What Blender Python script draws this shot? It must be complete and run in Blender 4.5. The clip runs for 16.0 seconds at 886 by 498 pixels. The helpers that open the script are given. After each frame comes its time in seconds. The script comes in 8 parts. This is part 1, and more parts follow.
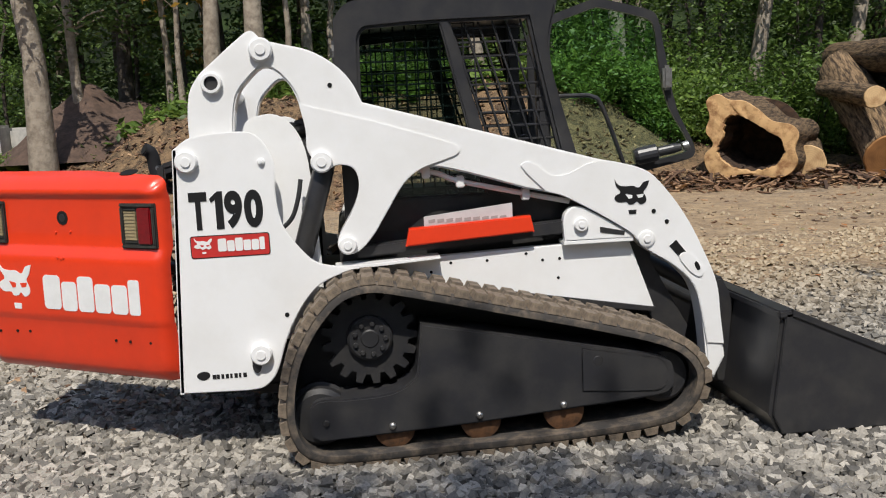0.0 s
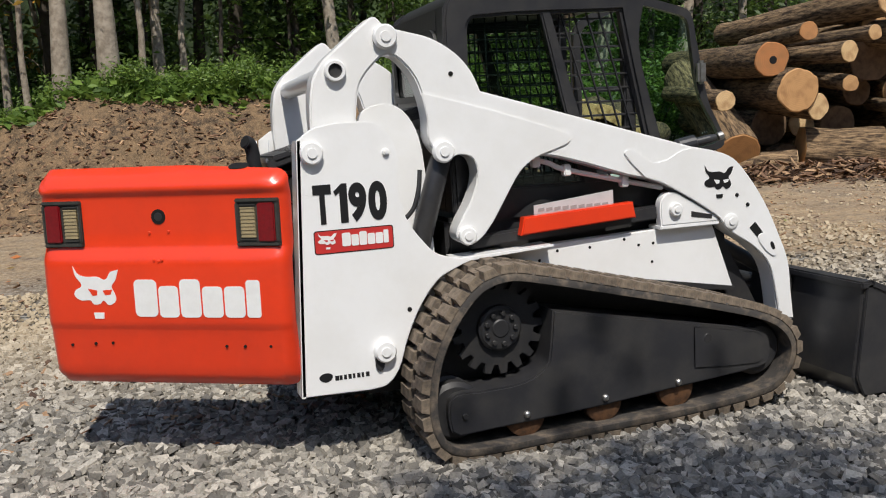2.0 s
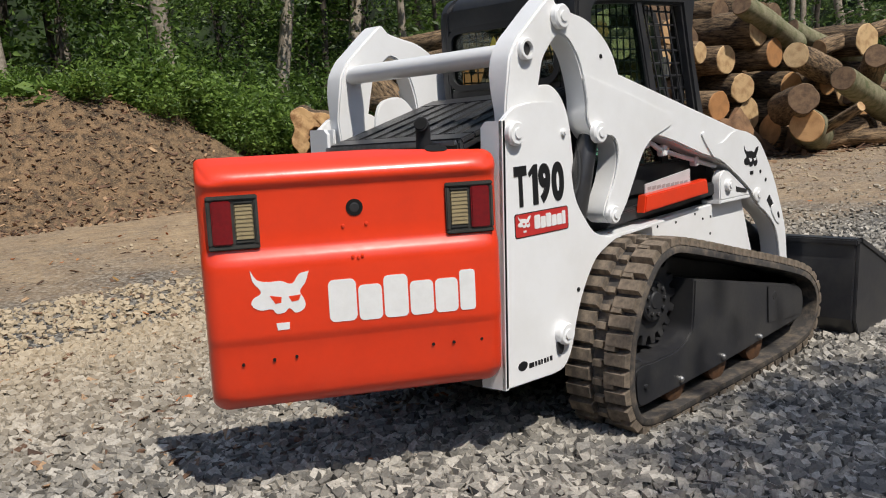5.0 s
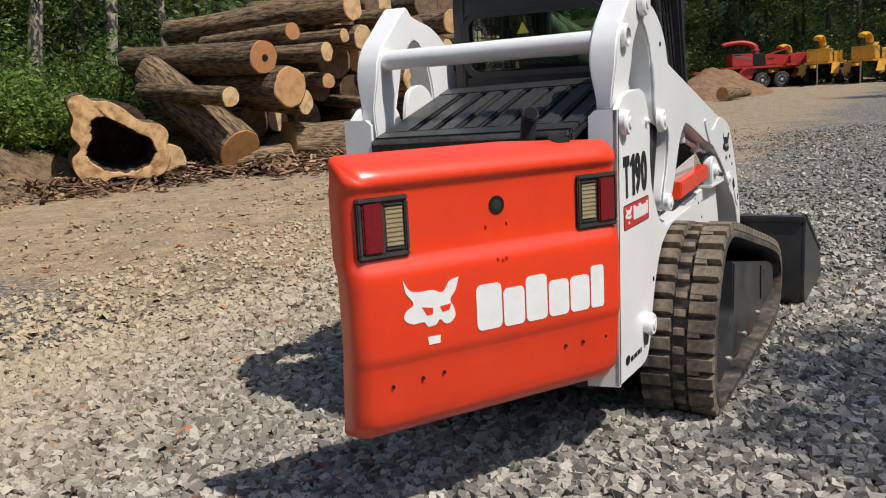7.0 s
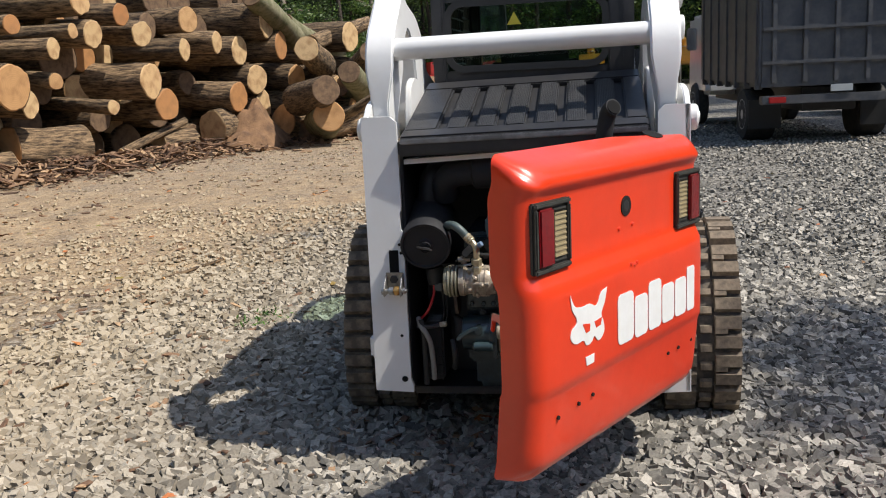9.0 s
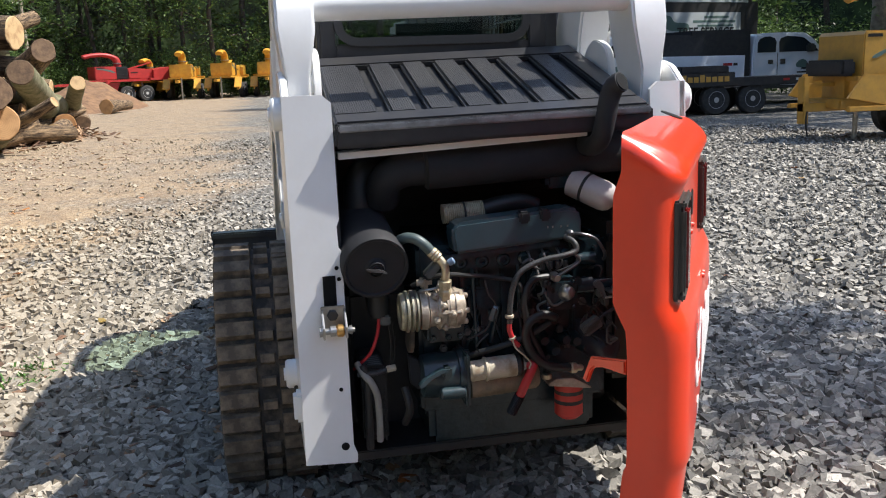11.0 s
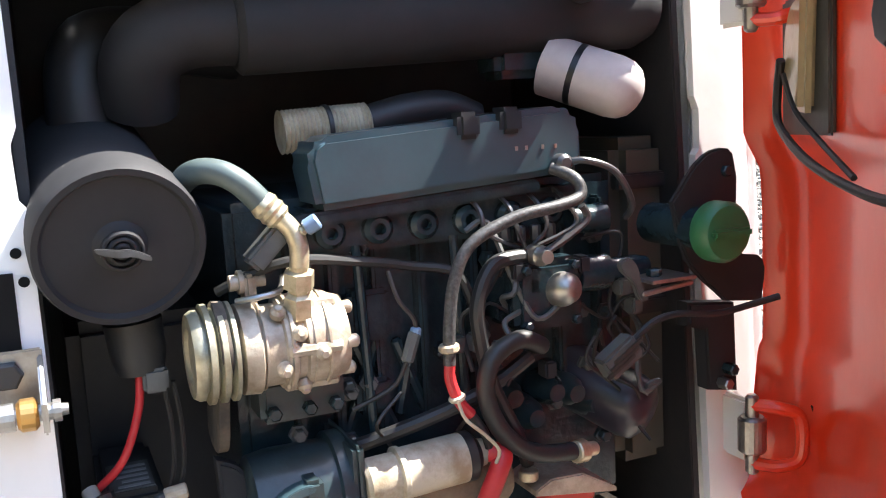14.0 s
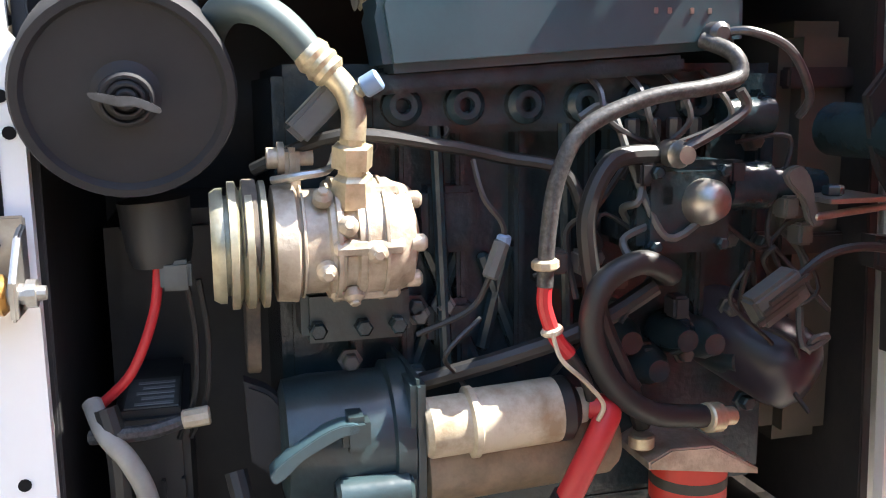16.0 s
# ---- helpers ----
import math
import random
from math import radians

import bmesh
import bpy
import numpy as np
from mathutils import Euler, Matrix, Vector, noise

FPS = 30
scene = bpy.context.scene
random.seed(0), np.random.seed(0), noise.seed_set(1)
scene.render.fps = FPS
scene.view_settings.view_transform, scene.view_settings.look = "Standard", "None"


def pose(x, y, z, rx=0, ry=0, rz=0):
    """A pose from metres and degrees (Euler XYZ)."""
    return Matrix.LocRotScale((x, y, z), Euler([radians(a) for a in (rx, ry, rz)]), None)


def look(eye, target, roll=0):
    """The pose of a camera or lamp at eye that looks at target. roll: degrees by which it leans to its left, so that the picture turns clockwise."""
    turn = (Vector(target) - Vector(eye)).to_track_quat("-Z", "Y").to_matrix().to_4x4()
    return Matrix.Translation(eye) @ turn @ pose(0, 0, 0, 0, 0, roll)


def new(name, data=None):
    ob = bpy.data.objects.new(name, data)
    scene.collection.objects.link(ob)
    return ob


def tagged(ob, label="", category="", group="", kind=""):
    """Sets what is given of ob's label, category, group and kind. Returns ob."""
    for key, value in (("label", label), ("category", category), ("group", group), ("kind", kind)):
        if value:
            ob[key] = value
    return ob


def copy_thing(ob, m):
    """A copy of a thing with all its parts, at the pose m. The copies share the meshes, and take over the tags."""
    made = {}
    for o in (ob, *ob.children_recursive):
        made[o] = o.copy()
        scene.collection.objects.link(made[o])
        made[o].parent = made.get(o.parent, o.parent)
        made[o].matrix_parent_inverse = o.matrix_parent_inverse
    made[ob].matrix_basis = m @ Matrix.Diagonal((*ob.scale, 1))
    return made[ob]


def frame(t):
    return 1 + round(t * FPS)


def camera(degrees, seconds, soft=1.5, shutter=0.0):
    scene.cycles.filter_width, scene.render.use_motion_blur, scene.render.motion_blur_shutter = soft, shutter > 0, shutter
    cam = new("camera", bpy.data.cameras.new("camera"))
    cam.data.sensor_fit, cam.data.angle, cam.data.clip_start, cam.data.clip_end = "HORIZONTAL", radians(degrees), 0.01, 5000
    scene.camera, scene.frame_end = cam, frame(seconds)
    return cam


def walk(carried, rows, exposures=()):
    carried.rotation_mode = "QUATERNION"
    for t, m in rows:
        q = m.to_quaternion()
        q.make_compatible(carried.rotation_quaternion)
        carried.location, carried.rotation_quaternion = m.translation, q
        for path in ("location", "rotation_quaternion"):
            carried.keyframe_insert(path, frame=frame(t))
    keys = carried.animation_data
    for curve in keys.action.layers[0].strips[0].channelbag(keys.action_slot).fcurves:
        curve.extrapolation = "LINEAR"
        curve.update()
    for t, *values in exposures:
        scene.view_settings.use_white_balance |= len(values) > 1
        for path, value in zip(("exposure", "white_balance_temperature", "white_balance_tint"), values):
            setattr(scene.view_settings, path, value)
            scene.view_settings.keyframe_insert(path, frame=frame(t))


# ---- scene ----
cam = camera(52.5, 16.0, soft=1.1)
PATH = [
    (0, (0.773, -4.448, 1.426), (0.976, -2.478, 1.146), -2.8),
    (0.5, (0.442, -4.424, 1.426), (0.727, -2.463, 1.152), -2.8),
    (1, (0.124, -4.311, 1.398), (0.494, -2.365, 1.125), -3.0),
    (1.5, (-0.175, -4.242, 1.409), (0.31, -2.322, 1.134), -3.2),
    (2, (-0.534, -4.16, 1.408), (0.084, -2.279, 1.127), -3.2),
    (2.5, (-0.839, -4.011, 1.418), (-0.13, -2.164, 1.129), -3.3),
    (3, (-1.187, -3.894, 1.4), (-0.388, -2.082, 1.122), -3.3),
    (3.5, (-1.505, -3.696, 1.366), (-0.595, -1.935, 1.1), -3.4),
    (4, (-1.87, -3.477, 1.348), (-0.826, -1.793, 1.078), -3.5),
    (4.2, (-2.01, -3.365, 1.359), (-0.893, -1.73, 1.086), -3.5),
    (6.3, (-3.03, -2.105, 1.466), (-1.422, -0.967, 1.118), -3.7),
    (6.5, (-3.082, -1.974, 1.48), (-1.445, -0.881, 1.128), -3.7),
    (7, (-3.17, -1.622, 1.496), (-1.456, -0.659, 1.134), -3.6),
    (7.5, (-3.295, -1.266, 1.513), (-1.505, -0.453, 1.145), -3.4),
    (8, (-3.343, -0.917, 1.525), (-1.493, -0.259, 1.147), -3.3),
    (8.2, (-3.333, -0.778, 1.537), (-1.462, -0.183, 1.154), -3.3),
    (10.3, (-2.872, 0.499, 1.467), (-0.914, 0.363, 1.082), -2.2),
    (10.5, (-2.770, 0.570, 1.464), (-0.820, 0.363, 1.075), -2.2),
    (11.0, (-2.462, 0.682, 1.425), (-0.540, 0.295, 1.028), -2.0),
    (11.5, (-2.185, 0.782, 1.398), (-0.307, 0.220, 1.000), -1.8),
    (12.0, (-1.883, 0.786, 1.359), (-0.055, 0.073, 0.971), -2.1),
    (12.5, (-1.596, 0.716, 1.286), (0.201, -0.081, 0.918), -2.5),
    (13, (-1.262, 0.655, 1.173), (0.49, -0.256, 0.856), -2.9),
    (13.5, (-1.12, 0.531, 1.07), (0.64, -0.37, 0.769), -3.0),
    (14, (-1.071, 0.458, 1.004), (0.74, -0.342, 0.719), -3.0),
    (14.5, (-0.957, 0.42, 1.008), (0.867, -0.347, 0.72), -2.1),
    (15, (-0.869, 0.374, 0.961), (0.975, -0.341, 0.666), -1.3),
    (15.5, (-0.851, 0.348, 0.911), (1.021, -0.278, 0.589), -0.7),
    (16, (-0.857, 0.322, 0.886), (1.048, -0.179, 0.535), -0.6),
]
EXPOSURE = [(0, 0.12, 6450, 10), (4, 0.08, 6450, 10), (6.5, 0.15, 6500, 10), (8, 0.28, 6500, 10), (10.5, 0.78, 6400, 10), (12, 1.4, 6100, 10), (13, 2.05, 6400, 10), (14, 2.62, 6450, 10), (15, 3.0, 6400, 10), (16, 2.72, 6500, 10)]
walk(cam, [(t, look(eye, target, roll)) for t, eye, target, roll in PATH], EXPOSURE)

# ---- light ----
SUN_WAY = Vector((0.10, 0.66, -1.0)).normalized()
sun = new("sun", bpy.data.lights.new("sun", "SUN"))
sun.data.energy, sun.data.angle, sun.data.color = 4.0, radians(0.55), (1.0, 0.95, 0.87)
sun.rotation_euler = SUN_WAY.to_track_quat("-Z", "Y").to_euler()
world = bpy.data.worlds.new("world")
scene.world = world
world.use_nodes = True
sky = world.node_tree.nodes.new("ShaderNodeTexSky")
sky.sky_type, sky.sun_disc = "NISHITA", False
sky.sun_elevation, sky.sun_rotation = radians(56.0), radians(185.0)
world.node_tree.links.new(sky.outputs[0], world.node_tree.nodes["Background"].inputs[0])
world.node_tree.nodes["Background"].inputs[1].default_value = 0.125


# ---- materials ----
def material(name, base, rough=0.5, metal=0.0, spots=None, scale=8.0, mix=0.5, bump=0.0, bump_scale=60.0, coat=0.0, detail=6.0, low=0.4, high=0.65):
    """A base colour, a second colour in patches, and a fine relief."""
    m = bpy.data.materials.new(name)
    m.use_nodes = True
    n, l = m.node_tree.nodes, m.node_tree.links
    b = n["Principled BSDF"]
    b.inputs["Base Color"].default_value = (*base, 1)
    b.inputs["Roughness"].default_value, b.inputs["Metallic"].default_value = rough, metal
    b.inputs["Coat Weight"].default_value = coat
    b.inputs["Coat Roughness"].default_value = 0.08
    c = n.new("ShaderNodeTexCoord")
    if spots:
        t = n.new("ShaderNodeTexNoise")
        t.inputs["Scale"].default_value, t.inputs["Detail"].default_value = scale, detail
        t.inputs["Roughness"].default_value = 0.65
        l.new(c.outputs["Object"], t.inputs["Vector"])
        r = n.new("ShaderNodeMapRange")
        r.inputs[1].default_value, r.inputs[2].default_value, r.inputs[4].default_value = low, high, mix
        l.new(t.outputs["Fac"], r.inputs[0])
        x = n.new("ShaderNodeMix")
        x.data_type = "RGBA"
        x.inputs[6].default_value, x.inputs[7].default_value = (*base, 1), (*spots, 1)
        l.new(r.outputs[0], x.inputs[0])
        l.new(x.outputs[2], b.inputs["Base Color"])
    if bump:
        t = n.new("ShaderNodeTexNoise")
        t.inputs["Scale"].default_value, t.inputs["Detail"].default_value = bump_scale, 5
        l.new(c.outputs["Object"], t.inputs["Vector"])
        p = n.new("ShaderNodeBump")
        p.inputs["Strength"].default_value, p.inputs["Distance"].default_value = bump, 0.3 / bump_scale
        l.new(t.outputs["Fac"], p.inputs["Height"])
        l.new(p.outputs[0], b.inputs["Normal"])
    return m


WHITE = material("white_paint", (0.84, 0.84, 0.83), 0.30, spots=(0.74, 0.73, 0.70), scale=3, mix=0.5, bump=0.05, bump_scale=25, coat=0.2)
RED = material("orange_red_paint", (0.80, 0.050, 0.012), 0.30, spots=(0.66, 0.042, 0.012), scale=4, mix=0.6, bump=0.04, bump_scale=18, coat=0.35)
BLACK = material("black_paint", (0.026, 0.026, 0.029), 0.36, spots=(0.058, 0.055, 0.050), scale=7, mix=0.5, bump=0.06, bump_scale=40)
DARK = material("black_steel", (0.020, 0.020, 0.022), 0.5, spots=(0.042, 0.039, 0.035), scale=10, mix=0.6, bump=0.1, bump_scale=60)
RUBBER = material("dusty_rubber", (0.045, 0.040, 0.036), 0.85, spots=(0.20, 0.155, 0.11), scale=14, mix=0.8, bump=0.3, bump_scale=70, low=0.45, high=0.7)
LUG = material("worn_rubber", (0.10, 0.08, 0.06), 0.9, spots=(0.26, 0.20, 0.14), scale=22, mix=0.9, bump=0.4, bump_scale=60)
HOSE = material("hose_rubber", (0.02, 0.02, 0.02), 0.5, bump=0.1, bump_scale=200)
RUST = material("rusty_steel", (0.20, 0.10, 0.05), 0.6, metal=0.5, spots=(0.07, 0.045, 0.03), scale=30, mix=0.8, bump=0.2, bump_scale=80)
STEEL = material("bare_steel", (0.45, 0.44, 0.42), 0.38, metal=0.9, spots=(0.25, 0.22, 0.18), scale=30, mix=0.6, bump=0.1, bump_scale=90)
MULCH = material("mulch", (0.24, 0.135, 0.068), 0.95, spots=(0.10, 0.056, 0.032), scale=3, mix=0.9, bump=0.8, bump_scale=20)


def tinted(name, tint):
    """Thin glass: it tints what shows and the sunlight through it, and mirrors more at a slant."""
    m = bpy.data.materials.new(name)
    m.use_nodes = True
    n, l = m.node_tree.nodes, m.node_tree.links
    n.remove(n["Principled BSDF"])
    t, g, f, x = n.new("ShaderNodeBsdfTransparent"), n.new("ShaderNodeBsdfGlossy"), n.new("ShaderNodeLayerWeight"), n.new("ShaderNodeMixShader")
    t.inputs[0].default_value, g.inputs["Roughness"].default_value = (*tint, 1), 0.02
    p, k = n.new("ShaderNodeMath"), n.new("ShaderNodeMath")
    p.operation, k.operation = "POWER", "MULTIPLY_ADD"
    p.inputs[1].default_value, k.inputs[1].default_value, k.inputs[2].default_value = 4.0, 0.85, 0.035
    l.new(f.outputs["Facing"], p.inputs[0])
    l.new(p.outputs[0], k.inputs[0])
    l.new(k.outputs[0], x.inputs[0])
    l.new(t.outputs[0], x.inputs[1])
    l.new(g.outputs[0], x.inputs[2])
    l.new(x.outputs[0], n["Material Output"].inputs[0])
    return m


GLASS = tinted("green_tinted_glass", (0.78, 0.93, 0.86))
SMOKED = tinted("smoked_glass", (0.64, 0.74, 0.70))


# ---- builders ----
def part(name, bm, mat, parent=None, label="", smooth=0.0):
    me = bpy.data.meshes.new(name)
    bmesh.ops.recalc_face_normals(bm, faces=bm.faces)
    if smooth:
        for f in bm.faces:
            f.smooth = True
        for e in bm.edges:
            e.smooth = e.is_manifold and e.calc_face_angle(0) < radians(smooth)
    bm.to_mesh(me)
    bm.free()
    me.materials.append(mat)
    ob = new(name, me)
    if parent:
        ob.parent = parent
    if label:
        ob["label"] = label
    return ob


def thing(name, label, category, at=(0, 0, 0), turn=0.0, group="", kind=""):
    ob = new(name)
    ob.matrix_basis = pose(*at, 0, 0, turn)
    return tagged(ob, label, category, group, kind)


def flow(pts, k=4):
    """A closed outline through corner points: (x, z) is rounded, (x, z, 1) stays sharp."""
    out, n = [], len(pts)
    p = [Vector(q[:2]) for q in pts]
    s = [len(q) > 2 for q in pts]
    for i in range(n):
        a, b, c, d = p[i - 1], p[i], p[(i + 1) % n], p[(i + 2) % n]
        if s[i] and s[(i + 1) % n]:
            out.append(b)
            continue
        far = (c - b).length
        m1 = (c - b) if s[i] else (c - a).normalized() * far
        m2 = (c - b) if s[(i + 1) % n] else (d - b).normalized() * far
        for j in range(k):
            t = j / k
            out.append((2*t**3 - 3*t*t + 1) * b + (t**3 - 2*t*t + t) * m1 + (3*t*t - 2*t**3) * c + (t**3 - t*t) * m2)
    return out


def slab(outline, y0, y1, bevel=0.004, bm=None):
    """An outline in x and z, made solid from y0 to y1."""
    b = bmesh.new()
    lo = [b.verts.new((q[0], y0, q[1])) for q in outline]
    hi = [b.verts.new((q[0], y1, q[1])) for q in outline]
    b.faces.new(lo), b.faces.new(hi[::-1])
    rim = []
    for i in range(len(lo)):
        j = (i + 1) % len(lo)
        b.faces.new((lo[i], hi[i], hi[j], lo[j]))
        rim += [b.edges.get((lo[i], lo[j])), b.edges.get((hi[i], hi[j]))]
    bmesh.ops.recalc_face_normals(b, faces=b.faces)
    if bevel:
        bmesh.ops.bevel(b, geom=rim, offset=bevel, segments=2, affect="EDGES", clamp_overlap=True)
    return merge(bm, b)


def merge(bm, b):
    if bm is None:
        return b
    me = bpy.data.meshes.new("scratch")
    b.to_mesh(me)
    b.free()
    bm.from_mesh(me)
    bpy.data.meshes.remove(me)
    return bm


def box(x0, x1, y0, y1, z0, z1, bevel=0.006, bm=None, m=None, seg=2):
    b = bmesh.new()
    bmesh.ops.create_cube(b, size=1, matrix=Matrix.LocRotScale(((x0+x1)/2, (y0+y1)/2, (z0+z1)/2), None, (abs(x1-x0), abs(y1-y0), abs(z1-z0))))
    if bevel:
        bmesh.ops.bevel(b, geom=b.edges[:], offset=bevel, segments=seg, affect="EDGES", clamp_overlap=True)
    if m:
        b.transform(m)
    return merge(bm, b)


def lathe(a, b_, profile, n=24, bm=None, caps=True):
    """Rings of (distance along the way from a to b, radius)."""
    a, b_ = Vector(a), Vector(b_)
    q = (b_ - a).to_track_quat("Z", "Y").to_matrix()
    b = bmesh.new()
    rings = []
    for d, r in profile:
        rings.append([b.verts.new(a + q @ Vector((r*math.cos(2*math.pi*i/n), r*math.sin(2*math.pi*i/n), d))) for i in range(n)])
    for r0, r1 in zip(rings, rings[1:]):
        for i in range(n):
            b.faces.new((r0[i], r0[(i+1) % n], r1[(i+1) % n], r1[i]))
    if caps:
        b.faces.new(rings[0][::-1]), b.faces.new(rings[-1])
    return merge(bm, b)


def rod(a, b_, r, bevel=0.004, n=20, bm=None):
    d = (Vector(b_) - Vector(a)).length
    e = min(bevel, r * 0.5, d * 0.3)
    return lathe(a, b_, [(0, r - e), (e, r), (d - e, r), (d, r - e)], n, bm)


def tube(pts, r, n=10, k=6, bm=None):
    """A bent pipe or hose through points."""
    p = [Vector(q) for q in pts]
    line = []
    for i in range(len(p) - 1):
        a, b_, c, d = p[max(i-1, 0)], p[i], p[i+1], p[min(i+2, len(p)-1)]
        for j in range(k):
            t = j / k
            line.append(0.5 * (2*b_ + (c-a)*t + (2*a-5*b_+4*c-d)*t*t + (3*b_-a-3*c+d)*t**3))
    line.append(p[-1])
    b = bmesh.new()
    rings, side = [], None
    for i, q in enumerate(line):
        way = (line[min(i+1, len(line)-1)] - line[max(i-1, 0)]).normalized()
        side = (side - way * side.dot(way)).normalized() if side else way.orthogonal().normalized()
        up = way.cross(side)
        rings.append([b.verts.new(q + r * (math.cos(2*math.pi*j/n) * side + math.sin(2*math.pi*j/n) * up)) for j in range(n)])
    for r0, r1 in zip(rings, rings[1:]):
        for i in range(n):
            b.faces.new((r0[i], r0[(i+1) % n], r1[(i+1) % n], r1[i]))
    b.faces.new(rings[0][::-1]), b.faces.new(rings[-1])
    return merge(bm, b)



# ---- ground ----
def ground_material():
    """Crushed stone, tan dirt in the middle of the yard, and brown mulch on the bank."""
    m = bpy.data.materials.new("yard_ground")
    m.use_nodes = True
    n, l = m.node_tree.nodes, m.node_tree.links
    b = n["Principled BSDF"]
    b.inputs["Roughness"].default_value = 0.92
    c = n.new("ShaderNodeTexCoord").outputs["Object"]

    def noise_at(scale, detail=6.0):
        t = n.new("ShaderNodeTexNoise")
        t.inputs["Scale"].default_value, t.inputs["Detail"].default_value, t.inputs["Roughness"].default_value = scale, detail, 0.65
        l.new(c, t.inputs["Vector"])
        return t.outputs["Fac"]

    def ramp(value, lo, hi, a=0.0, z=1.0):
        r = n.new("ShaderNodeMapRange")
        r.interpolation_type = "SMOOTHSTEP"
        for k, v in enumerate((lo, hi, a, z)):
            r.inputs[k + 1].default_value = v
        l.new(value, r.inputs[0])
        return r.outputs[0]

    def maths(op, a, z):
        q = n.new("ShaderNodeMath")
        q.operation = op
        for k, v in enumerate((a, z)):
            if isinstance(v, float):
                q.inputs[k].default_value = v
            else:
                l.new(v, q.inputs[k])
        return q.outputs[0]

    def blend(fac, a, z):
        x = n.new("ShaderNodeMix")
        x.data_type = "RGBA"
        l.new(fac, x.inputs[0])
        for k, v in ((6, a), (7, z)):
            if isinstance(v, tuple):
                x.inputs[k].default_value = (*v, 1)
            else:
                l.new(v, x.inputs[k])
        return x.outputs[2]

    v = n.new("ShaderNodeTexVoronoi")
    v.inputs["Scale"].default_value, v.inputs["Randomness"].default_value = 24.0, 1.0
    l.new(c, v.inputs["Vector"])
    s = n.new("ShaderNodeSeparateColor")
    l.new(v.outputs["Color"], s.inputs[0])
    stone = blend(ramp(s.outputs[0], 0.0, 1.0), (0.10, 0.094, 0.082), (0.42, 0.39, 0.335))
    # cell rims painted near-black for the shade in gaps between stones
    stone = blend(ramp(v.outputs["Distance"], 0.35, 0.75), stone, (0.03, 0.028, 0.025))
    stone = blend(ramp(noise_at(1.3), 0.35, 0.75, 0.0, 0.35), stone, (0.30, 0.26, 0.205))
    dirt = blend(ramp(noise_at(2.2), 0.35, 0.65), (0.51, 0.355, 0.195), (0.31, 0.205, 0.112))
    dirt = blend(ramp(noise_at(14.0), 0.45, 0.7, 0.0, 0.8), dirt, (0.48, 0.37, 0.24))
    dirt = blend(ramp(noise_at(5.0), 0.58, 0.70, 0.0, 0.85), dirt, (0.075, 0.05, 0.034))
    dirt = blend(ramp(noise_at(8.5), 0.50, 0.62, 0.0, 0.6), dirt, (0.20, 0.14, 0.088))
    mulch = blend(ramp(noise_at(7.0), 0.38, 0.62), (0.055, 0.036, 0.021), (0.22, 0.138, 0.072))
    mulch = blend(ramp(noise_at(0.8), 0.45, 0.65, 0.0, 0.6), mulch, (0.18, 0.118, 0.062))
    mulch = blend(ramp(noise_at(45.0), 0.5, 0.7, 0.0, 0.9), mulch, (0.33, 0.225, 0.12))
    p = n.new("ShaderNodeSeparateXYZ")
    l.new(c, p.inputs[0])
    wob = maths("MULTIPLY", maths("SUBTRACT", noise_at(0.55, 8.0), 0.5), 7.0)
    yy, xx = maths("ADD", p.outputs[1], wob), maths("ADD", p.outputs[0], wob)
    yy = maths("ADD", yy, ramp(p.outputs[0], 3.5, 11.0, 0.0, 1.2))
    isdirt = maths("MULTIPLY", ramp(yy, 1.4, 3.4), ramp(xx, 0.0, 3.0))
    isdirt = maths("MAXIMUM", isdirt, ramp(yy, 3.6, 7.0, 0.0, 0.85))
    isdirt = maths("MULTIPLY", isdirt, ramp(noise_at(0.9), 0.30, 0.55, 0.7, 1.0))
    isdirt = maths("MULTIPLY", isdirt, ramp(p.outputs[0], 6.0, 13.0, 0.85, 0.62))
    ismulch = ramp(maths("ADD", p.outputs[1], maths("MULTIPLY", wob, 0.12)), 10.9, 11.5)
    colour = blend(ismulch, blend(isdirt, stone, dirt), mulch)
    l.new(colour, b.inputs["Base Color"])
    u = n.new("ShaderNodeBump")
    u.inputs["Strength"].default_value, u.inputs["Distance"].default_value = 0.9, 0.03
    l.new(maths("SUBTRACT", noise_at(30.0), maths("MULTIPLY", v.outputs["Distance"], 0.8)), u.inputs["Height"])
    l.new(u.outputs[0], b.inputs["Normal"])
    return m


def islands(name, low, high, rough=0.85, third=None):
    """Each loose piece of a mesh has its own colour between two or three."""
    m = bpy.data.materials.new(name)
    m.use_nodes = True
    n, l = m.node_tree.nodes, m.node_tree.links
    b = n["Principled BSDF"]
    b.inputs["Roughness"].default_value = rough
    g = n.new("ShaderNodeNewGeometry")
    r = n.new("ShaderNodeValToRGB")
    r.color_ramp.elements[0].color, r.color_ramp.elements[1].color = (*low, 1), (*high, 1)
    if third:
        r.color_ramp.elements.new(0.55).color = (*third, 1)
    l.new(g.outputs["Random Per Island"], r.inputs[0])
    t = n.new("ShaderNodeTexNoise")
    t.inputs["Scale"].default_value, t.inputs["Detail"].default_value = 90, 4
    l.new(n.new("ShaderNodeTexCoord").outputs["Object"], t.inputs["Vector"])
    x = n.new("ShaderNodeMix")
    x.data_type, x.blend_type = "RGBA", "OVERLAY"
    x.inputs[0].default_value = 0.6
    l.new(r.outputs[0], x.inputs[6])
    l.new(t.outputs["Fac"], x.inputs[7])
    l.new(x.outputs[2], b.inputs["Base Color"])
    return m


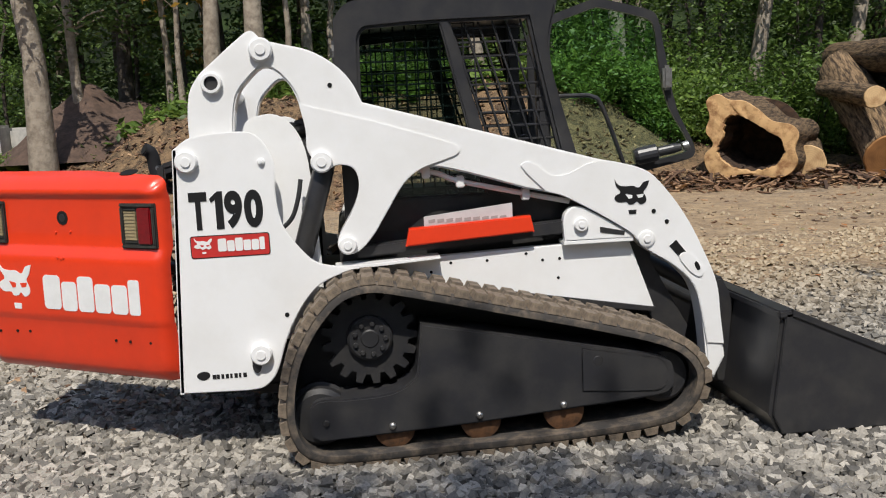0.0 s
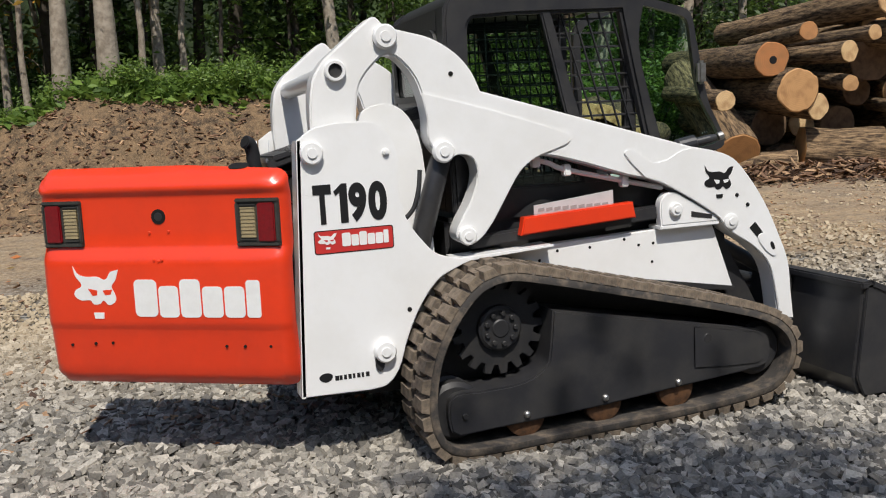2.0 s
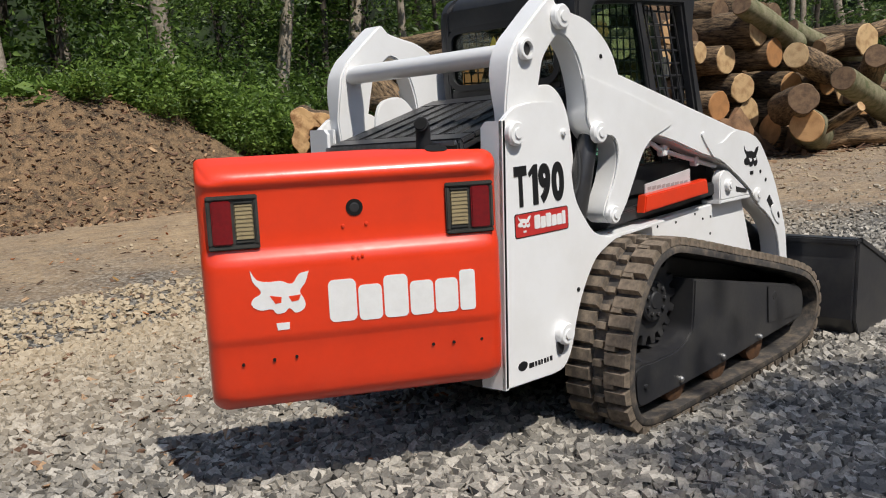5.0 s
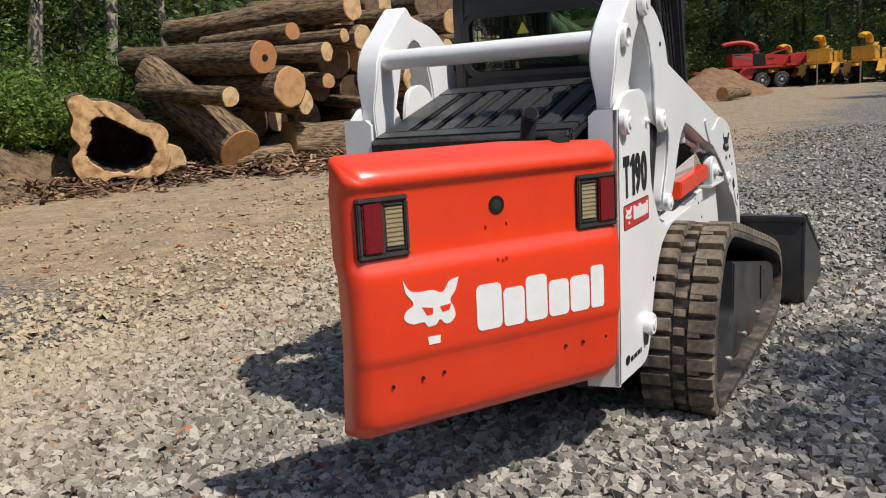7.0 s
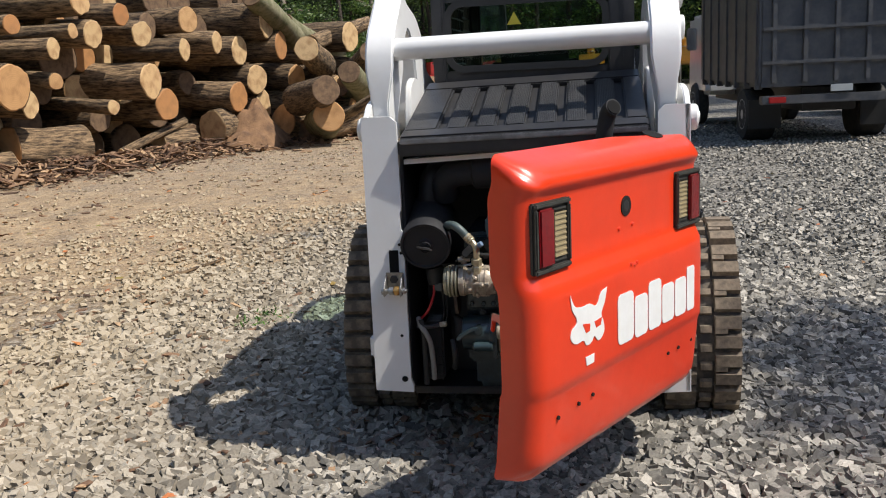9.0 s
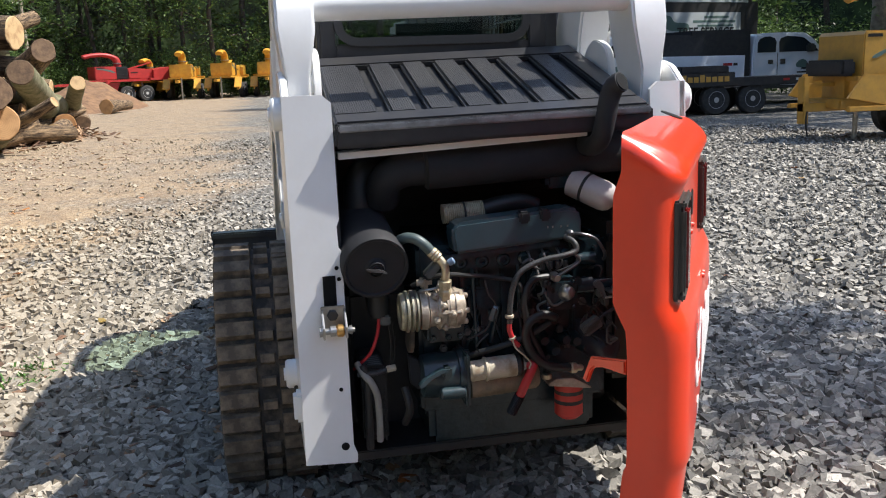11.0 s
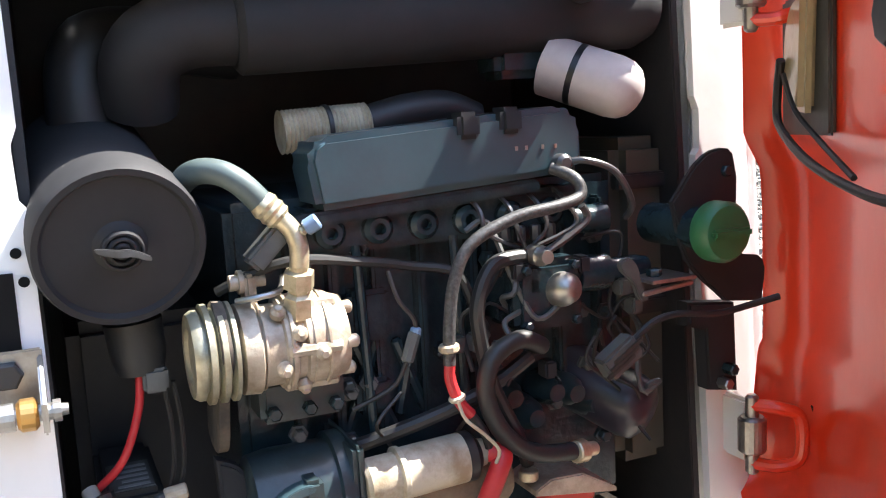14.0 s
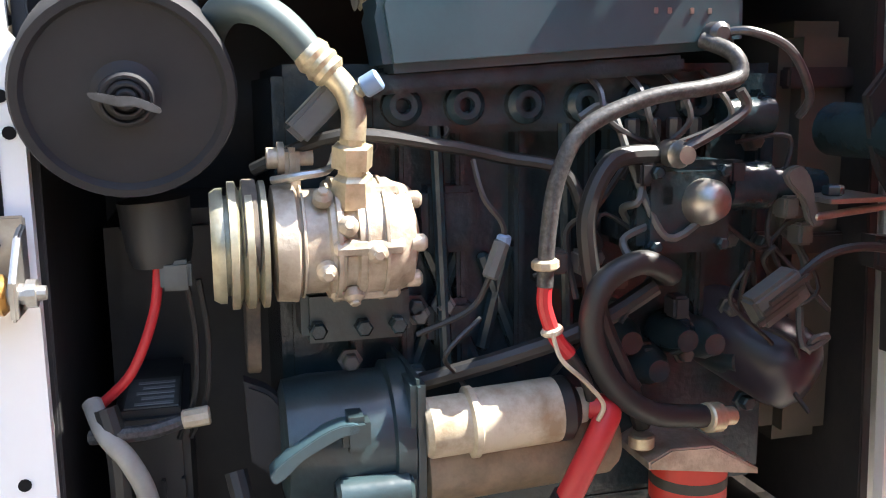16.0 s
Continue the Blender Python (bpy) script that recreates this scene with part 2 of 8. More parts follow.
def dusted(m, tan):
    """Dust lies on the stones towards the dirt side of the yard."""
    n, l = m.node_tree.nodes, m.node_tree.links
    b = n["Principled BSDF"]
    p, r, x = n.new("ShaderNodeSeparateXYZ"), n.new("ShaderNodeMapRange"), n.new("ShaderNodeMix")
    l.new(n.new("ShaderNodeTexCoord").outputs["Object"], p.inputs[0])
    r.inputs[1].default_value, r.inputs[2].default_value, r.inputs[4].default_value = 0.6, 3.6, 0.85
    l.new(p.outputs[1], r.inputs[0])
    x.data_type = "RGBA"
    x.inputs[7].default_value = (*tan, 1)
    l.new(r.outputs[0], x.inputs[0])
    l.new(b.inputs["Base Color"].links[0].from_socket, x.inputs[6])
    l.new(x.outputs[2], b.inputs["Base Color"])


def ground_height(x, y):
    ramp = min(max((y - 11.2 - 0.25 * math.sin(x * 0.9)) / 2.9, 0), 1)
    ramp = ramp * ramp * (3 - 2 * ramp)
    side = min(min(max((x + 6.5) / 5.0, 0.15), 1), 1 - min(max((x - 5.0) / 5.0, 0), 1))
    return ramp * (0.25 + 1.85 * side) + 0.02 * noise.noise((x * 0.6, y * 0.6, 0)) * min(1, max(0, (abs(x) + abs(y) - 5) / 4)) + ramp * 0.22 * noise.noise((x * 1.4, y * 1.4, 3)) + ramp * 0.13 * noise.noise((x * 3.2, y * 3.2, 7))


def steps(edges):
    out = []
    for a, b, d in edges:
        out += list(np.arange(a, b, d))
    return out + [edges[-1][1]]


def sheet(name, verts, faces, mat, label, category, kind, smooth=False):
    me = bpy.data.meshes.new(name)
    me.from_pydata(verts, [], faces)
    me.materials.append(mat)
    if smooth:
        me.polygons.foreach_set("use_smooth", [True] * len(me.polygons))
    me.update()
    return tagged(new(name, me), label, category, kind=kind)


gx = steps([(-900, -60, 60), (-60, -12, 4), (-12, 22, 0.3), (22, 60, 2), (60, 900, 60)])
gy = steps([(-900, -60, 60), (-60, -12, 4), (-12, 10, 0.5), (10, 17, 0.16), (17, 60, 3), (60, 900, 60)])
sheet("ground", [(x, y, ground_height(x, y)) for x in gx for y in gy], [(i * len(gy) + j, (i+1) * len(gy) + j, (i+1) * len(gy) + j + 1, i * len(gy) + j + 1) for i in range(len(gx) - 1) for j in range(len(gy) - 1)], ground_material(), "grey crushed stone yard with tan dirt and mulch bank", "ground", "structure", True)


def scatter(name, places, sizes, mat, label, category, flat=(1.0, 0.78, 0.50), tilt=0.32, sink=0.28, seed=1, jag=0.24):
    """Many small angular pieces, each an uneven block of its own."""
    rng = np.random.default_rng(seed)
    n = len(places)
    cube = np.array([(x, y, z) for x in (-0.5, 0.5) for y in (-0.5, 0.5) for z in (-0.5, 0.5)])
    v = cube[None] * (1 + rng.uniform(-jag, jag, (n, 8, 3))) * (1 - 0.35 * rng.random((n, 8, 1)))
    v = v * np.array(flat) * rng.uniform(0.75, 1.25, (n, 1, 3)) * np.asarray(sizes)[:, None, None]
    yaw, tx, ty = rng.uniform(0, 2 * np.pi, n), rng.normal(0, tilt, n), rng.normal(0, tilt, n)
    for a, i, j in ((tx, 1, 2), (ty, 0, 2), (yaw, 0, 1)):
        c, s = np.cos(a)[:, None], np.sin(a)[:, None]
        p, q = v[:, :, i].copy(), v[:, :, j].copy()
        v[:, :, i], v[:, :, j] = c * p - s * q, s * p + c * q
    v += np.asarray(places)[:, None, :]
    v[:, :, 2] += (np.asarray(sizes) * flat[2] * (0.5 - sink))[:, None]
    quad = np.array([(0, 1, 3, 2), (4, 6, 7, 5), (0, 4, 5, 1), (2, 3, 7, 6), (1, 5, 7, 3)] + ([(0, 2, 6, 4)] if flat[2] < 0.3 else []))
    f = (quad[None] + 8 * np.arange(n)[:, None, None]).reshape(-1, 4)
    return sheet(name, v.reshape(-1, 3).tolist(), f.tolist(), mat, label, category, "stuff")


rng = np.random.default_rng(4)
GRAVEL = islands("gravel", (0.095, 0.088, 0.077), (0.45, 0.412, 0.35), 0.85, (0.255, 0.234, 0.198))


dusted(GRAVEL, (0.46, 0.36, 0.23))


def gravel_field(n, x0, x1, y0, y1, low, high, seed, loss=0.72):
    r = np.random.default_rng(seed)
    p = np.stack([r.uniform(x0, x1, n), r.uniform(y0, y1, n), np.zeros(n)], 1)
    bare = np.clip((p[:, 1] + np.clip(p[:, 0] - 3.5, 0, 7.5) * 0.16 - 1.2 + 0.5 * np.sin(p[:, 0] * 2.1 + p[:, 1])) / 2.2, 0, 1) * np.clip(p[:, 0] / 2.5, 0, 1)
    bare = np.maximum(bare, np.clip((p[:, 1] - 3.4) / 3.0, 0, 1))
    keep = r.random(n) > loss * bare
    return p[keep], r.uniform(low, high, n)[keep]


p1, s1 = gravel_field(40000, -3.2, 3.6, -2.6, 3.2, 0.028, 0.064, 1)
p2, s2 = gravel_field(44000, -4.5, 7.0, -5.5, 5.0, 0.028, 0.060, 2)
p3, s3 = gravel_field(17000, 2, 19, -5, 8, 0.026, 0.060, 9, 0.86)
p4, s4 = gravel_field(12000, 3, 15, -10, -3, 0.03, 0.07, 12)
scatter("gravel", np.concatenate([p1, p2, p3, p4]), np.concatenate([s1, s2, s3, s4]), GRAVEL, "loose grey crushed stone over the yard", "gravel", (1.0, 0.78, 0.56), 0.40, 0.08, seed=3)
lp = np.stack([rng.uniform(-3, 9, 140), rng.uniform(-6, 9, 140), np.full(140, 0.022)], 1)
scatter("fallen_leaves", lp, rng.uniform(0.04, 0.09, 140), islands("dry_leaf", (0.45, 0.20, 0.05), (0.16, 0.20, 0.04), 0.7, (0.42, 0.12, 0.04)), "scattered orange, yellow and green fallen leaves", "leaves", (1.0, 0.6, 0.06), 0.25, 0, 5, 0.5)

# a few weeds beside the track
wp = np.stack([rng.normal(2.05, 0.12, 110), rng.normal(1.86, 0.07, 110), np.full(110, 0.03)], 1)
scatter("weeds_in_gravel", wp, rng.uniform(0.02, 0.05, 110), islands("gravel_weeds", (0.04, 0.09, 0.02), (0.16, 0.30, 0.06), 0.6, (0.09, 0.18, 0.03)), "small green weeds sprouting in the gravel", "weeds", (1.0, 0.25, 0.05), 0.7, 0, 14, 0.5)

# ---- track loader ----
loader = thing("track_loader", "white and orange-red compact track loader on stone, rear door open", "track loader")
YC = 0.017
MIRROR = Matrix.Translation((0, 2 * YC, 0)) @ Matrix.Diagonal((1, -1, 1, 1))
PLATE = [(0.055, 1.362, 1), (0.135, 1.412), (0.32, 1.428), (0.40, 1.41), (0.453, 1.337), (0.471, 1.264), (0.468, 1.144), (0.489, 1.021), (0.554, 0.919), (0.622, 0.853), (0.734, 0.824, 1), (0.79, 0.815, 1), (0.715, 0.792), (0.614, 0.742), (0.521, 0.623), (0.463, 0.502), (0.418, 0.378), (0.364, 0.319), (0.29, 0.307, 1), (0.0, 0.315, 1)]
ARM_REAR = [(0.145, 1.22, 1), (0.124, 1.40), (0.139, 1.587), (0.185, 1.667), (0.24, 1.715), (0.38, 1.828), (0.415, 1.84), (0.455, 1.805), (0.542, 1.78), (0.646, 1.752), (0.749, 1.69), (0.816, 1.616), (0.858, 1.526, 1)]
ARM_FRONT = [(1.891, 1.229, 1), (1.994, 1.206), (2.11, 1.162), (2.2, 1.068), (2.291, 0.935), (2.37, 0.774), (2.423, 0.639), (2.441, 0.479), (2.462, 0.289, 1), (2.41, 0.19, 1), (2.38, 0.214, 1), (2.354, 0.485), (2.315, 0.633), (2.223, 0.731), (2.091, 0.818), (2.014, 0.9), (1.733, 1.069)]
ARM_LEG = [(1.097, 1.229), (1.02, 1.172), (0.94, 1.053), (0.859, 0.934), (0.782, 0.877), (0.722, 0.905), (0.725, 0.955), (0.794, 1.074), (0.824, 1.171), (0.805, 1.245), (0.745, 1.265), (0.684, 1.251), (0.617, 1.327), (0.612, 1.423)]
ARM_INNER = [(0.595, 1.519), (0.554, 1.616), (0.465, 1.69), (0.392, 1.646), (0.334, 1.567), (0.309, 1.40), (0.275, 1.22, 1)]
ARM = ARM_REAR + ARM_FRONT + [(1.555, 1.117, 1), (1.208, 1.223)] + ARM_LEG + ARM_INNER


def both(name, make, mat, label="", smooth=30, parents=(None, None)):
    """The same part on both sides of the machine; the far one is the near one mirrored."""
    out = []
    for far in (False, True):
        bm = make()
        if far:
            bm.transform(MIRROR)
            bmesh.ops.reverse_faces(bm, faces=bm.faces)
        out.append(part(name, bm, mat, parents[far] or loader, label, smooth))
    return out


def lettering(name, text, size, wide, mat, parent, m, bold=0.0, thick=0.0015):
    """Built-in lettering, made a mesh; m takes its own plane (x along, y up) to its place."""
    c = bpy.data.curves.new("scratch", "FONT")
    c.body, c.size, c.extrude, c.offset = text, size, thick, bold
    o = bpy.data.objects.new("scratch", c)
    scene.collection.objects.link(o)
    bpy.context.view_layer.update()
    me = bpy.data.meshes.new_from_object(o.evaluated_get(bpy.context.evaluated_depsgraph_get()))
    bpy.data.objects.remove(o)
    me.name = name
    me.transform(Matrix.Diagonal((wide, 1, 1, 1)))
    me.transform(m)
    me.materials.clear()
    me.materials.append(mat)
    ob = new(name, me)
    ob.parent = parent
    return ob


def rounded(x0, x1, z0, z1, r):
    out = []
    for cx, cz, a in ((x1 - r, z1 - r, 0), (x0 + r, z1 - r, 90), (x0 + r, z0 + r, 180), (x1 - r, z0 + r, 270)):
        out += [(cx + r * math.cos(radians(a + d)), cz + r * math.sin(radians(a + d))) for d in (0, 22, 45, 68, 90)]
    return out


# black of the print, also painted in for the dark of some holes
BLACK_INK = material("black_print_and_holes", (0.012, 0.012, 0.013), 0.4)
# near-black for pieces laid on surfaces, in place of the shade inside holes
HOLE_SHADE = material("hole_shade", (0.003, 0.003, 0.003), 1.0)
WHITE_INK = material("white_print", (0.82, 0.82, 0.80), 0.4, spots=(0.7, 0.69, 0.66), scale=20, mix=0.4)
RED_INK = material("red_print", (0.55, 0.035, 0.03), 0.4, spots=(0.45, 0.03, 0.03), scale=8)
GREY_PLATE = material("pale_sign", (0.55, 0.56, 0.56), 0.35, spots=(0.42, 0.43, 0.43), scale=12)

plates = both("side_plate", lambda: slab(flow(PLATE), -0.578, -0.556), WHITE, "white upright side plate")


def lift_arm():
    """A box arm whose rear leg narrows towards its lower pin."""
    bm = slab(flow(ARM), -0.555, -0.445, 0.008)
    for v in bm.verts:
        if v.co.x < 0.34 and v.co.z < 1.55:
            v.co.y = -0.507 + (v.co.y + 0.507) * (0.58 + 0.42 * min(1.0, max(0.0, (v.co.z - 1.40) / 0.13)))
    return bm


arms = both("lift_arm", lift_arm, WHITE, "white steel lift arm")
arms[1].location.y = 0.022
both("gusset", lambda: slab(flow([(0.591, 1.531, 1), (0.901, 1.445, 1), (1.225, 1.338), (1.262, 1.318), (1.262, 1.288), (1.20, 1.262)] + ARM_LEG[:-1] + [(0.612, 1.423)]), -0.562, -0.555, 0.003), WHITE, parents=arms)
both("front_overlay", lambda: slab(flow([(1.533, 1.218), (1.56, 1.237), (1.61, 1.215), (1.671, 1.172), (1.747, 1.176), (1.825, 1.213), (1.889, 1.224, 1)] + ARM_FRONT[1:8] + [(2.456, 0.35, 1), (2.375, 0.36, 1)] + ARM_FRONT[11:] + [(1.64, 1.10, 1)]), -0.562, -0.555, 0.003), WHITE, parents=arms)

# rear posts: a web that faces the rear and a flange along the opening
POST_X = lambda z: -0.012 + 0.03 * (z - 0.315) / 1.047


def rear_post(at=POST_X, more=0.0):
    outline = [(-0.578, 0.312), (-0.45, 0.305), (-0.448, 0.33), (-0.458, 0.36), (-0.46, 0.93), (-0.468, 0.94), (-0.47, 1.0), (-0.462, 1.02), (-0.465, 1.34), (-0.49, 1.362), (-0.578, 1.362)]
    b = bmesh.new()
    outline = [(y + (more if y > -0.5 else 0.0), z) for y, z in outline]
    lo = [b.verts.new((at(z), y, z)) for y, z in outline]
    hi = [b.verts.new((at(z) + 0.016, y, z)) for y, z in outline]
    b.faces.new(lo), b.faces.new(hi[::-1])
    for i in range(len(lo)):
        j = (i + 1) % len(lo)
        b.faces.new((lo[i], hi[i], hi[j], lo[j]))
    bmesh.ops.recalc_face_normals(b, faces=b.faces)
    return box(0.10, 0.115, -0.556, -0.505, 0.33, 1.36, 0.004, b)


near_post = part("rear_post", rear_post(lambda z: 0.055 * (z - 0.315) / 1.047), WHITE, loader, "white rear frame post", 20)
far_post = rear_post(more=0.02)
far_post.transform(MIRROR)
bmesh.ops.reverse_faces(far_post, faces=far_post.faces)
posts = [near_post, part("rear_post", far_post, WHITE, loader, "white rear frame post", 20)]
both("inner_upright", lambda: slab(flow([(0.29, 0.5, 1), (0.31, 1.30), (0.342, 1.448), (0.397, 1.487), (0.493, 1.489), (0.572, 1.413), (0.611, 1.277), (0.64, 0.853, 1), (0.64, 0.5, 1)]), -0.47, -0.445), WHITE)
both("fender", lambda: slab([(0.70, 0.826), (1.16, 0.842), (1.16, 0.832), (0.70, 0.806)], -0.576, -0.44, 0.002), WHITE)
both("bay_wall", lambda: slab([(0.014, 0.31), (0.062, 1.235), (0.62, 1.385), (0.62, 0.30)], -0.450, -0.436, 0.002), DARK)
LOWER = [(0.70, 0.80), (1.165, 0.832), (2.03, 0.862), (2.15, 0.525), (0.80, 0.76)]
both("lower_panel", lambda: slab(LOWER, -0.50, -0.44), WHITE, "white lower body panel")
both("skirt", lambda: slab([(0.80, 0.775), (2.15, 0.535), (2.14, 0.515), (1.6, 0.59), (0.95, 0.735), (0.78, 0.74)], -0.515, -0.43, 0.003), DARK)


def pin(x, z, y, r, depth=0.03):
    return lathe((x, y, z), (x, y - depth, z), [(0, r), (depth * 0.75, r), (depth, r * 0.86), (depth, r * 0.45), (depth + 0.006, r * 0.42), (depth + 0.006, 0.001)], 24, caps=False)


for x, z, y, r, d in ((0.449, 1.76, -0.555, 0.050, 0.03), (0.111, 1.311, -0.578, 0.047, 0.03), (0.359, 0.469, -0.578, 0.047, 0.035), (0.671, 1.282, -0.56, 0.047, 0.028), (0.76, 0.917, -0.56, 0.04, 0.025), (2.095, 0.863, -0.56, 0.038, 0.012), (0.418, 1.297, -0.577, 0.015, 0.012)):
    both("pin", lambda: pin(x, z, y, r, d), WHITE)
both("pin_keeper", lambda: slab(flow([(0.318, 0.44, 1), (0.36, 0.44, 1), (0.352, 0.40), (0.335, 0.385), (0.318, 0.405)]), -0.59, -0.578, 0.002), BLACK)
both("tube_collar", lambda: lathe((0.236, -0.53, 1.632), (0.236, -0.572, 1.632), [(0, 0.044), (0.038, 0.044), (0.042, 0.04), (0.042, 0.029), (0.0, 0.028)], 28, caps=False), WHITE)
both("tube_bore", lambda: rod((0.236, -0.53, 1.632), (0.236, -0.559, 1.632), 0.0285), DARK)
for x, z, y in ((0.726, 1.603, -0.556), (0.48, 0.632, -0.579), (2.19, 0.935, -0.563), (2.13, 0.985, -0.563)):
    both("bolt_hole", lambda: lathe((x, y + 0.004, z), (x, y - 0.0015, z), [(0, 0.010), (0.0055, 0.010)], 14), HOLE_SHADE)
for x, z in ((1.376, 0.80), (1.212, 0.80), (1.555, 0.82), (1.63, 0.786), (1.708, 0.788), (1.122, 0.764), (1.70, 0.70)):
    both("bolt_hole", lambda: lathe((x, -0.498, z), (x, -0.5015, z), [(0, 0.007), (0.0035, 0.007)], 10), HOLE_SHADE)
crossbar = part("crossbar", rod((0.215, -0.46, 1.618), (0.215, 0.535, 1.606), 0.042), WHITE, loader, smooth=40)

# slot and link near the front of each arm
both("arm_slot", lambda: slab(flow([(2.200, 0.822, 1), (2.232, 0.848, 1), (2.290, 0.776, 1), (2.262, 0.752, 1)]), -0.5645, -0.556, 0), HOLE_SHADE)
both("link_plate", lambda: slab(flow([(2.245, 0.775), (2.285, 0.79), (2.325, 0.755), (2.36, 0.70), (2.345, 0.672), (2.31, 0.685), (2.275, 0.72)]), -0.568, -0.556, 0.003), WHITE)
both("link_slot", lambda: slab(flow([(2.315, 0.735), (2.325, 0.745), (2.342, 0.712), (2.33, 0.705)]), -0.5695, -0.566, 0), HOLE_SHADE)

# bracket of the tilt cylinder
bracket = both("stop_bracket", lambda: slab(flow([(1.725, 0.87, 1), (1.722, 0.975), (1.75, 1.018), (1.80, 1.022), (1.84, 1.005, 1), (2.03, 0.89, 1), (2.04, 0.868, 1)]), -0.55, -0.50, 0.006), WHITE)
both("pin", lambda: pin(1.797, 0.944, -0.55, 0.032, 0.02), WHITE)
# black strip on the face, painted in for the dark of a slot
both("bracket_slot", lambda: slab([(1.885, 0.928), (2.0, 0.902), (1.995, 0.884), (1.885, 0.902)], -0.553, -0.548, 0.001), DARK)
both("bracket_foot", lambda: box(1.72, 2.04, -0.55, -0.44, 0.852, 0.872, 0.004), WHITE)

# hydraulic lift cylinder, its hose, and the steel line below the arm
both("lift_cylinder", lambda: lathe((0.69, -0.505, 1.29), (0.53, -0.505, 0.78), [(0, 0.02), (0.0, 0.036), (0.03, 0.04), (0.05, 0.046), (0.50, 0.046), (0.53, 0.03)], 24), BLACK, "black hydraulic cylinder")
both("cylinder_hose", lambda: tube([(0.575, -0.53, 1.21), (0.56, -0.545, 1.13), (0.53, -0.55, 1.05), (0.48, -0.54, 1.0), (0.46, -0.53, 0.98)], 0.010), HOSE)
both("hydraulic_line", lambda: tube([(1.09, -0.47, 1.222), (1.18, -0.50, 1.20), (1.262, -0.50, 1.165), (1.566, -0.50, 1.09), (1.76, -0.50, 1.045)], 0.012), WHITE)
for x, z in ((1.12, 1.213), (1.27, 1.165), (1.56, 1.093)):
    both("line_clamp", lambda: box(x - 0.018, x + 0.018, -0.52, -0.48, z - 0.03, z + 0.022, 0.005), WHITE)

# grab bar and notice on the near side of the cab base
part("grab_bar", slab([(1.012, 0.893), (1.03, 0.972), (1.57, 0.998), (1.585, 0.925)], -0.565, -0.515, 0.006), RED, loader, "orange-red guard bar", 30)
part("guard_rail", slab([(0.80, 0.85), (0.80, 0.90), (1.73, 0.965), (1.73, 0.90)], -0.515, -0.46, 0.006), BLACK, loader)
FAINT = material("faint_print", (0.30, 0.30, 0.29), 0.6)
notice = part("notice_plate", slab([(1.10, 0.945), (1.10, 1.015), (1.498, 1.055), (1.498, 0.975)], -0.512, -0.505, 0.001), GREY_PLATE, loader, "pale printed notice")
for k in range(9):
    x = 1.12 + 0.04 * k
    part("print_bar", slab([(x, 0.985), (x, 1.0), (x + 0.03, 1.003), (x + 0.03, 0.988)], -0.5135, -0.511, 0), FAINT, notice)

# ---- print on the side plate ----
SIDE = lambda x, z, y=-0.5790: Matrix.Translation((x, y, z)) @ pose(0, 0, 0, 90, 0, 0)
for sign, x0, x1 in (("T", 0.105, 0.180), ("9", 0.251, 0.325), ("0", 0.333, 0.411)):
    glyph = lettering("model_number", sign, 0.212, 1.0, BLACK_INK, plates[0], Matrix(), 0.011)
    xs, zs = [v.co.x for v in glyph.data.vertices], [v.co.y for v in glyph.data.vertices]
    kx, kz = (x1 - x0) / (max(xs) - min(xs)), 0.160 / (max(zs) - min(zs))
    glyph.data.transform(SIDE(x0, 1.022) @ Matrix.Diagonal((kx, kz, 1, 1)) @ Matrix.Translation((-min(xs), -min(zs), 0)))
part("model_number", slab([(0.214, 1.022), (0.246, 1.022), (0.246, 1.182), (0.224, 1.182), (0.190, 1.152), (0.197, 1.134), (0.214, 1.147)], -0.5805, -0.578, 0), BLACK_INK, plates[0])
sticker = part("maker_sticker", slab(rounded(0.097, 0.430, 0.900, 0.997, 0.012), -0.5795, -0.5778, 0), BLACK_INK, plates[0], "red maker's sticker with white print")
part("sticker_face", slab(rounded(0.101, 0.426, 0.904, 0.993, 0.010), -0.5806, -0.5795, 0), RED_INK, plates[0])


HEAD = [(-0.49, 0.49, 1), (-0.38, 0.33), (-0.2, 0.285), (0.02, 0.285), (0.2, 0.23), (0.33, 0.37), (0.5, 0.41, 1), (0.43, 0.23), (0.33, 0.10), (0.38, -0.01), (0.41, -0.13), (0.35, -0.21), (0.23, -0.24), (0.13, -0.16), (0.05, -0.22), (-0.09, -0.23), (-0.16, -0.155), (-0.36, -0.155), (-0.5, -0.06), (-0.46, 0.04), (-0.33, 0.125), (-0.45, 0.30)]


def emblem(m, mat, parent, cut):
    """A plain two-pointed badge with two slots and a small block below."""
    top = part("badge", slab(flow(HEAD), -0.002, 0, 0), mat, parent)
    low = part("badge", slab([(-0.09, -0.5), (-0.11, -0.385), (0.12, -0.385), (0.11, -0.5)], -0.002, 0, 0), mat, parent)
    slot = part("badge_slot", slab([(-0.19, 0.065), (0.01, 0.03), (0.0, -0.06), (-0.10, -0.07)], -0.003, -0.002, 0), cut, parent)
    other = part("badge_slot", slab([(0.13, 0.03), (0.34, 0.045), (0.30, -0.045), (0.18, -0.06)], -0.003, -0.002, 0), cut, parent)
    for o in (top, low, slot, other):
        o.data.transform(m)


def wordmark(x, z, high, letters, m, mat, parent):
    """Six plain upright blocks in place of the maker's name."""
    for w, low, h in letters:
        o = part("name_block", slab(rounded(x, x + w, z + high * low, z + high * h, w * 0.2), -0.002, 0, 0), mat, parent)
        o.data.transform(m)
        x += w + high * 0.05


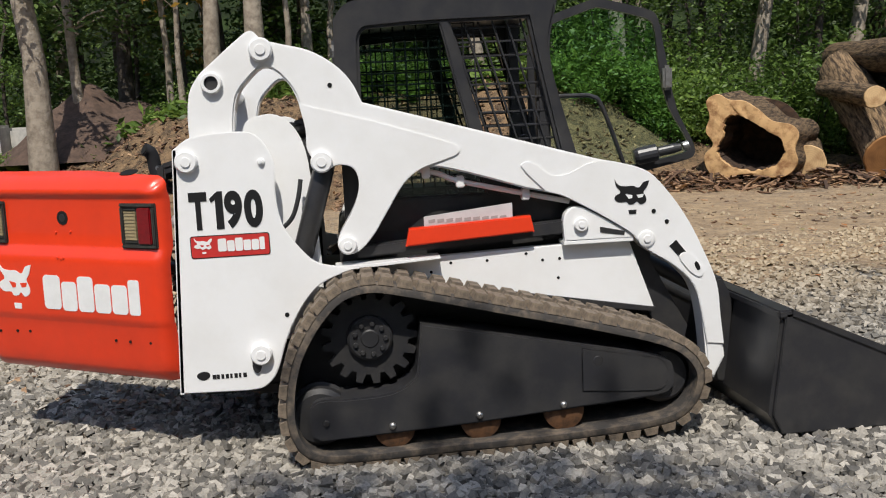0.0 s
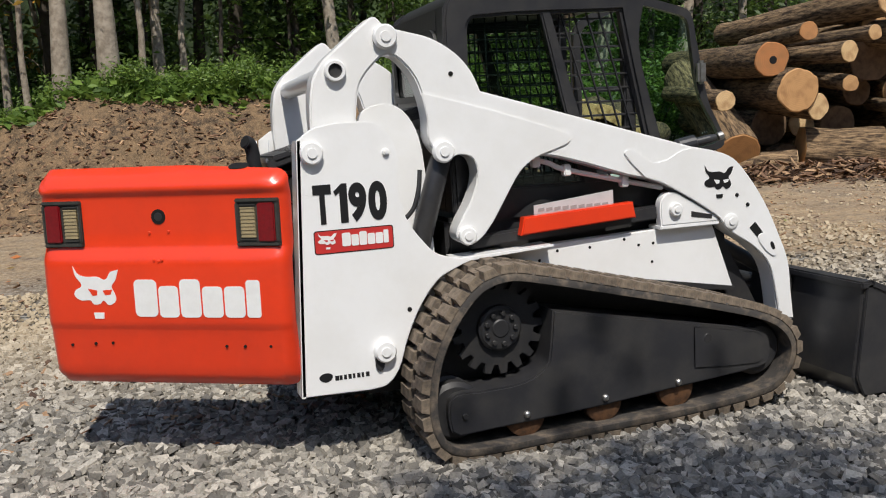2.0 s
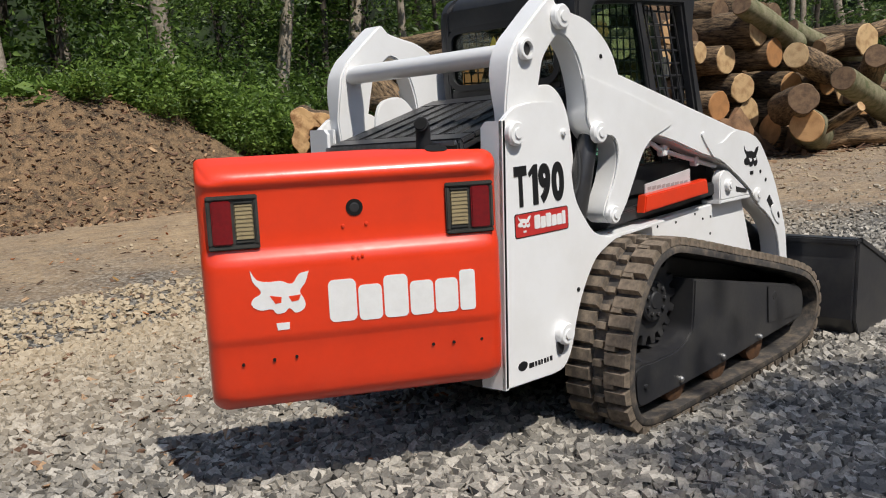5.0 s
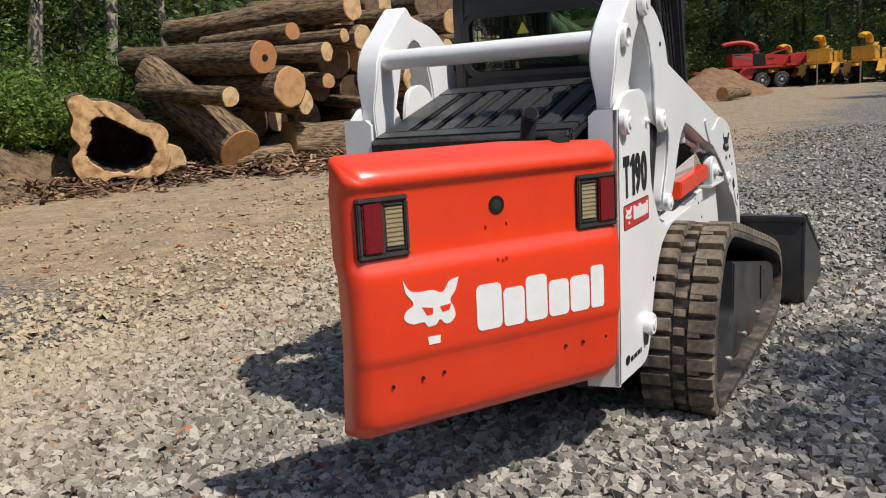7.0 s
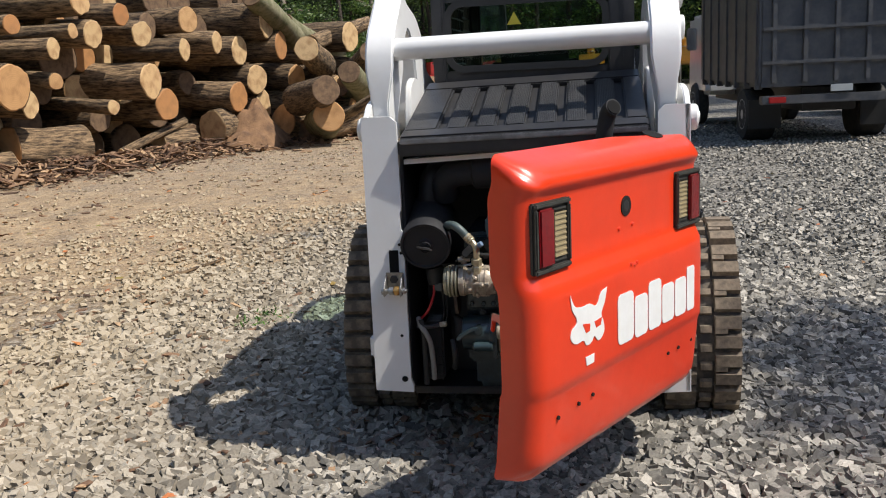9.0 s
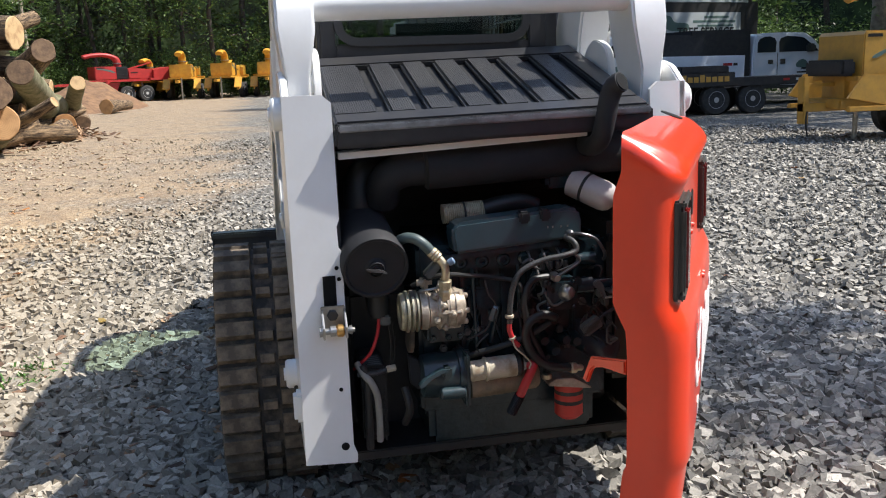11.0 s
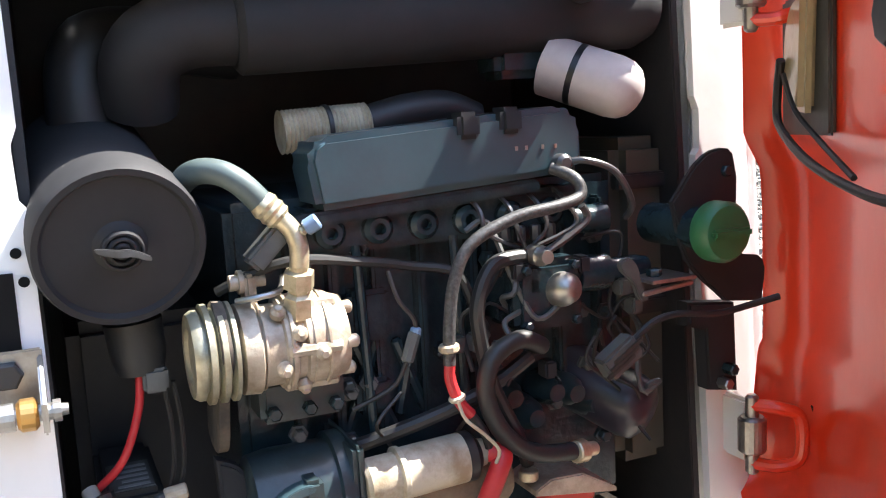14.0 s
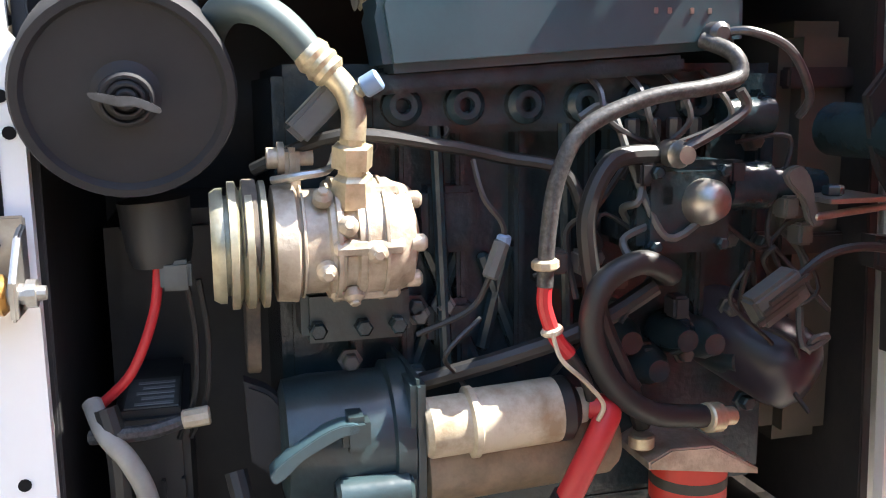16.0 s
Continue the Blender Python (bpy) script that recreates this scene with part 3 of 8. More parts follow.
NAME = [(0.64, 0.02, 1), (0.55, 0.0, 0.83), (0.57, 0.0, 1), (0.56, 0.0, 0.81), (0.55, 0.0, 0.81), (0.38, 0.0, 0.97)]
emblem(Matrix.Translation((0.152, -0.5806, 0.955)) @ Matrix.Diagonal((0.078, 1, 0.070, 1)), WHITE_INK, plates[0], RED_INK)
wordmark(0.212, 0.925, 0.056, [(w * 0.056, a, b) for w, a, b in NAME], Matrix.Translation((0, -0.5806, 0)), WHITE_INK, plates[0])
emblem(Matrix.Translation((2.031, -0.5625, 1.058)) @ Matrix.Diagonal((0.16, 1, 0.16, 1)), BLACK_INK, arms[0], WHITE)
part("badge", slab(flow([(0.076, 0.388), (0.10, 0.406), (0.13, 0.398), (0.128, 0.378), (0.10, 0.368)]), -0.5795, -0.578, 0), BLACK_INK, plates[0])
for k, w in enumerate((0.02, 0.014, 0.014, 0.016, 0.012, 0.016, 0.012, 0.018)):
    x = 0.142 + 0.0187 * k
    part("name_bar", slab([(x, 0.370), (x, 0.390), (x + w * 0.85, 0.389), (x + w * 0.85, 0.369)], -0.5795, -0.578, 0), BLACK_INK, plates[0])

# ---- crawler tracks ----
TRACK = [(0.83, 0.815), (0.944, 0.80), (1.407, 0.685), (1.887, 0.562), (2.133, 0.48), (2.245, 0.39), (2.283, 0.279), (2.231, 0.14), (2.103, 0.06), (1.628, 0.02), (1.14, 0.01), (0.665, 0.005), (0.528, 0.04), (0.455, 0.138), (0.436, 0.285), (0.47, 0.473), (0.54, 0.615), (0.631, 0.73), (0.715, 0.79)]


def even(outline, count):
    p = [Vector(q) for q in outline]
    p.append(p[0])
    run = np.cumsum([0] + [(b - a).length for a, b in zip(p, p[1:])])
    out = []
    for s in np.linspace(0, run[-1], count, endpoint=False):
        i = min(int(np.searchsorted(run, s, "right")) - 1, len(p) - 2)
        out.append(p[i].lerp(p[i+1], (s - run[i]) / (run[i+1] - run[i])))
    return out, run[-1]


LOOP, ROUND = even(flow(TRACK, 6), 168)


def inset(d):
    out = []
    for i, p in enumerate(LOOP):
        t = (LOOP[(i+1) % len(LOOP)] - LOOP[i-1]).normalized()
        out.append(p + Vector((t.y, -t.x)) * d)
    return out


def ring(outer, inner, y0, y1):
    b = bmesh.new()
    rows = [[b.verts.new((q.x, y, q.y)) for q in line] for line, y in ((outer, y0 + 0.012), (inset(0.040), y0), (inner, y0), (inner, y1), (outer, y1))]
    for r0, r1 in zip(rows, rows[1:] + rows[:1]):
        for i in range(len(r0)):
            j = (i + 1) % len(r0)
            b.faces.new((r0[i], r0[j], r1[j], r1[i]))
    return b


tracks = both("crawler_track", lambda: ring(inset(0.026), inset(0.064), -0.835, -0.52), RUBBER, "dusty rubber crawler track", 50)


def lug_mesh(name, y0, y1, long, high):
    bm = bmesh.new()
    bmesh.ops.create_cube(bm, size=1, matrix=Matrix.LocRotScale((0, (y0 + y1) / 2, 0), None, (long, y1 - y0, high)))
    for v in bm.verts:
        if v.co.z > 0:
            v.co.x *= 0.72
            v.co.y = (y0 + y1) / 2 + (v.co.y - (y0 + y1) / 2) * 0.93
    me = bpy.data.meshes.new(name)
    bm.to_mesh(me)
    bm.free()
    me.materials.append(LUG)
    return me


LUGS = [lug_mesh("tread_lug", -0.833, -0.722, 0.066, 0.034), lug_mesh("tread_lug", -0.712, -0.662, 0.036, 0.022), lug_mesh("tread_lug", -0.652, -0.522, 0.066, 0.034), lug_mesh("tread_lug", -0.775, -0.722, 0.05, 0.030)]
for far in (False, True):
    for k in range(56):
        for col, me in enumerate(LUGS):
            if col == 3 and k % 2:
                continue
            i = (3 * k + (2 if col in (1, 3) else 0)) % 168
            p, t = inset(0.014)[i], (LOOP[(i+1) % 168] - LOOP[i-1]).normalized()
            m = Matrix(((t.x, 0, -t.y, p.x), (0, 1, 0, 0), (t.y, 0, t.x, p.y), (0, 0, 0, 1)))
            o = new("tread_lug", me)
            o.parent = tracks[far]
            o.matrix_basis = (Matrix.Translation((0, 2 * YC + 1.355, 0)) if far else Matrix()) @ m

FRAME = [(1.04, 0.600, 1), (1.10, 0.588, 1), (1.975, 0.412, 1), (2.10, 0.37), (2.13, 0.30), (2.11, 0.225), (2.04, 0.205, 1), (1.645, 0.178, 1), (1.25, 0.150, 1), (0.60, 0.122, 1), (0.565, 0.15), (0.562, 0.27), (0.60, 0.302), (0.70, 0.300, 1), (0.90, 0.312), (1.0, 0.365), (1.02, 0.43)]
both("track_frame", lambda: slab(flow(FRAME), -0.80, -0.60, 0.008), BLACK, "black undercarriage frame")
both("frame_cover", lambda: slab(flow([(1.72, 0.445, 1), (1.98, 0.392), (2.085, 0.355), (2.085, 0.25), (2.0, 0.235), (1.72, 0.255, 1)]), -0.806, -0.80, 0.003), BLACK)
both("inner_wall", lambda: slab(flow([(0.60, 0.10, 1), (0.52, 0.30), (0.60, 0.60), (0.82, 0.74), (1.4, 0.61), (2.05, 0.45), (2.2, 0.28), (2.05, 0.10, 1)]), -0.56, -0.53, 0.004), DARK)
part("frame_plug", rod((1.79, -0.80, 0.385), (1.79, -0.8075, 0.385), 0.022), DARK, loader)


def sprocket():
    teeth = []
    for k in range(17):
        a = 2 * math.pi * k / 17
        for d, r in ((-0.13, 0.165), (-0.07, 0.205), (0.07, 0.205), (0.13, 0.165)):
            teeth.append((0.828 + r * math.cos(a + d), 0.535 + r * math.sin(a + d)))
    b = slab(teeth, -0.70, -0.67, 0.002)
    return lathe((0.828, -0.60, 0.535), (0.828, -0.735, 0.535), [(0, 0.13), (0.085, 0.13), (0.097, 0.122), (0.10, 0.098), (0.122, 0.096), (0.130, 0.086), (0.130, 0.040), (0.135, 0.034), (0.135, 0.001)], 32, b, caps=False)


sprockets = both("sprocket", sprocket, DARK, "black drive sprocket", 30)
for k in range(9):
    a = 2 * math.pi * k / 9
    both("hub_bolt", lambda: rod((0.828 + 0.066 * math.cos(a), -0.725, 0.535 + 0.066 * math.sin(a)), (0.828 + 0.066 * math.cos(a), -0.742, 0.535 + 0.066 * math.sin(a)), 0.011, 0.002, 8), DARK, parents=sprockets)
for x, z, r in ((0.60, 0.215, 0.125), (2.09, 0.285, 0.125)):
    both("idler_wheel", lambda: lathe((x, -0.58, z), (x, -0.76, z), [(0, r * 0.9), (0.02, r), (0.06, r), (0.07, r * 0.75), (0.11, r * 0.75), (0.12, r), (0.16, r), (0.18, r * 0.85)], 32), DARK, "worn steel idler wheel")
for x, z, bz in ((0.91, 0.150, 0.171), (1.28, 0.155, 0.187), (1.645, 0.165, 0.203)):
    both("track_roller", lambda: lathe((x, -0.58, z), (x, -0.775, z), [(0, 0.085), (0.03, 0.09), (0.06, 0.07), (0.12, 0.07), (0.15, 0.09), (0.185, 0.088), (0.195, 0.06)], 28), RUST, "rust-brown track roller")
    both("roller_bolt", lambda: lathe((x - 0.01, -0.80, bz), (x - 0.01, -0.816, bz), [(0, 0.016), (0.010, 0.014), (0.016, 0.008)], 10), STEEL)
both("roller_bolt", lambda: lathe((0.625, -0.80, 0.205), (0.625, -0.812, 0.205), [(0, 0.014), (0.012, 0.010)], 10), DARK)

# ---- cab ----
part("cab_floor", box(0.72, 1.92, -0.40, 0.42, 0.72, 0.98, 0.02), DARK, loader)
SIDE_HOOP = [(0.765, 0.95, 1), (0.752, 1.80), (0.772, 1.915), (0.85, 1.968), (1.25, 1.988), (1.66, 1.975), (1.755, 1.945, 1), (1.715, 1.75), (1.735, 1.58), (1.90, 1.0, 1), (1.80, 1.0, 1), (1.66, 1.64), (1.615, 1.865, 1), (0.90, 1.845), (0.865, 1.80), (0.86, 0.95, 1)]


def cab_side():
    bm = slab(flow(SIDE_HOOP), -0.42, -0.36, 0.014)
    bm = slab([(1.215, 1.875), (1.265, 1.875), (1.50, 1.0), (1.42, 1.0)], -0.412, -0.364, 0.008, bm)
    return slab([(0.80, 0.95), (0.80, 1.10), (1.90, 1.10), (1.92, 0.95)], -0.416, -0.362, 0.01, bm)


both("cab_side_frame", cab_side, BLACK, "black steel cab side frame")


def wires(x0, x1, z0, z1, lean, y, step, r):
    """A guard of crossed wires; uprights lean by that much per metre."""
    n = int((x1 - x0) / step)
    for k in range(n + 1):
        x = x0 + (x1 - x0) * k / n
        yield lathe((x - lean * (z1 - 1.3), y, z1), (x - lean * (z0 - 1.3), y, z0), [(0, r), ((z1 - z0) * math.hypot(1, lean), r)], 5)
    n = int((z1 - z0) / step)
    for k in range(n + 1):
        z = z0 + (z1 - z0) * k / n
        s = -lean * (z - 1.3)
        yield lathe((x0 + s, y + 2 * r, z), (x1 + s, y + 2 * r, z), [(0, r), (x1 - x0, r)], 5)


for grid in ((1.44, 1.76, 1.08, 1.90, 0.30, -0.37, 0.062, 0.0055), (0.86, 1.38, 1.08, 1.86, 0.0, -0.366, 0.05, 0.004)):
    for wire in list(wires(*grid)):
        both("guard_wire", wire.copy, BLACK)
pane = part("side_pane", slab([(0.86, 1.08), (0.86, 1.86), (1.23, 1.88), (1.42, 1.08)], -0.395, -0.391, 0), SMOKED, loader, "smoked side window")
part("cab_roof", slab(flow([(0.785, 1.885, 1), (0.80, 1.935), (0.86, 1.975), (1.25, 1.998), (1.66, 1.985), (1.745, 1.950, 1), (1.735, 1.925, 1), (0.90, 1.90, 1)], 3), -0.362, 0.396, 0.012), BLACK, loader, smooth=30)


def framed(y0, y1, z0, z1, r, wide, x0, x1):
    """A rounded frame in the plane x."""
    inner = [(y, z) for y, z in rounded(y0, y1, z0, z1, r)]
    outer = [(y, z) for y, z in rounded(y0 - wide, y1 + wide, z0 - wide, z1 + wide, r + wide)]
    b = bmesh.new()
    rows = [[b.verts.new((x, y, z)) for y, z in line] for line, x in ((outer, x0), (inner, x0), (inner, x1), (outer, x1))]
    for r0, r1 in zip(rows, rows[1:] + rows[:1]):
        for i in range(len(r0)):
            j = (i + 1) % len(r0)
            b.faces.new((r0[i], r0[j], r1[j], r1[i]))
    return b


# rear wall of the cab round its window
part("cab_rear_panel", box(0.755, 0.79, -0.41, -0.31, 1.0, 1.90, 0.006), BLACK, loader)
part("cab_rear_panel", box(0.755, 0.79, 0.39, 0.43, 1.0, 1.90, 0.006), BLACK, loader)
part("cab_rear_panel", box(0.756, 0.788, -0.31, 0.39, 1.0, 1.515, 0.006), BLACK, loader)
part("cab_rear_panel", box(0.756, 0.788, -0.31, 0.39, 1.80, 1.90, 0.006), BLACK, loader)
part("window_seal", framed(-0.285, 0.365, 1.535, 1.785, 0.05, 0.03, 0.742, 0.758), HOSE, loader)
pane = part("rear_pane", box(0.762, 0.768, -0.31, 0.39, 1.51, 1.81, 0), SMOKED, loader, "tinted rear window")
part("warning_sticker", slab([(-0.03, 0.0), (0.03, 0.0), (0.0, 0.055)], -0.001, 0.001, 0), material("yellow_print", (0.75, 0.6, 0.06), 0.5), loader).matrix_basis = Matrix.Translation((0.759, 0.09, 1.70)) @ pose(0, 0, 0, 0, 0, 90)
both("front_post", lambda: box(1.66, 1.72, -0.36, -0.31, 1.0, 1.93, 0.01), BLACK)
part("seat", box(0.95, 1.30, -0.20, 0.22, 1.0, 1.12, 0.04), HOSE, loader)
part("seat_back", box(0.92, 1.02, -0.18, 0.20, 1.12, 1.52, 0.04, m=pose(0, 0, 0, 0, -4, 0)), HOSE, loader)
for y in (-0.25, 0.27):
    part("control_lever", tube([(1.45, y, 1.0), (1.47, y, 1.2), (1.44, y, 1.33)], 0.014), BLACK, loader)
part("lap_bar", tube([(0.95, -0.27, 1.35), (1.20, -0.27, 1.30), (1.35, -0.2, 1.25), (1.37, 0.0, 1.24), (1.35, 0.22, 1.25), (1.20, 0.29, 1.30), (0.95, 0.29, 1.35)], 0.016), BLACK, loader)

# front door of the cab, swung out
cab_door = part("cab_door", bmesh.new(), BLACK, loader, "black framed glass cab door standing open")
D0, D1 = Vector((1.75, 0.40, 0)), Vector((2.65, 0.265, 0))
DW = (D1 - D0).normalized()
DOOR_OUT = [(0.03, 1.84), (0.08, 1.92), (0.345, 2.02), (0.41, 2.03), (0.66, 1.965), (0.715, 1.93), (0.745, 1.80), (0.815, 1.44), (0.905, 1.24), (0.905, 1.185), (0.86, 1.16), (0.55, 1.095), (0.20, 1.06), (0.06, 1.08), (0.03, 1.15)]


def door_ring(outline, wide, y0, y1):
    p = [Vector(q) for q in flow([(*q,) for q in outline], 4)]
    mid = sum(p, Vector((0, 0))) / len(p)
    inner = [q + (mid - q).normalized() * wide for q in p]
    b = bmesh.new()
    rows = [[b.verts.new((q.x, y, q.y)) for q in line] for line, y in ((p, y0), (inner, y0), (inner, y1), (p, y1))]
    for r0, r1 in zip(rows, rows[1:] + rows[:1]):
        for i in range(len(r0)):
            j = (i + 1) % len(r0)
            b.faces.new((r0[i], r0[j], r1[j], r1[i]))
    return b, inner


DM = Matrix(((DW.x, -DW.y, 0, D0.x), (DW.y, DW.x, 0, D0.y), (0, 0, 1, 0), (0, 0, 0, 1)))
ringmesh, glass_line = door_ring(DOOR_OUT, 0.045, -0.02, 0.02)
frame_ob = part("door_frame", ringmesh, BLACK, cab_door, smooth=30)
frame_ob.data.transform(DM)
pane = part("door_glass", slab(glass_line, -0.004, 0.004, 0), GLASS, cab_door, "clear door glass")
pane.data.transform(DM)
latch = part("door_latch", box(0.735, 0.785, -0.07, -0.02, 1.535, 1.665, 0.014), STEEL, cab_door)
latch.data.transform(DM)
handle = part("door_handle", tube([(0.10, -0.04, 1.53), (0.27, -0.07, 1.53), (0.36, -0.09, 1.52), (0.41, -0.09, 1.46), (0.52, -0.06, 1.16)], 0.012), BLACK, cab_door)
handle.data.transform(DM)
part("wiper_motor", lathe((2.30, 0.22, 1.19), (2.55, 0.18, 1.235), [(0, 0.034), (0.02, 0.045), (0.12, 0.045), (0.13, 0.026), (0.21, 0.026), (0.25, 0.020)], 16), BLACK, cab_door)
part("lamp_knob", rod((2.55, 0.18, 1.235), (2.585, 0.175, 1.245), 0.024), STEEL, cab_door)

# ---- engine lid ----
MATT = material("matt_black_steel", (0.013, 0.013, 0.015), 0.72, spots=(0.024, 0.024, 0.027), scale=9, mix=0.6, bump=0.05)
LID0, LID1 = Vector((0.015, 0, 1.292)), Vector((0.70, 0, 1.478))
LW = (LID1 - LID0).normalized()
LN = Vector((-LW.z, 0, LW.x))
LM = Matrix(((LW.x, 0, LN.x, LID0.x), (0, 1, 0, 0), (LW.z, 0, LN.z, LID0.z), (0, 0, 0, 1)))
LID = material("perforated_lid", (0.05, 0.05, 0.054), 0.38, spots=(0.085, 0.084, 0.082), scale=6, mix=0.7, bump=0.1, bump_scale=120)


def perforate(m, scale):
    """Rows of small round holes: their shade is painted near-black, their sinking is relief."""
    n, l = m.node_tree.nodes, m.node_tree.links
    b = n["Principled BSDF"]
    v, r, x, p = n.new("ShaderNodeTexVoronoi"), n.new("ShaderNodeMapRange"), n.new("ShaderNodeMix"), n.new("ShaderNodeBump")
    v.voronoi_dimensions = "2D"
    v.inputs["Scale"].default_value, v.inputs["Randomness"].default_value = scale, 0.0
    l.new(n.new("ShaderNodeTexCoord").outputs["Object"], v.inputs["Vector"])
    r.inputs[1].default_value, r.inputs[2].default_value = 0.30, 0.38
    l.new(v.outputs["Distance"], r.inputs[0])
    x.data_type = "RGBA"
    x.inputs[6].default_value = (0.006, 0.006, 0.006, 1)
    l.new(b.inputs["Base Color"].links[0].from_socket, x.inputs[7])
    l.new(r.outputs[0], x.inputs[0])
    l.new(x.outputs[2], b.inputs["Base Color"])
    p.inputs["Distance"].default_value = 0.002
    l.new(r.outputs[0], p.inputs["Height"])
    l.new(p.outputs[0], b.inputs["Normal"])


perforate(LID, 150.0)
# pale grey that paints the sky and sun glint on the lid's lip
EDGE_GLINT = material("edge_glint", (0.30, 0.31, 0.33), 0.28, 0.4, spots=(0.08, 0.08, 0.085), scale=9, mix=0.7, bump=0.1)
lid = part("engine_lid", box(0.0, 0.70, -0.435, 0.465, -0.05, -0.022, 0.006, m=LM), DARK, loader, "black slotted engine lid")
SLOTS = [0.317, 0.206, 0.096, -0.015, -0.125, -0.235]
EDGES = [0.465] + SLOTS + [-0.345]
for a, b_ in zip(EDGES, EDGES[1:]):
    part("lid_panel", box(0.075, 0.60, b_ + 0.016, a - 0.016 if a < 0.46 else a, -0.024, 0.0, 0.008, m=LM), LID, lid)
part("lid_border", box(0.0, 0.078, -0.435, 0.465, -0.024, 0.001, 0.006, m=LM), BLACK, lid)
part("lid_border", box(0.597, 0.70, -0.435, 0.465, -0.024, 0.001, 0.006, m=LM), BLACK, lid)
part("lid_border", box(0.078, 0.597, -0.435, -0.361, -0.024, 0.001, 0.006, m=LM), BLACK, lid)
part("lid_lip", box(-0.005, 0.03, -0.44, 0.47, 1.222, 1.285, 0.008), BLACK, lid)
# added strip whose pale colour stands in for the reflection along the lip
part("lid_edge", box(-0.012, 0.0, -0.43, 0.46, 1.266, 1.287, 0.004), EDGE_GLINT, lid, "bright lip edge, its glint put in by colour")
for o in [lid] + list(lid.children):
    o.data.transform(Matrix(((1, 0.045, 0, -0.018), (0, 1, 0, 0.005), (0, -0.021, 1, 0.002), (0, 0, 0, 1))))
part("cross_angle", slab([(0.0, 1.182), (0.0, 1.200), (0.08, 1.200), (0.08, 1.182)], -0.25, 0.465, 0.002), WHITE, loader).data.transform(Matrix(((1, 0.07, 0, 0.018), (0, 1, 0, 0), (0, -0.05, 1, 0.022), (0, 0, 0, 1))))
part("stack_pipe", tube([(0.07, -0.262, 1.185), (-0.01, -0.263, 1.188), (-0.062, -0.266, 1.215), (-0.078, -0.274, 1.27), (-0.083, -0.283, 1.325), (-0.094, -0.293, 1.357), (-0.113, -0.306, 1.369)], 0.029, 18), MATT, loader, "black exhaust stack", 50)
part("stack_bore", lathe((-0.1115, -0.305, 1.368), (-0.1147, -0.3072, 1.370), [(0, 0.025), (0.0044, 0.025)], 18), HOLE_SHADE, loader)

# ---- bucket and its carrier ----
BUCKET = [(2.56, 0.03), (2.52, 0.12), (2.575, 0.555), (2.62, 0.56), (3.30, 0.245), (3.42, 0.03)]
bucket = part("bucket", slab([(2.56, 0.545), (2.505, 0.12), (2.545, 0.035), (3.42, 0.012), (3.42, 0.03), (2.57, 0.055), (2.53, 0.13), (2.58, 0.545)], -0.90, 0.945, 0.003), BLACK, loader, "black steel bucket resting on the stone", 30)
for y in (-0.92, 0.945):
    part("bucket_side", slab(BUCKET, y, y + 0.02, 0.004), BLACK, bucket)
    part("side_edge", slab([(2.60, 0.575), (2.60, 0.545), (3.30, 0.225), (3.31, 0.255)], y - 0.008, y + 0.028, 0.003), BLACK, bucket)
part("bucket_rim", box(2.54, 2.62, -0.92, 0.965, 0.535, 0.572, 0.008), BLACK, bucket)
part("cutting_edge", box(3.25, 3.50, -0.925, 0.97, 0.006, 0.03, 0.004), STEEL, bucket)
both("carrier_plate", lambda: slab([(2.40, 0.16), (2.36, 0.30), (2.42, 0.62), (2.50, 0.64), (2.56, 0.52), (2.52, 0.12)], -0.44, -0.30, 0.01), DARK)
both("tilt_cylinder", lambda: rod((1.82, -0.40, 0.92), (2.42, -0.38, 0.58), 0.035), DARK)
part("carrier_bar", rod((2.44, -0.50, 0.50), (2.44, 0.52, 0.50), 0.035), DARK, loader)
both("front_strut", lambda: slab([(2.02, 0.86), (2.10, 0.84), (2.33, 0.42), (2.30, 0.30), (2.15, 0.45)], -0.44, -0.40, 0.006), DARK)
part("chassis", box(0.30, 2.10, -0.43, 0.45, 0.24, 0.74, 0.02), DARK, loader)
part("front_plate", box(2.10, 2.16, -0.43, 0.45, 0.28, 0.86, 0.01), DARK, loader)

# ---- rear door, swung open on the near side ----
U, N = Vector((-0.868, 0.496, 0.029)), Vector((-0.496, -0.868, 0))
DOOR = Matrix(((U.x, N.x, 0, -0.056), (U.y, N.y, 0, -0.58), (U.z, 0, 1, 0), (0, 0, 0, 1)))
U0, U1, Z0, Z1 = -0.035, 1.068, 0.362, 1.282
FACE = [(0.02, -0.012), (0.06, 0.0), (0.20, 0.016), (0.255, 0.022), (0.268, 0.030), (0.285, 0.032), (0.50, 0.032), (0.545, 0.028), (0.585, 0.006), (0.60, 0.0), (0.80, 0.0), (0.815, 0.004), (0.845, 0.018), (0.88, 0.018)]


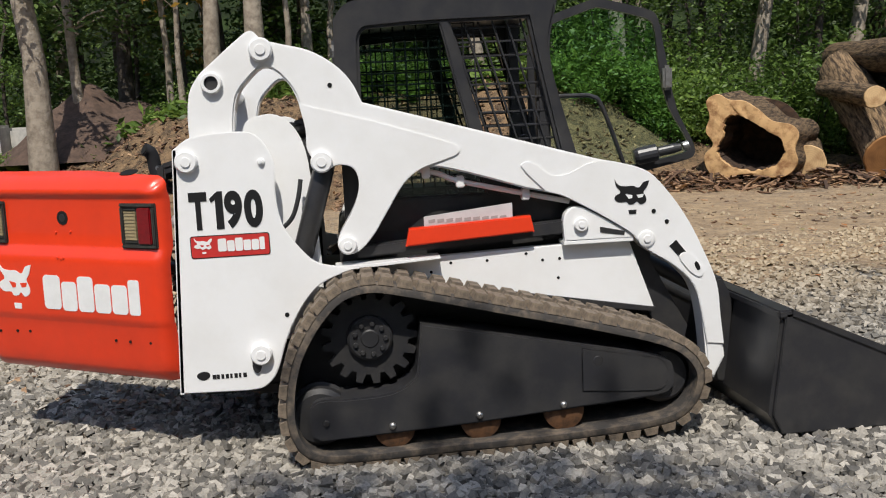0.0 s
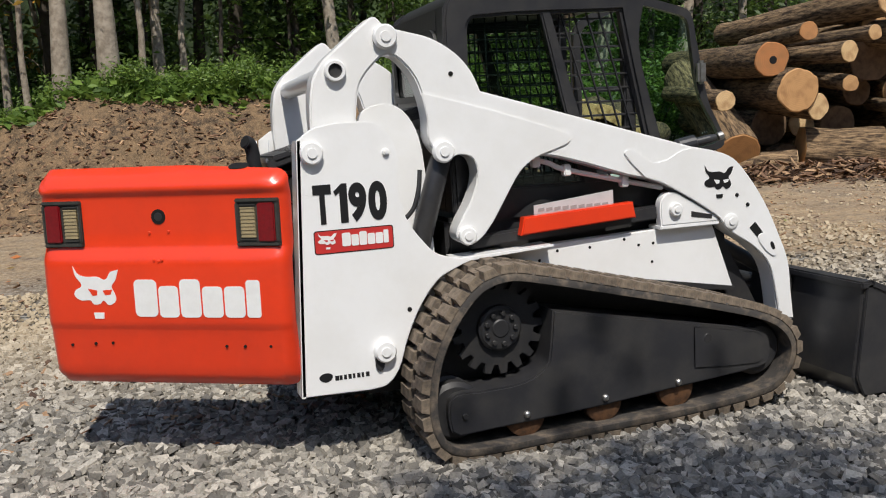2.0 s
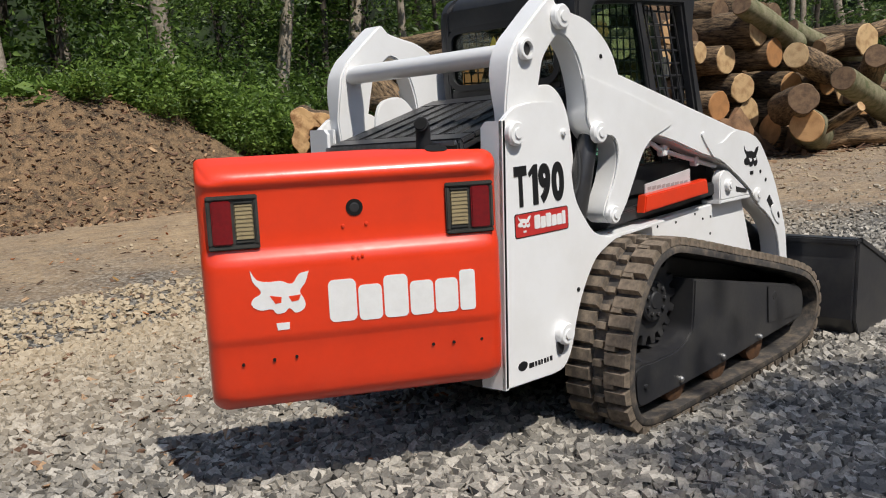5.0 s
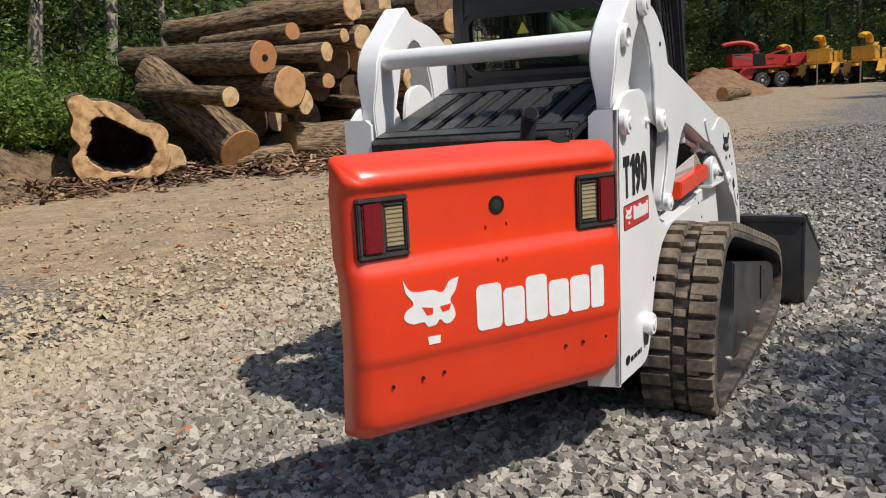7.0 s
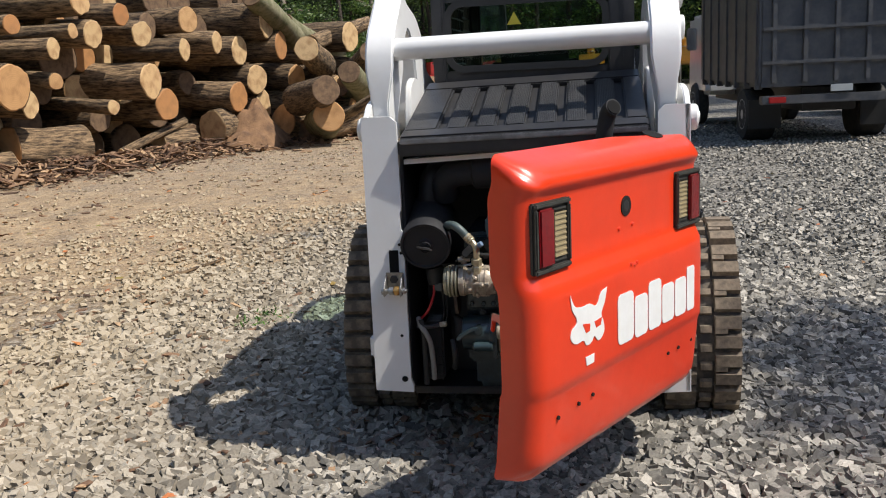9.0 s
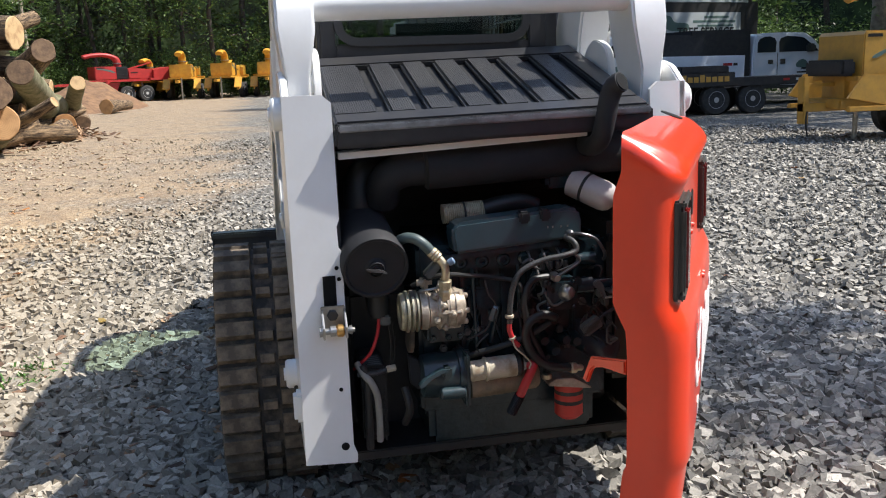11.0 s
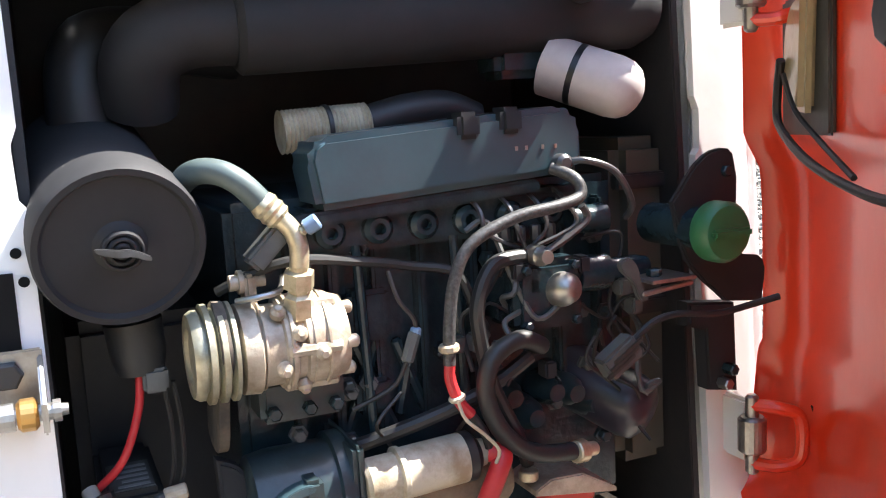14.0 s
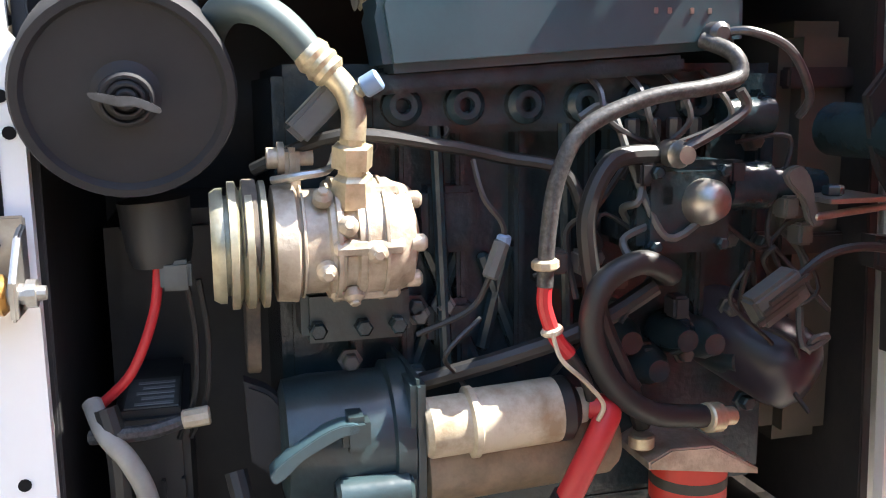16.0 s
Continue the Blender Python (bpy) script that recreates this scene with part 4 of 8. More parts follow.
def door_shell():
    """A pressed dish: a face with ridges, rounded all round, and flanges that turn back."""
    r, deep = 0.06, 0.125
    turn = [(0, deep), (0, deep * 0.75), (0, r)] + [(r - r * math.cos(radians(a)), r - r * math.sin(radians(a))) for a in (15, 30, 45, 60, 75, 90)]
    near = [(0, 0.065), (0, 0.062)] + turn[2:]
    us = [(U0 + d, k) for d, k in near] + [(u, 0.0) for u in np.linspace(U0 + r, U1 - r, 26)[1:-1]] + [(U1 - d, k) for d, k in turn[::-1]]
    zs = [(Z0 + d, k) for d, k in turn] + [(Z0 + z, 0.0) for z in (0.10, 0.16, 0.21, 0.245, 0.258, 0.27, 0.29, 0.34, 0.42, 0.49, 0.52, 0.545, 0.565, 0.585, 0.60, 0.66, 0.73, 0.79, 0.805, 0.82, 0.835, 0.85)] + [(Z1 - d, k) for d, k in turn[::-1]]
    b = bmesh.new()
    grid = []
    for u, du in us:
        row = []
        for z, dz in zs:
            n = np.interp(z - Z0, [f[0] for f in FACE], [f[1] for f in FACE])
            edge = min(u - U0, U1 - u) / 0.10
            n *= min(1.0, max(0.85, edge))
            drop = min(0.065 + 0.05 * min(1.0, max(0.0, (u - U0 - 0.06) / 0.4)), math.hypot(du, dz) if max(du, dz) < r * 1.01 else max(du, dz))
            uu, zz = u, z
            cr = 0.085 - 0.06 * min(1.0, drop / 0.115)
            cu, cz = min(max(u, U0 + cr), U1 - cr), min(max(z, Z0 + cr), Z1 - cr)
            v = Vector((u - cu, z - cz))
            if v.x and v.y:
                v *= max(abs(v.x), abs(v.y)) / v.length
                uu, zz = cu + v.x, cz + v.y
            zz -= 0.045 * (1 - drop / 0.115) * min(1.0, max(0.0, (z - Z1 + 0.13) / 0.13))
            row.append(b.verts.new((uu, n - drop, zz)))
        grid.append(row)
    mu, mz = (U0 + U1) / 2, (Z0 + Z1) / 2
    inner = [[b.verts.new((mu + (v.co.x - mu) * 0.99, v.co.y - (0.005 if 0 < i < len(us) - 1 and 0 < j < len(zs) - 1 else 0), mz + (v.co.z - mz) * 0.988)) for j, v in enumerate(row)] for i, row in enumerate(grid)]
    for i in range(len(us) - 1):
        for j in range(len(zs) - 1):
            b.faces.new((grid[i][j], grid[i+1][j], grid[i+1][j+1], grid[i][j+1]))
            b.faces.new((inner[i][j+1], inner[i+1][j+1], inner[i+1][j], inner[i][j]))
    for i in range(len(us) - 1):
        for j in (0, len(zs) - 1):
            b.faces.new((grid[i][j], inner[i][j], inner[i+1][j], grid[i+1][j]))
    for j in range(len(zs) - 1):
        for i in (0, len(us) - 1):
            b.faces.new((grid[i][j+1], inner[i][j+1], inner[i][j], grid[i][j]))
    bmesh.ops.remove_doubles(b, verts=b.verts, dist=0.0004)
    bmesh.ops.dissolve_degenerate(b, edges=b.edges, dist=0.0002)
    bmesh.ops.recalc_face_normals(b, faces=b.faces)
    return b


rear_door = part("rear_door", door_shell(), RED, loader, "orange-red rear door, swung wide open", 40)
rear_door.matrix_basis = DOOR
LENS_RED = material("red_lens", (0.20, 0.004, 0.008), 0.18, spots=(0.10, 0.003, 0.006), scale=60, coat=0.6, bump=0.4, bump_scale=120)
LENS_PALE = material("pale_lens", (0.36, 0.29, 0.16), 0.3, spots=(0.25, 0.20, 0.12), scale=30, bump=0.2, bump_scale=90, coat=0.3)
LAMP = material("lamp_housing", (0.035, 0.035, 0.03), 0.5, spots=(0.07, 0.068, 0.06), scale=20, bump=0.1)


def tail_lamp(u0, u1, z0, z1, red_at_end):
    bm = box(u0, u1, -0.01, 0.006, z0, z1, 0.004)
    h = part("lamp_housing", bm, LAMP, rear_door, "black lamp housing")
    for a, b_, c, d in ((u0, u1, z0, z0 + 0.016), (u0, u1, z1 - 0.016, z1), (u0, u0 + 0.014, z0 + 0.016, z1 - 0.016), (u1 - 0.014, u1, z0 + 0.016, z1 - 0.016)):
        part("lamp_rim", box(a, b_, 0.005, 0.016, c, d, 0.004), LAMP, rear_door)
    mid = (u0 + u1) / 2
    ra, rb = (mid + 0.004, u1 - 0.016) if red_at_end else (u0 + 0.016, mid - 0.004)
    wa, wb = (u0 + 0.018, mid - 0.006) if red_at_end else (mid + 0.006, u1 - 0.018)
    part("red_lens", box(ra, rb, 0.004, 0.020, z0 + 0.018, z1 - 0.018, 0.005), LENS_RED, rear_door, "red lamp lens")
    part("pale_lens", box(wa, wb, 0.002, 0.010, z0 + 0.034, z1 - 0.034, 0.004), LENS_PALE, rear_door, "pale ribbed lamp lens")
    for k in range(9):
        z = z0 + 0.038 + k * (z1 - z0 - 0.076) / 8
        part("lens_rib", box(wa + 0.002, wb - 0.002, 0.009, 0.0125, z - 0.003, z + 0.003, 0.001), LENS_PALE, rear_door)
    for c in (z0 + 0.022, z1 - 0.030):
        part("lamp_step", box(wa, wb, 0.004, 0.011, c, c + 0.008, 0.002), LAMP, rear_door)


tail_lamp(0.858, 1.036, 0.960, 1.152, True)
tail_lamp(-0.008, 0.175, 0.955, 1.147, False)
part("lock_hole", lathe((0.515, 0.003, 1.08), (0.515, -0.001, 1.08), [(0, 0.031), (0.004, 0.031)], 20), HOLE_SHADE, rear_door)
part("lock_core", lathe((0.515, 0.0, 1.08), (0.515, 0.004, 1.08), [(0, 0.018), (0.003, 0.018), (0.004, 0.014)], 16), DARK, rear_door)
# dark patch on the door's top, in place of a cut opening's shade
part("pipe_cutout", slab(rounded(0.14, 0.225, -0.03, 0.03, 0.028), -0.001, 0.001, 0), HOLE_SHADE, rear_door).matrix_basis = Matrix.Translation((0, -0.072, 1.2735)) @ pose(0, 0, 0, -111, 0, 0)
for u, z in ((0.56, 1.015), (0.475, 1.018), (0.515, 0.90), (0.50, 0.905), (0.535, 0.905)):
    part("plug", lathe((u, 0.028 if z < 0.95 else 0, z), (u, (0.028 if z < 0.95 else 0) + 0.006, z), [(0, 0.007), (0.006, 0.005)], 10), RED, rear_door)
for u, z, n in ((1.01, 0.845, 0.022), (0.99, 0.795, 0.022), (0.95, 0.545, 0.016), (0.84, 0.552, 0.017), (0.76, 0.555, 0.017), (0.25, 0.545, 0.016), (0.17, 0.545, 0.016), (0.06, 0.545, 0.012)):
    part("bolt_hole", lathe((u, n - 0.004, z), (u, n + 0.0035, z), [(0, 0.006), (0.0075, 0.006)], 10), HOLE_SHADE, rear_door)
# badge and name blocks: the door's own axis runs away from the hinge, so the print is turned round
FLIP = lambda u, z, s: Matrix.Translation((u, 0.0325, z)) @ Matrix.Diagonal((-s * 0.92, -1, s, 1))
emblem(FLIP(0.802, 0.775, 0.226), WHITE_INK, rear_door, RED)
wordmark(0, 0, 0.158, [(w * 0.172, a, b) for w, a, b in NAME], FLIP(0.633, 0.668, 1.0), WHITE_INK, rear_door)
# inside of the door
part("lamp_back", box(0.0, 0.215, -0.016, -0.006, 0.955, 1.15, 0.004), LAMP, rear_door)
part("lamp_socket", slab(flow([(0.16, 0.985, 1), (0.115, 0.995), (0.085, 1.045), (0.088, 1.095), (0.12, 1.135), (0.175, 1.145, 1)]), -0.038, -0.014, 0.008), LENS_PALE, rear_door, "", 40)
lock_box = part("lock_box", lathe((0.525, -0.006, 1.075), (0.525, -0.070, 1.075), [(0, 0.040), (0.04, 0.040), (0.054, 0.037), (0.060, 0.030)], 8), BLACK, rear_door, "black lock housing")
part("lock_ring", lathe((0.525, -0.006, 1.075), (0.525, -0.02, 1.075), [(0, 0.056), (0.006, 0.056), (0.014, 0.050)], 24), STEEL, rear_door)
part("lock_box", box(0.56, 0.655, -0.05, -0.006, 0.975, 1.04, 0.008), LAMP, rear_door)
part("rubber_stop", box(0.915, 0.985, -0.100, -0.05, 1.20, 1.245, 0.010), HOSE, rear_door)
part("lamp_back", box(0.865, 1.03, -0.03, -0.006, 0.95, 1.16, 0.004), LAMP, rear_door)
part("service_chart", box(0.372, 0.725, 0.003, 0.006, 0.672, 0.892, 0), GREY_PLATE, rear_door, "pale printed service chart")
part("chart_heading", box(0.378, 0.44, 0.0015, 0.0035, 0.868, 0.884, 0), RED_INK, rear_door)
for k in range(22):
    z = 0.862 - 0.0084 * k
    for j, (a, b_) in enumerate(((0.380, 0.452), (0.464, 0.545), (0.556, 0.625))):
        part("print_bar", box(a, b_ - 0.011 * ((k * 5 + j * 3) % 4), 0.0018, 0.0035, z - 0.0026, z, 0), FAINT, rear_door)
for k in range(3):
    part("print_bar", box(0.645, 0.712, 0.0018, 0.0035, 0.84 - 0.056 * k, 0.842 - 0.056 * k, 0), FAINT, rear_door)
part("wire_loom", tube([(0.10, -0.045, 1.06), (0.06, -0.04, 1.0), (0.08, -0.04, 0.965), (0.20, -0.04, 0.925), (0.36, -0.04, 0.90), (0.50, -0.04, 0.895), (0.62, -0.04, 0.93), (0.76, -0.04, 0.98), (0.84, -0.03, 1.02)], 0.0062), HOSE, rear_door)
part("wire_loom", tube([(0.62, -0.04, 0.93), (0.65, -0.03, 0.86), (0.665, -0.025, 0.79), (0.645, -0.025, 0.78), (0.625, -0.03, 0.84), (0.60, -0.04, 0.925)], 0.005), HOSE, rear_door)
part("wire_loom", tube([(0.13, -0.05, 1.04), (0.15, -0.04, 0.99), (0.22, -0.03, 0.95), (0.36, -0.035, 0.91)], 0.004, 6), HOSE, rear_door)
part("latch_plate", box(0.992, 1.055, -0.086, -0.045, 0.80, 0.885, 0.006), RED, rear_door, "latch plate")
hook = part("latch_hook", slab(flow([(0.0, 0.845, 1), (0.10, 0.828, 1), (0.125, 0.775, 1), (0.112, 0.77, 1), (0.088, 0.808), (0.0, 0.815, 1)]), -0.006, 0.006, 0.003), RED, rear_door)
hook.data.transform(Matrix(((-0.64, 0.77, 0, 1.05), (-0.77, -0.64, 0, -0.09), (0, 0, 1, 0), (0, 0, 0, 1))))
for z in (1.165, 0.512):
    hinge = part("door_hinge", box(-0.058, 0.0, -0.492, -0.476, z - 0.05, z + 0.05, 0.006), WHITE, loader, "white hinge bracket")
    part("hinge_knuckle", rod((-0.068, -0.477, z - 0.028), (-0.068, -0.477, z + 0.028), 0.021), STEEL, hinge)
    part("hinge_pin", rod((-0.068, -0.477, z - 0.062), (-0.068, -0.477, z + 0.062), 0.010), STEEL, hinge)
    part("hinge_leaf", tube([(-0.068, -0.477, z + 0.045), (-0.10, -0.50, z + 0.045), (-0.115, -0.525, z + 0.03), (-0.115, -0.525, z - 0.03), (-0.10, -0.50, z - 0.045), (-0.068, -0.477, z - 0.045)], 0.010), RED, hinge)

# far post: slot, latch bolt and holes
# slot is a dark sheet on the post, its shade put in by colour
part("post_slot", box(0.0, 0.004, -0.018, 0.018, -0.05, 0.05, 0), HOLE_SHADE, loader).matrix_basis = Matrix.Translation((POST_X(0.815) - 0.003, 0.514, 0.813))
for y, z in ((0.491, 0.884), (0.486, 0.852), (0.496, 0.358), (0.499, 0.53)):
    part("bolt_hole", lathe((POST_X(z) + 0.003, y, z), (POST_X(z) - 0.0015, y, z), [(0, 0.006 if z > 0.4 else 0.012), (0.0045, 0.006 if z > 0.4 else 0.012)], 12), HOLE_SHADE, loader)
latch = part("latch_bracket", box(-0.022, -0.016, 0.476, 0.544, 0.70, 0.782, 0.002), STEEL, loader, "steel latch bracket")
for y in (0.476, 0.538):
    part("latch_ear", slab([(-0.018, 0.702), (-0.018, 0.776), (-0.045, 0.768), (-0.082, 0.735), (-0.082, 0.702)], y, y + 0.006, 0.002), STEEL, latch)
part("latch_bolt", lathe((-0.064, 0.553, 0.722), (-0.064, 0.456, 0.722), [(0, 0.014), (0.012, 0.014), (0.012, 0.009), (0.030, 0.009), (0.030, 0.015), (0.045, 0.015), (0.045, 0.009), (0.082, 0.009), (0.082, 0.012), (0.090, 0.012), (0.090, 0.007), (0.097, 0.006)], 14), STEEL, latch)
part("latch_spacer", rod((-0.064, 0.506, 0.722), (-0.064, 0.485, 0.722), 0.0175), material("brass", (0.62, 0.36, 0.12), 0.35, 0.9), latch, "brass spacer")
part("hex_bolt", lathe((-0.022, 0.512, 0.757), (-0.034, 0.512, 0.757), [(0, 0.016), (0.010, 0.016), (0.012, 0.013)], 6), DARK, latch)
part("post_stop", box(0.02, 0.075, 0.598, 0.635, 0.43, 0.52, 0.01), WHITE, loader)

# ---- engine bay ----
ENGINE = material("teal_engine_paint", (0.028, 0.050, 0.056), 0.35, spots=(0.016, 0.022, 0.024), scale=14, mix=0.8, bump=0.15, bump_scale=60, coat=0.2)
COVER = material("grey_cover_paint", (0.040, 0.076, 0.092), 0.30, spots=(0.028, 0.050, 0.060), scale=10, mix=0.6, bump=0.06, bump_scale=50, coat=0.3)
BLOCK = material("oily_black_iron", (0.011, 0.023, 0.029), 0.26, spots=(0.026, 0.048, 0.058), scale=18, mix=0.8, bump=0.35, bump_scale=50)
ALLOY = material("dull_alloy", (0.50, 0.43, 0.34), 0.45, metal=0.35, spots=(0.24, 0.19, 0.135), scale=24, mix=0.85, bump=0.4, bump_scale=45)
BRASS = material("aged_zinc_brass", (0.60, 0.53, 0.37), 0.36, metal=0.6, spots=(0.38, 0.31, 0.19), scale=60, mix=0.8, bump=0.1)
PIPE = material("dark_steel_pipe", (0.10, 0.10, 0.105), 0.34, metal=0.5, spots=(0.05, 0.048, 0.046), scale=50, mix=0.7)
ZINC = material("worn_zinc", (0.50, 0.47, 0.34), 0.4, metal=0.6, spots=(0.24, 0.21, 0.15), scale=30, mix=0.8, bump=0.1)
CREAM = material("dirty_cream_paint", (0.56, 0.50, 0.38), 0.45, spots=(0.25, 0.17, 0.09), scale=17, mix=0.85, bump=0.25)
TAN = material("tan_casting", (0.26, 0.20, 0.13), 0.55, spots=(0.12, 0.09, 0.06), scale=22, mix=0.8, bump=0.3)
REDPLASTIC = material("red_rubber", (0.55, 0.03, 0.035), 0.4, spots=(0.35, 0.02, 0.025), scale=20)
FILTER_WHITE = material("white_filter", (0.52, 0.48, 0.47), 0.4, spots=(0.36, 0.33, 0.32), scale=9, mix=0.7, bump=0.05)
FILTER_DARK = material("dark_filter", (0.028, 0.025, 0.034), 0.35, spots=(0.045, 0.035, 0.045), scale=14)
FILTER_RED = material("red_filter", (0.62, 0.05, 0.035), 0.4, spots=(0.42, 0.04, 0.03), scale=14)
GREENCAP = material("green_cap", (0.03, 0.15, 0.06), 0.4, spots=(0.02, 0.10, 0.04), scale=20)
GREYPART = material("grey_plastic", (0.10, 0.105, 0.10), 0.5, spots=(0.05, 0.05, 0.05), scale=30)
BLUE = material("blue_plastic", (0.16, 0.24, 0.36), 0.4)


BAY = Matrix.Translation((0.037, -0.021, -0.018))


def fit(name, bm, mat, label="", smooth=35, parent=None):
    o = part(name, bm, mat, parent or loader, label, smooth)
    if parent is None:
        o.matrix_basis = BAY
    return o


block = fit("engine_block", box(0.03, 0.42, -0.31, 0.275, 0.42, 0.93, 0.012), BLOCK, "oily black engine block")
fit("bay_floor", box(0.05, 0.62, -0.42, 0.50, 0.28, 0.31, 0.004), DARK)
fit("bay_back", box(0.53, 0.56, -0.42, 0.50, 0.30, 1.34, 0.004), DARK)
# ribs, cores and bolts cast on the block
for y in (0.20, 0.145, 0.085, 0.02, -0.06, -0.20, -0.27):
    fit("block_rib", box(0.005, 0.04, y - 0.006, y + 0.006, 0.60, 0.90, 0.004), BLOCK, parent=block)
for a, b_ in (((0.14, 0.60), (0.075, 0.76)), ((0.13, 0.76), (0.065, 0.60)), ((0.06, 0.62), (0.03, 0.74)), ((0.02, 0.62), (0.06, 0.73))):
    fit("block_rib", rod((0.02, a[0], a[1]), (0.02, b_[0], b_[1]), 0.008, n=8), BLOCK, parent=block)
for y, z, w, h in ((0.155, 0.90, 0.038, 0.05), (0.075, 0.90, 0.036, 0.05), (0.10, 0.77, 0.06, 0.07), (-0.10, 0.83, 0.06, 0.10), (-0.02, 0.90, 0.05, 0.03), (-0.21, 0.90, 0.06, 0.04), (0.10, 0.66, 0.05, 0.05), (-0.03, 0.70, 0.06, 0.025)):
    fit("core_plug", box(-0.005, 0.04, y - w / 2, y + w / 2, z - h / 2, z + h / 2, 0.007), BLOCK, parent=block)
for y in (0.108, -0.03):
    fit("push_tube", rod((-0.012, y, 0.60), (-0.012, y + 0.012, 0.92), 0.007, n=10), BLOCK, parent=block)
for k in range(18):
    y, z = 0.17 - 0.022 * k, 0.905 + 0.012 * math.sin(k * 2.1)
    fit("head_bolt", rod((0.035, y, z), (-0.012, y, z), 0.007, 0.002, 6), STEEL if k % 4 == 0 else BLOCK, parent=block)
# valve cover
VC = [(-0.205, 0.943), (-0.203, 1.006), (-0.195, 1.024), (-0.172, 1.033), (0.165, 1.009), (0.18, 0.998), (0.185, 0.98), (0.175, 0.918)]
cover = bmesh.new()
rows = [[cover.verts.new((x, y + s * 0.0, z - drop)) for y, z in VC] for x, s, drop in ((-0.055, 0, 0), (0.035, 0, 0))]
cover.faces.new(rows[0]), cover.faces.new(rows[1][::-1])
for i in range(len(VC)):
    j = (i + 1) % len(VC)
    cover.faces.new((rows[0][i], rows[1][i], rows[1][j], rows[0][j]))
bmesh.ops.recalc_face_normals(cover, faces=cover.faces)
bmesh.ops.bevel(cover, geom=cover.edges[:], offset=0.019, segments=4, affect="EDGES", clamp_overlap=True)
vc = fit("valve_cover", cover, COVER, "grey-blue valve cover", 45)
for y, z in ((-0.03, 1.020), (-0.092, 1.024)):
    fit("cover_lug", box(-0.064, -0.02, y - 0.016, y + 0.016, z - 0.025, z + 0.010, 0.006), MATT, parent=vc)
for k, y in enumerate((-0.10, -0.115, -0.14, -0.16)):
    fit("cast_mark", box(-0.0563, -0.054, y - 0.0022, y + 0.0022, 0.976, 0.982, 0.0005), STEEL, parent=vc)
fit("cover_gasket", box(-0.045, 0.04, -0.198, 0.172, 0.908, 0.926, 0.004, m=Matrix.Rotation(radians(-3.5), 4, "X")), BLOCK)
head = fit("cylinder_head", box(-0.02, 0.16, -0.215, 0.19, 0.86, 0.92, 0.008), BLOCK, "oily black cylinder head")
for k in range(6):
    y = 0.155 - 0.064 * k
    fit("head_port", lathe((-0.018, y, 0.888), (-0.036, y, 0.888), [(0, 0.021), (0.012, 0.020), (0.018, 0.014), (0.018, 0.008), (0.010, 0.006)], 16, caps=False), BLOCK, parent=head)
# air cleaner
AC = (0.405, 0.897)
ac = fit("air_cleaner", lathe((0.235, 0.425, 0.985), (-0.08, *AC), [(0, 0.078), (0.01, 0.088), (0.255, 0.088), (0.258, 0.0945), (0.312, 0.0945), (0.318, 0.092), (0.318, 0.085), (0.311, 0.081), (0.309, 0.030), (0.316, 0.022), (0.318, 0.001)], 48, caps=False), MATT, "matt black air cleaner", 40)
for r in (0.024, 0.017, 0.010):
    fit("cap_ring", lathe((-0.074, 0.4054, 0.8988), (-0.080, 0.405, 0.897), [(0, r), (0.004, r), (0.006, r - 0.002), (0.006, r - 0.004), (0, r - 0.0045)], 24, caps=False), MATT, parent=ac)
fit("wing_nut", slab(flow([(0.378, 0.886), (0.398, 0.892), (0.41, 0.892), (0.432, 0.899), (0.434, 0.904), (0.412, 0.901), (0.398, 0.900), (0.378, 0.891)]), 0, 0.008, 0.002), PIPE, parent=ac).data.transform(Matrix(((0, 1, 0, -0.092), (1, 0, 0, 0), (0, 0, 1, 0), (0, 0, 0, 1))))
fit("dust_valve", lathe((0.03, 0.395, 0.80), (0.03, 0.39, 0.735), [(0, 0.035), (0.045, 0.033), (0.065, 0.028)], 20), HOSE)
fit("air_duct", tube([(0.16, 0.41, 0.96), (0.16, 0.42, 1.06), (0.18, 0.40, 1.14), (0.22, 0.30, 1.15), (0.24, 0.20, 1.14)], 0.045, 16), HOSE)
fit("valve_connector", box(0.0, 0.03, 0.362, 0.392, 0.712, 0.742, 0.004), GREYPART)
fit("red_cable", tube([(0.02, 0.394, 0.735), (0.015, 0.40, 0.69), (0.01, 0.424, 0.632), (0.03, 0.46, 0.592), (0.06, 0.47, 0.57)], 0.0052, 12), REDPLASTIC)
for d in (0.0, 0.012):
    fit("thin_wire", tube([(0.015, 0.368 - d, 0.72), (0.02, 0.362 - d, 0.66), (0.02, 0.366 - d, 0.60), (0.03, 0.385 - d, 0.55)], 0.003, 6), HOSE)
# muffler, duct and hydraulic filter
fit("muffler", lathe((0.08, 0.235, 1.155), (0.06, -0.40, 1.18), [(0, 0.055), (0.008, 0.064), (0.60, 0.064), (0.63, 0.05)], 28), MATT, "matt black muffler")
fit("muffler_elbow", tube([(0.08, 0.23, 1.155), (0.085, 0.30, 1.15), (0.10, 0.345, 1.12), (0.14, 0.35, 1.06)], 0.05, 16), MATT)
wf = fit("hydraulic_filter", lathe((0.055, -0.211, 1.095), (-0.045, -0.308, 1.042), [(0, 0.03), (0.005, 0.045), (0.110, 0.045), (0.127, 0.042), (0.140, 0.034), (0.148, 0.022), (0.152, 0.010), (0.153, 0.001)], 28), FILTER_WHITE, "white spin-on filter with printed band", 45)
fit("filter_print", lathe((0.022, -0.243, 1.0775), (0.0157, -0.2491, 1.0742), [(0, 0.0455), (0.0095, 0.0455)], 28, caps=False), BLACK_INK, parent=wf)
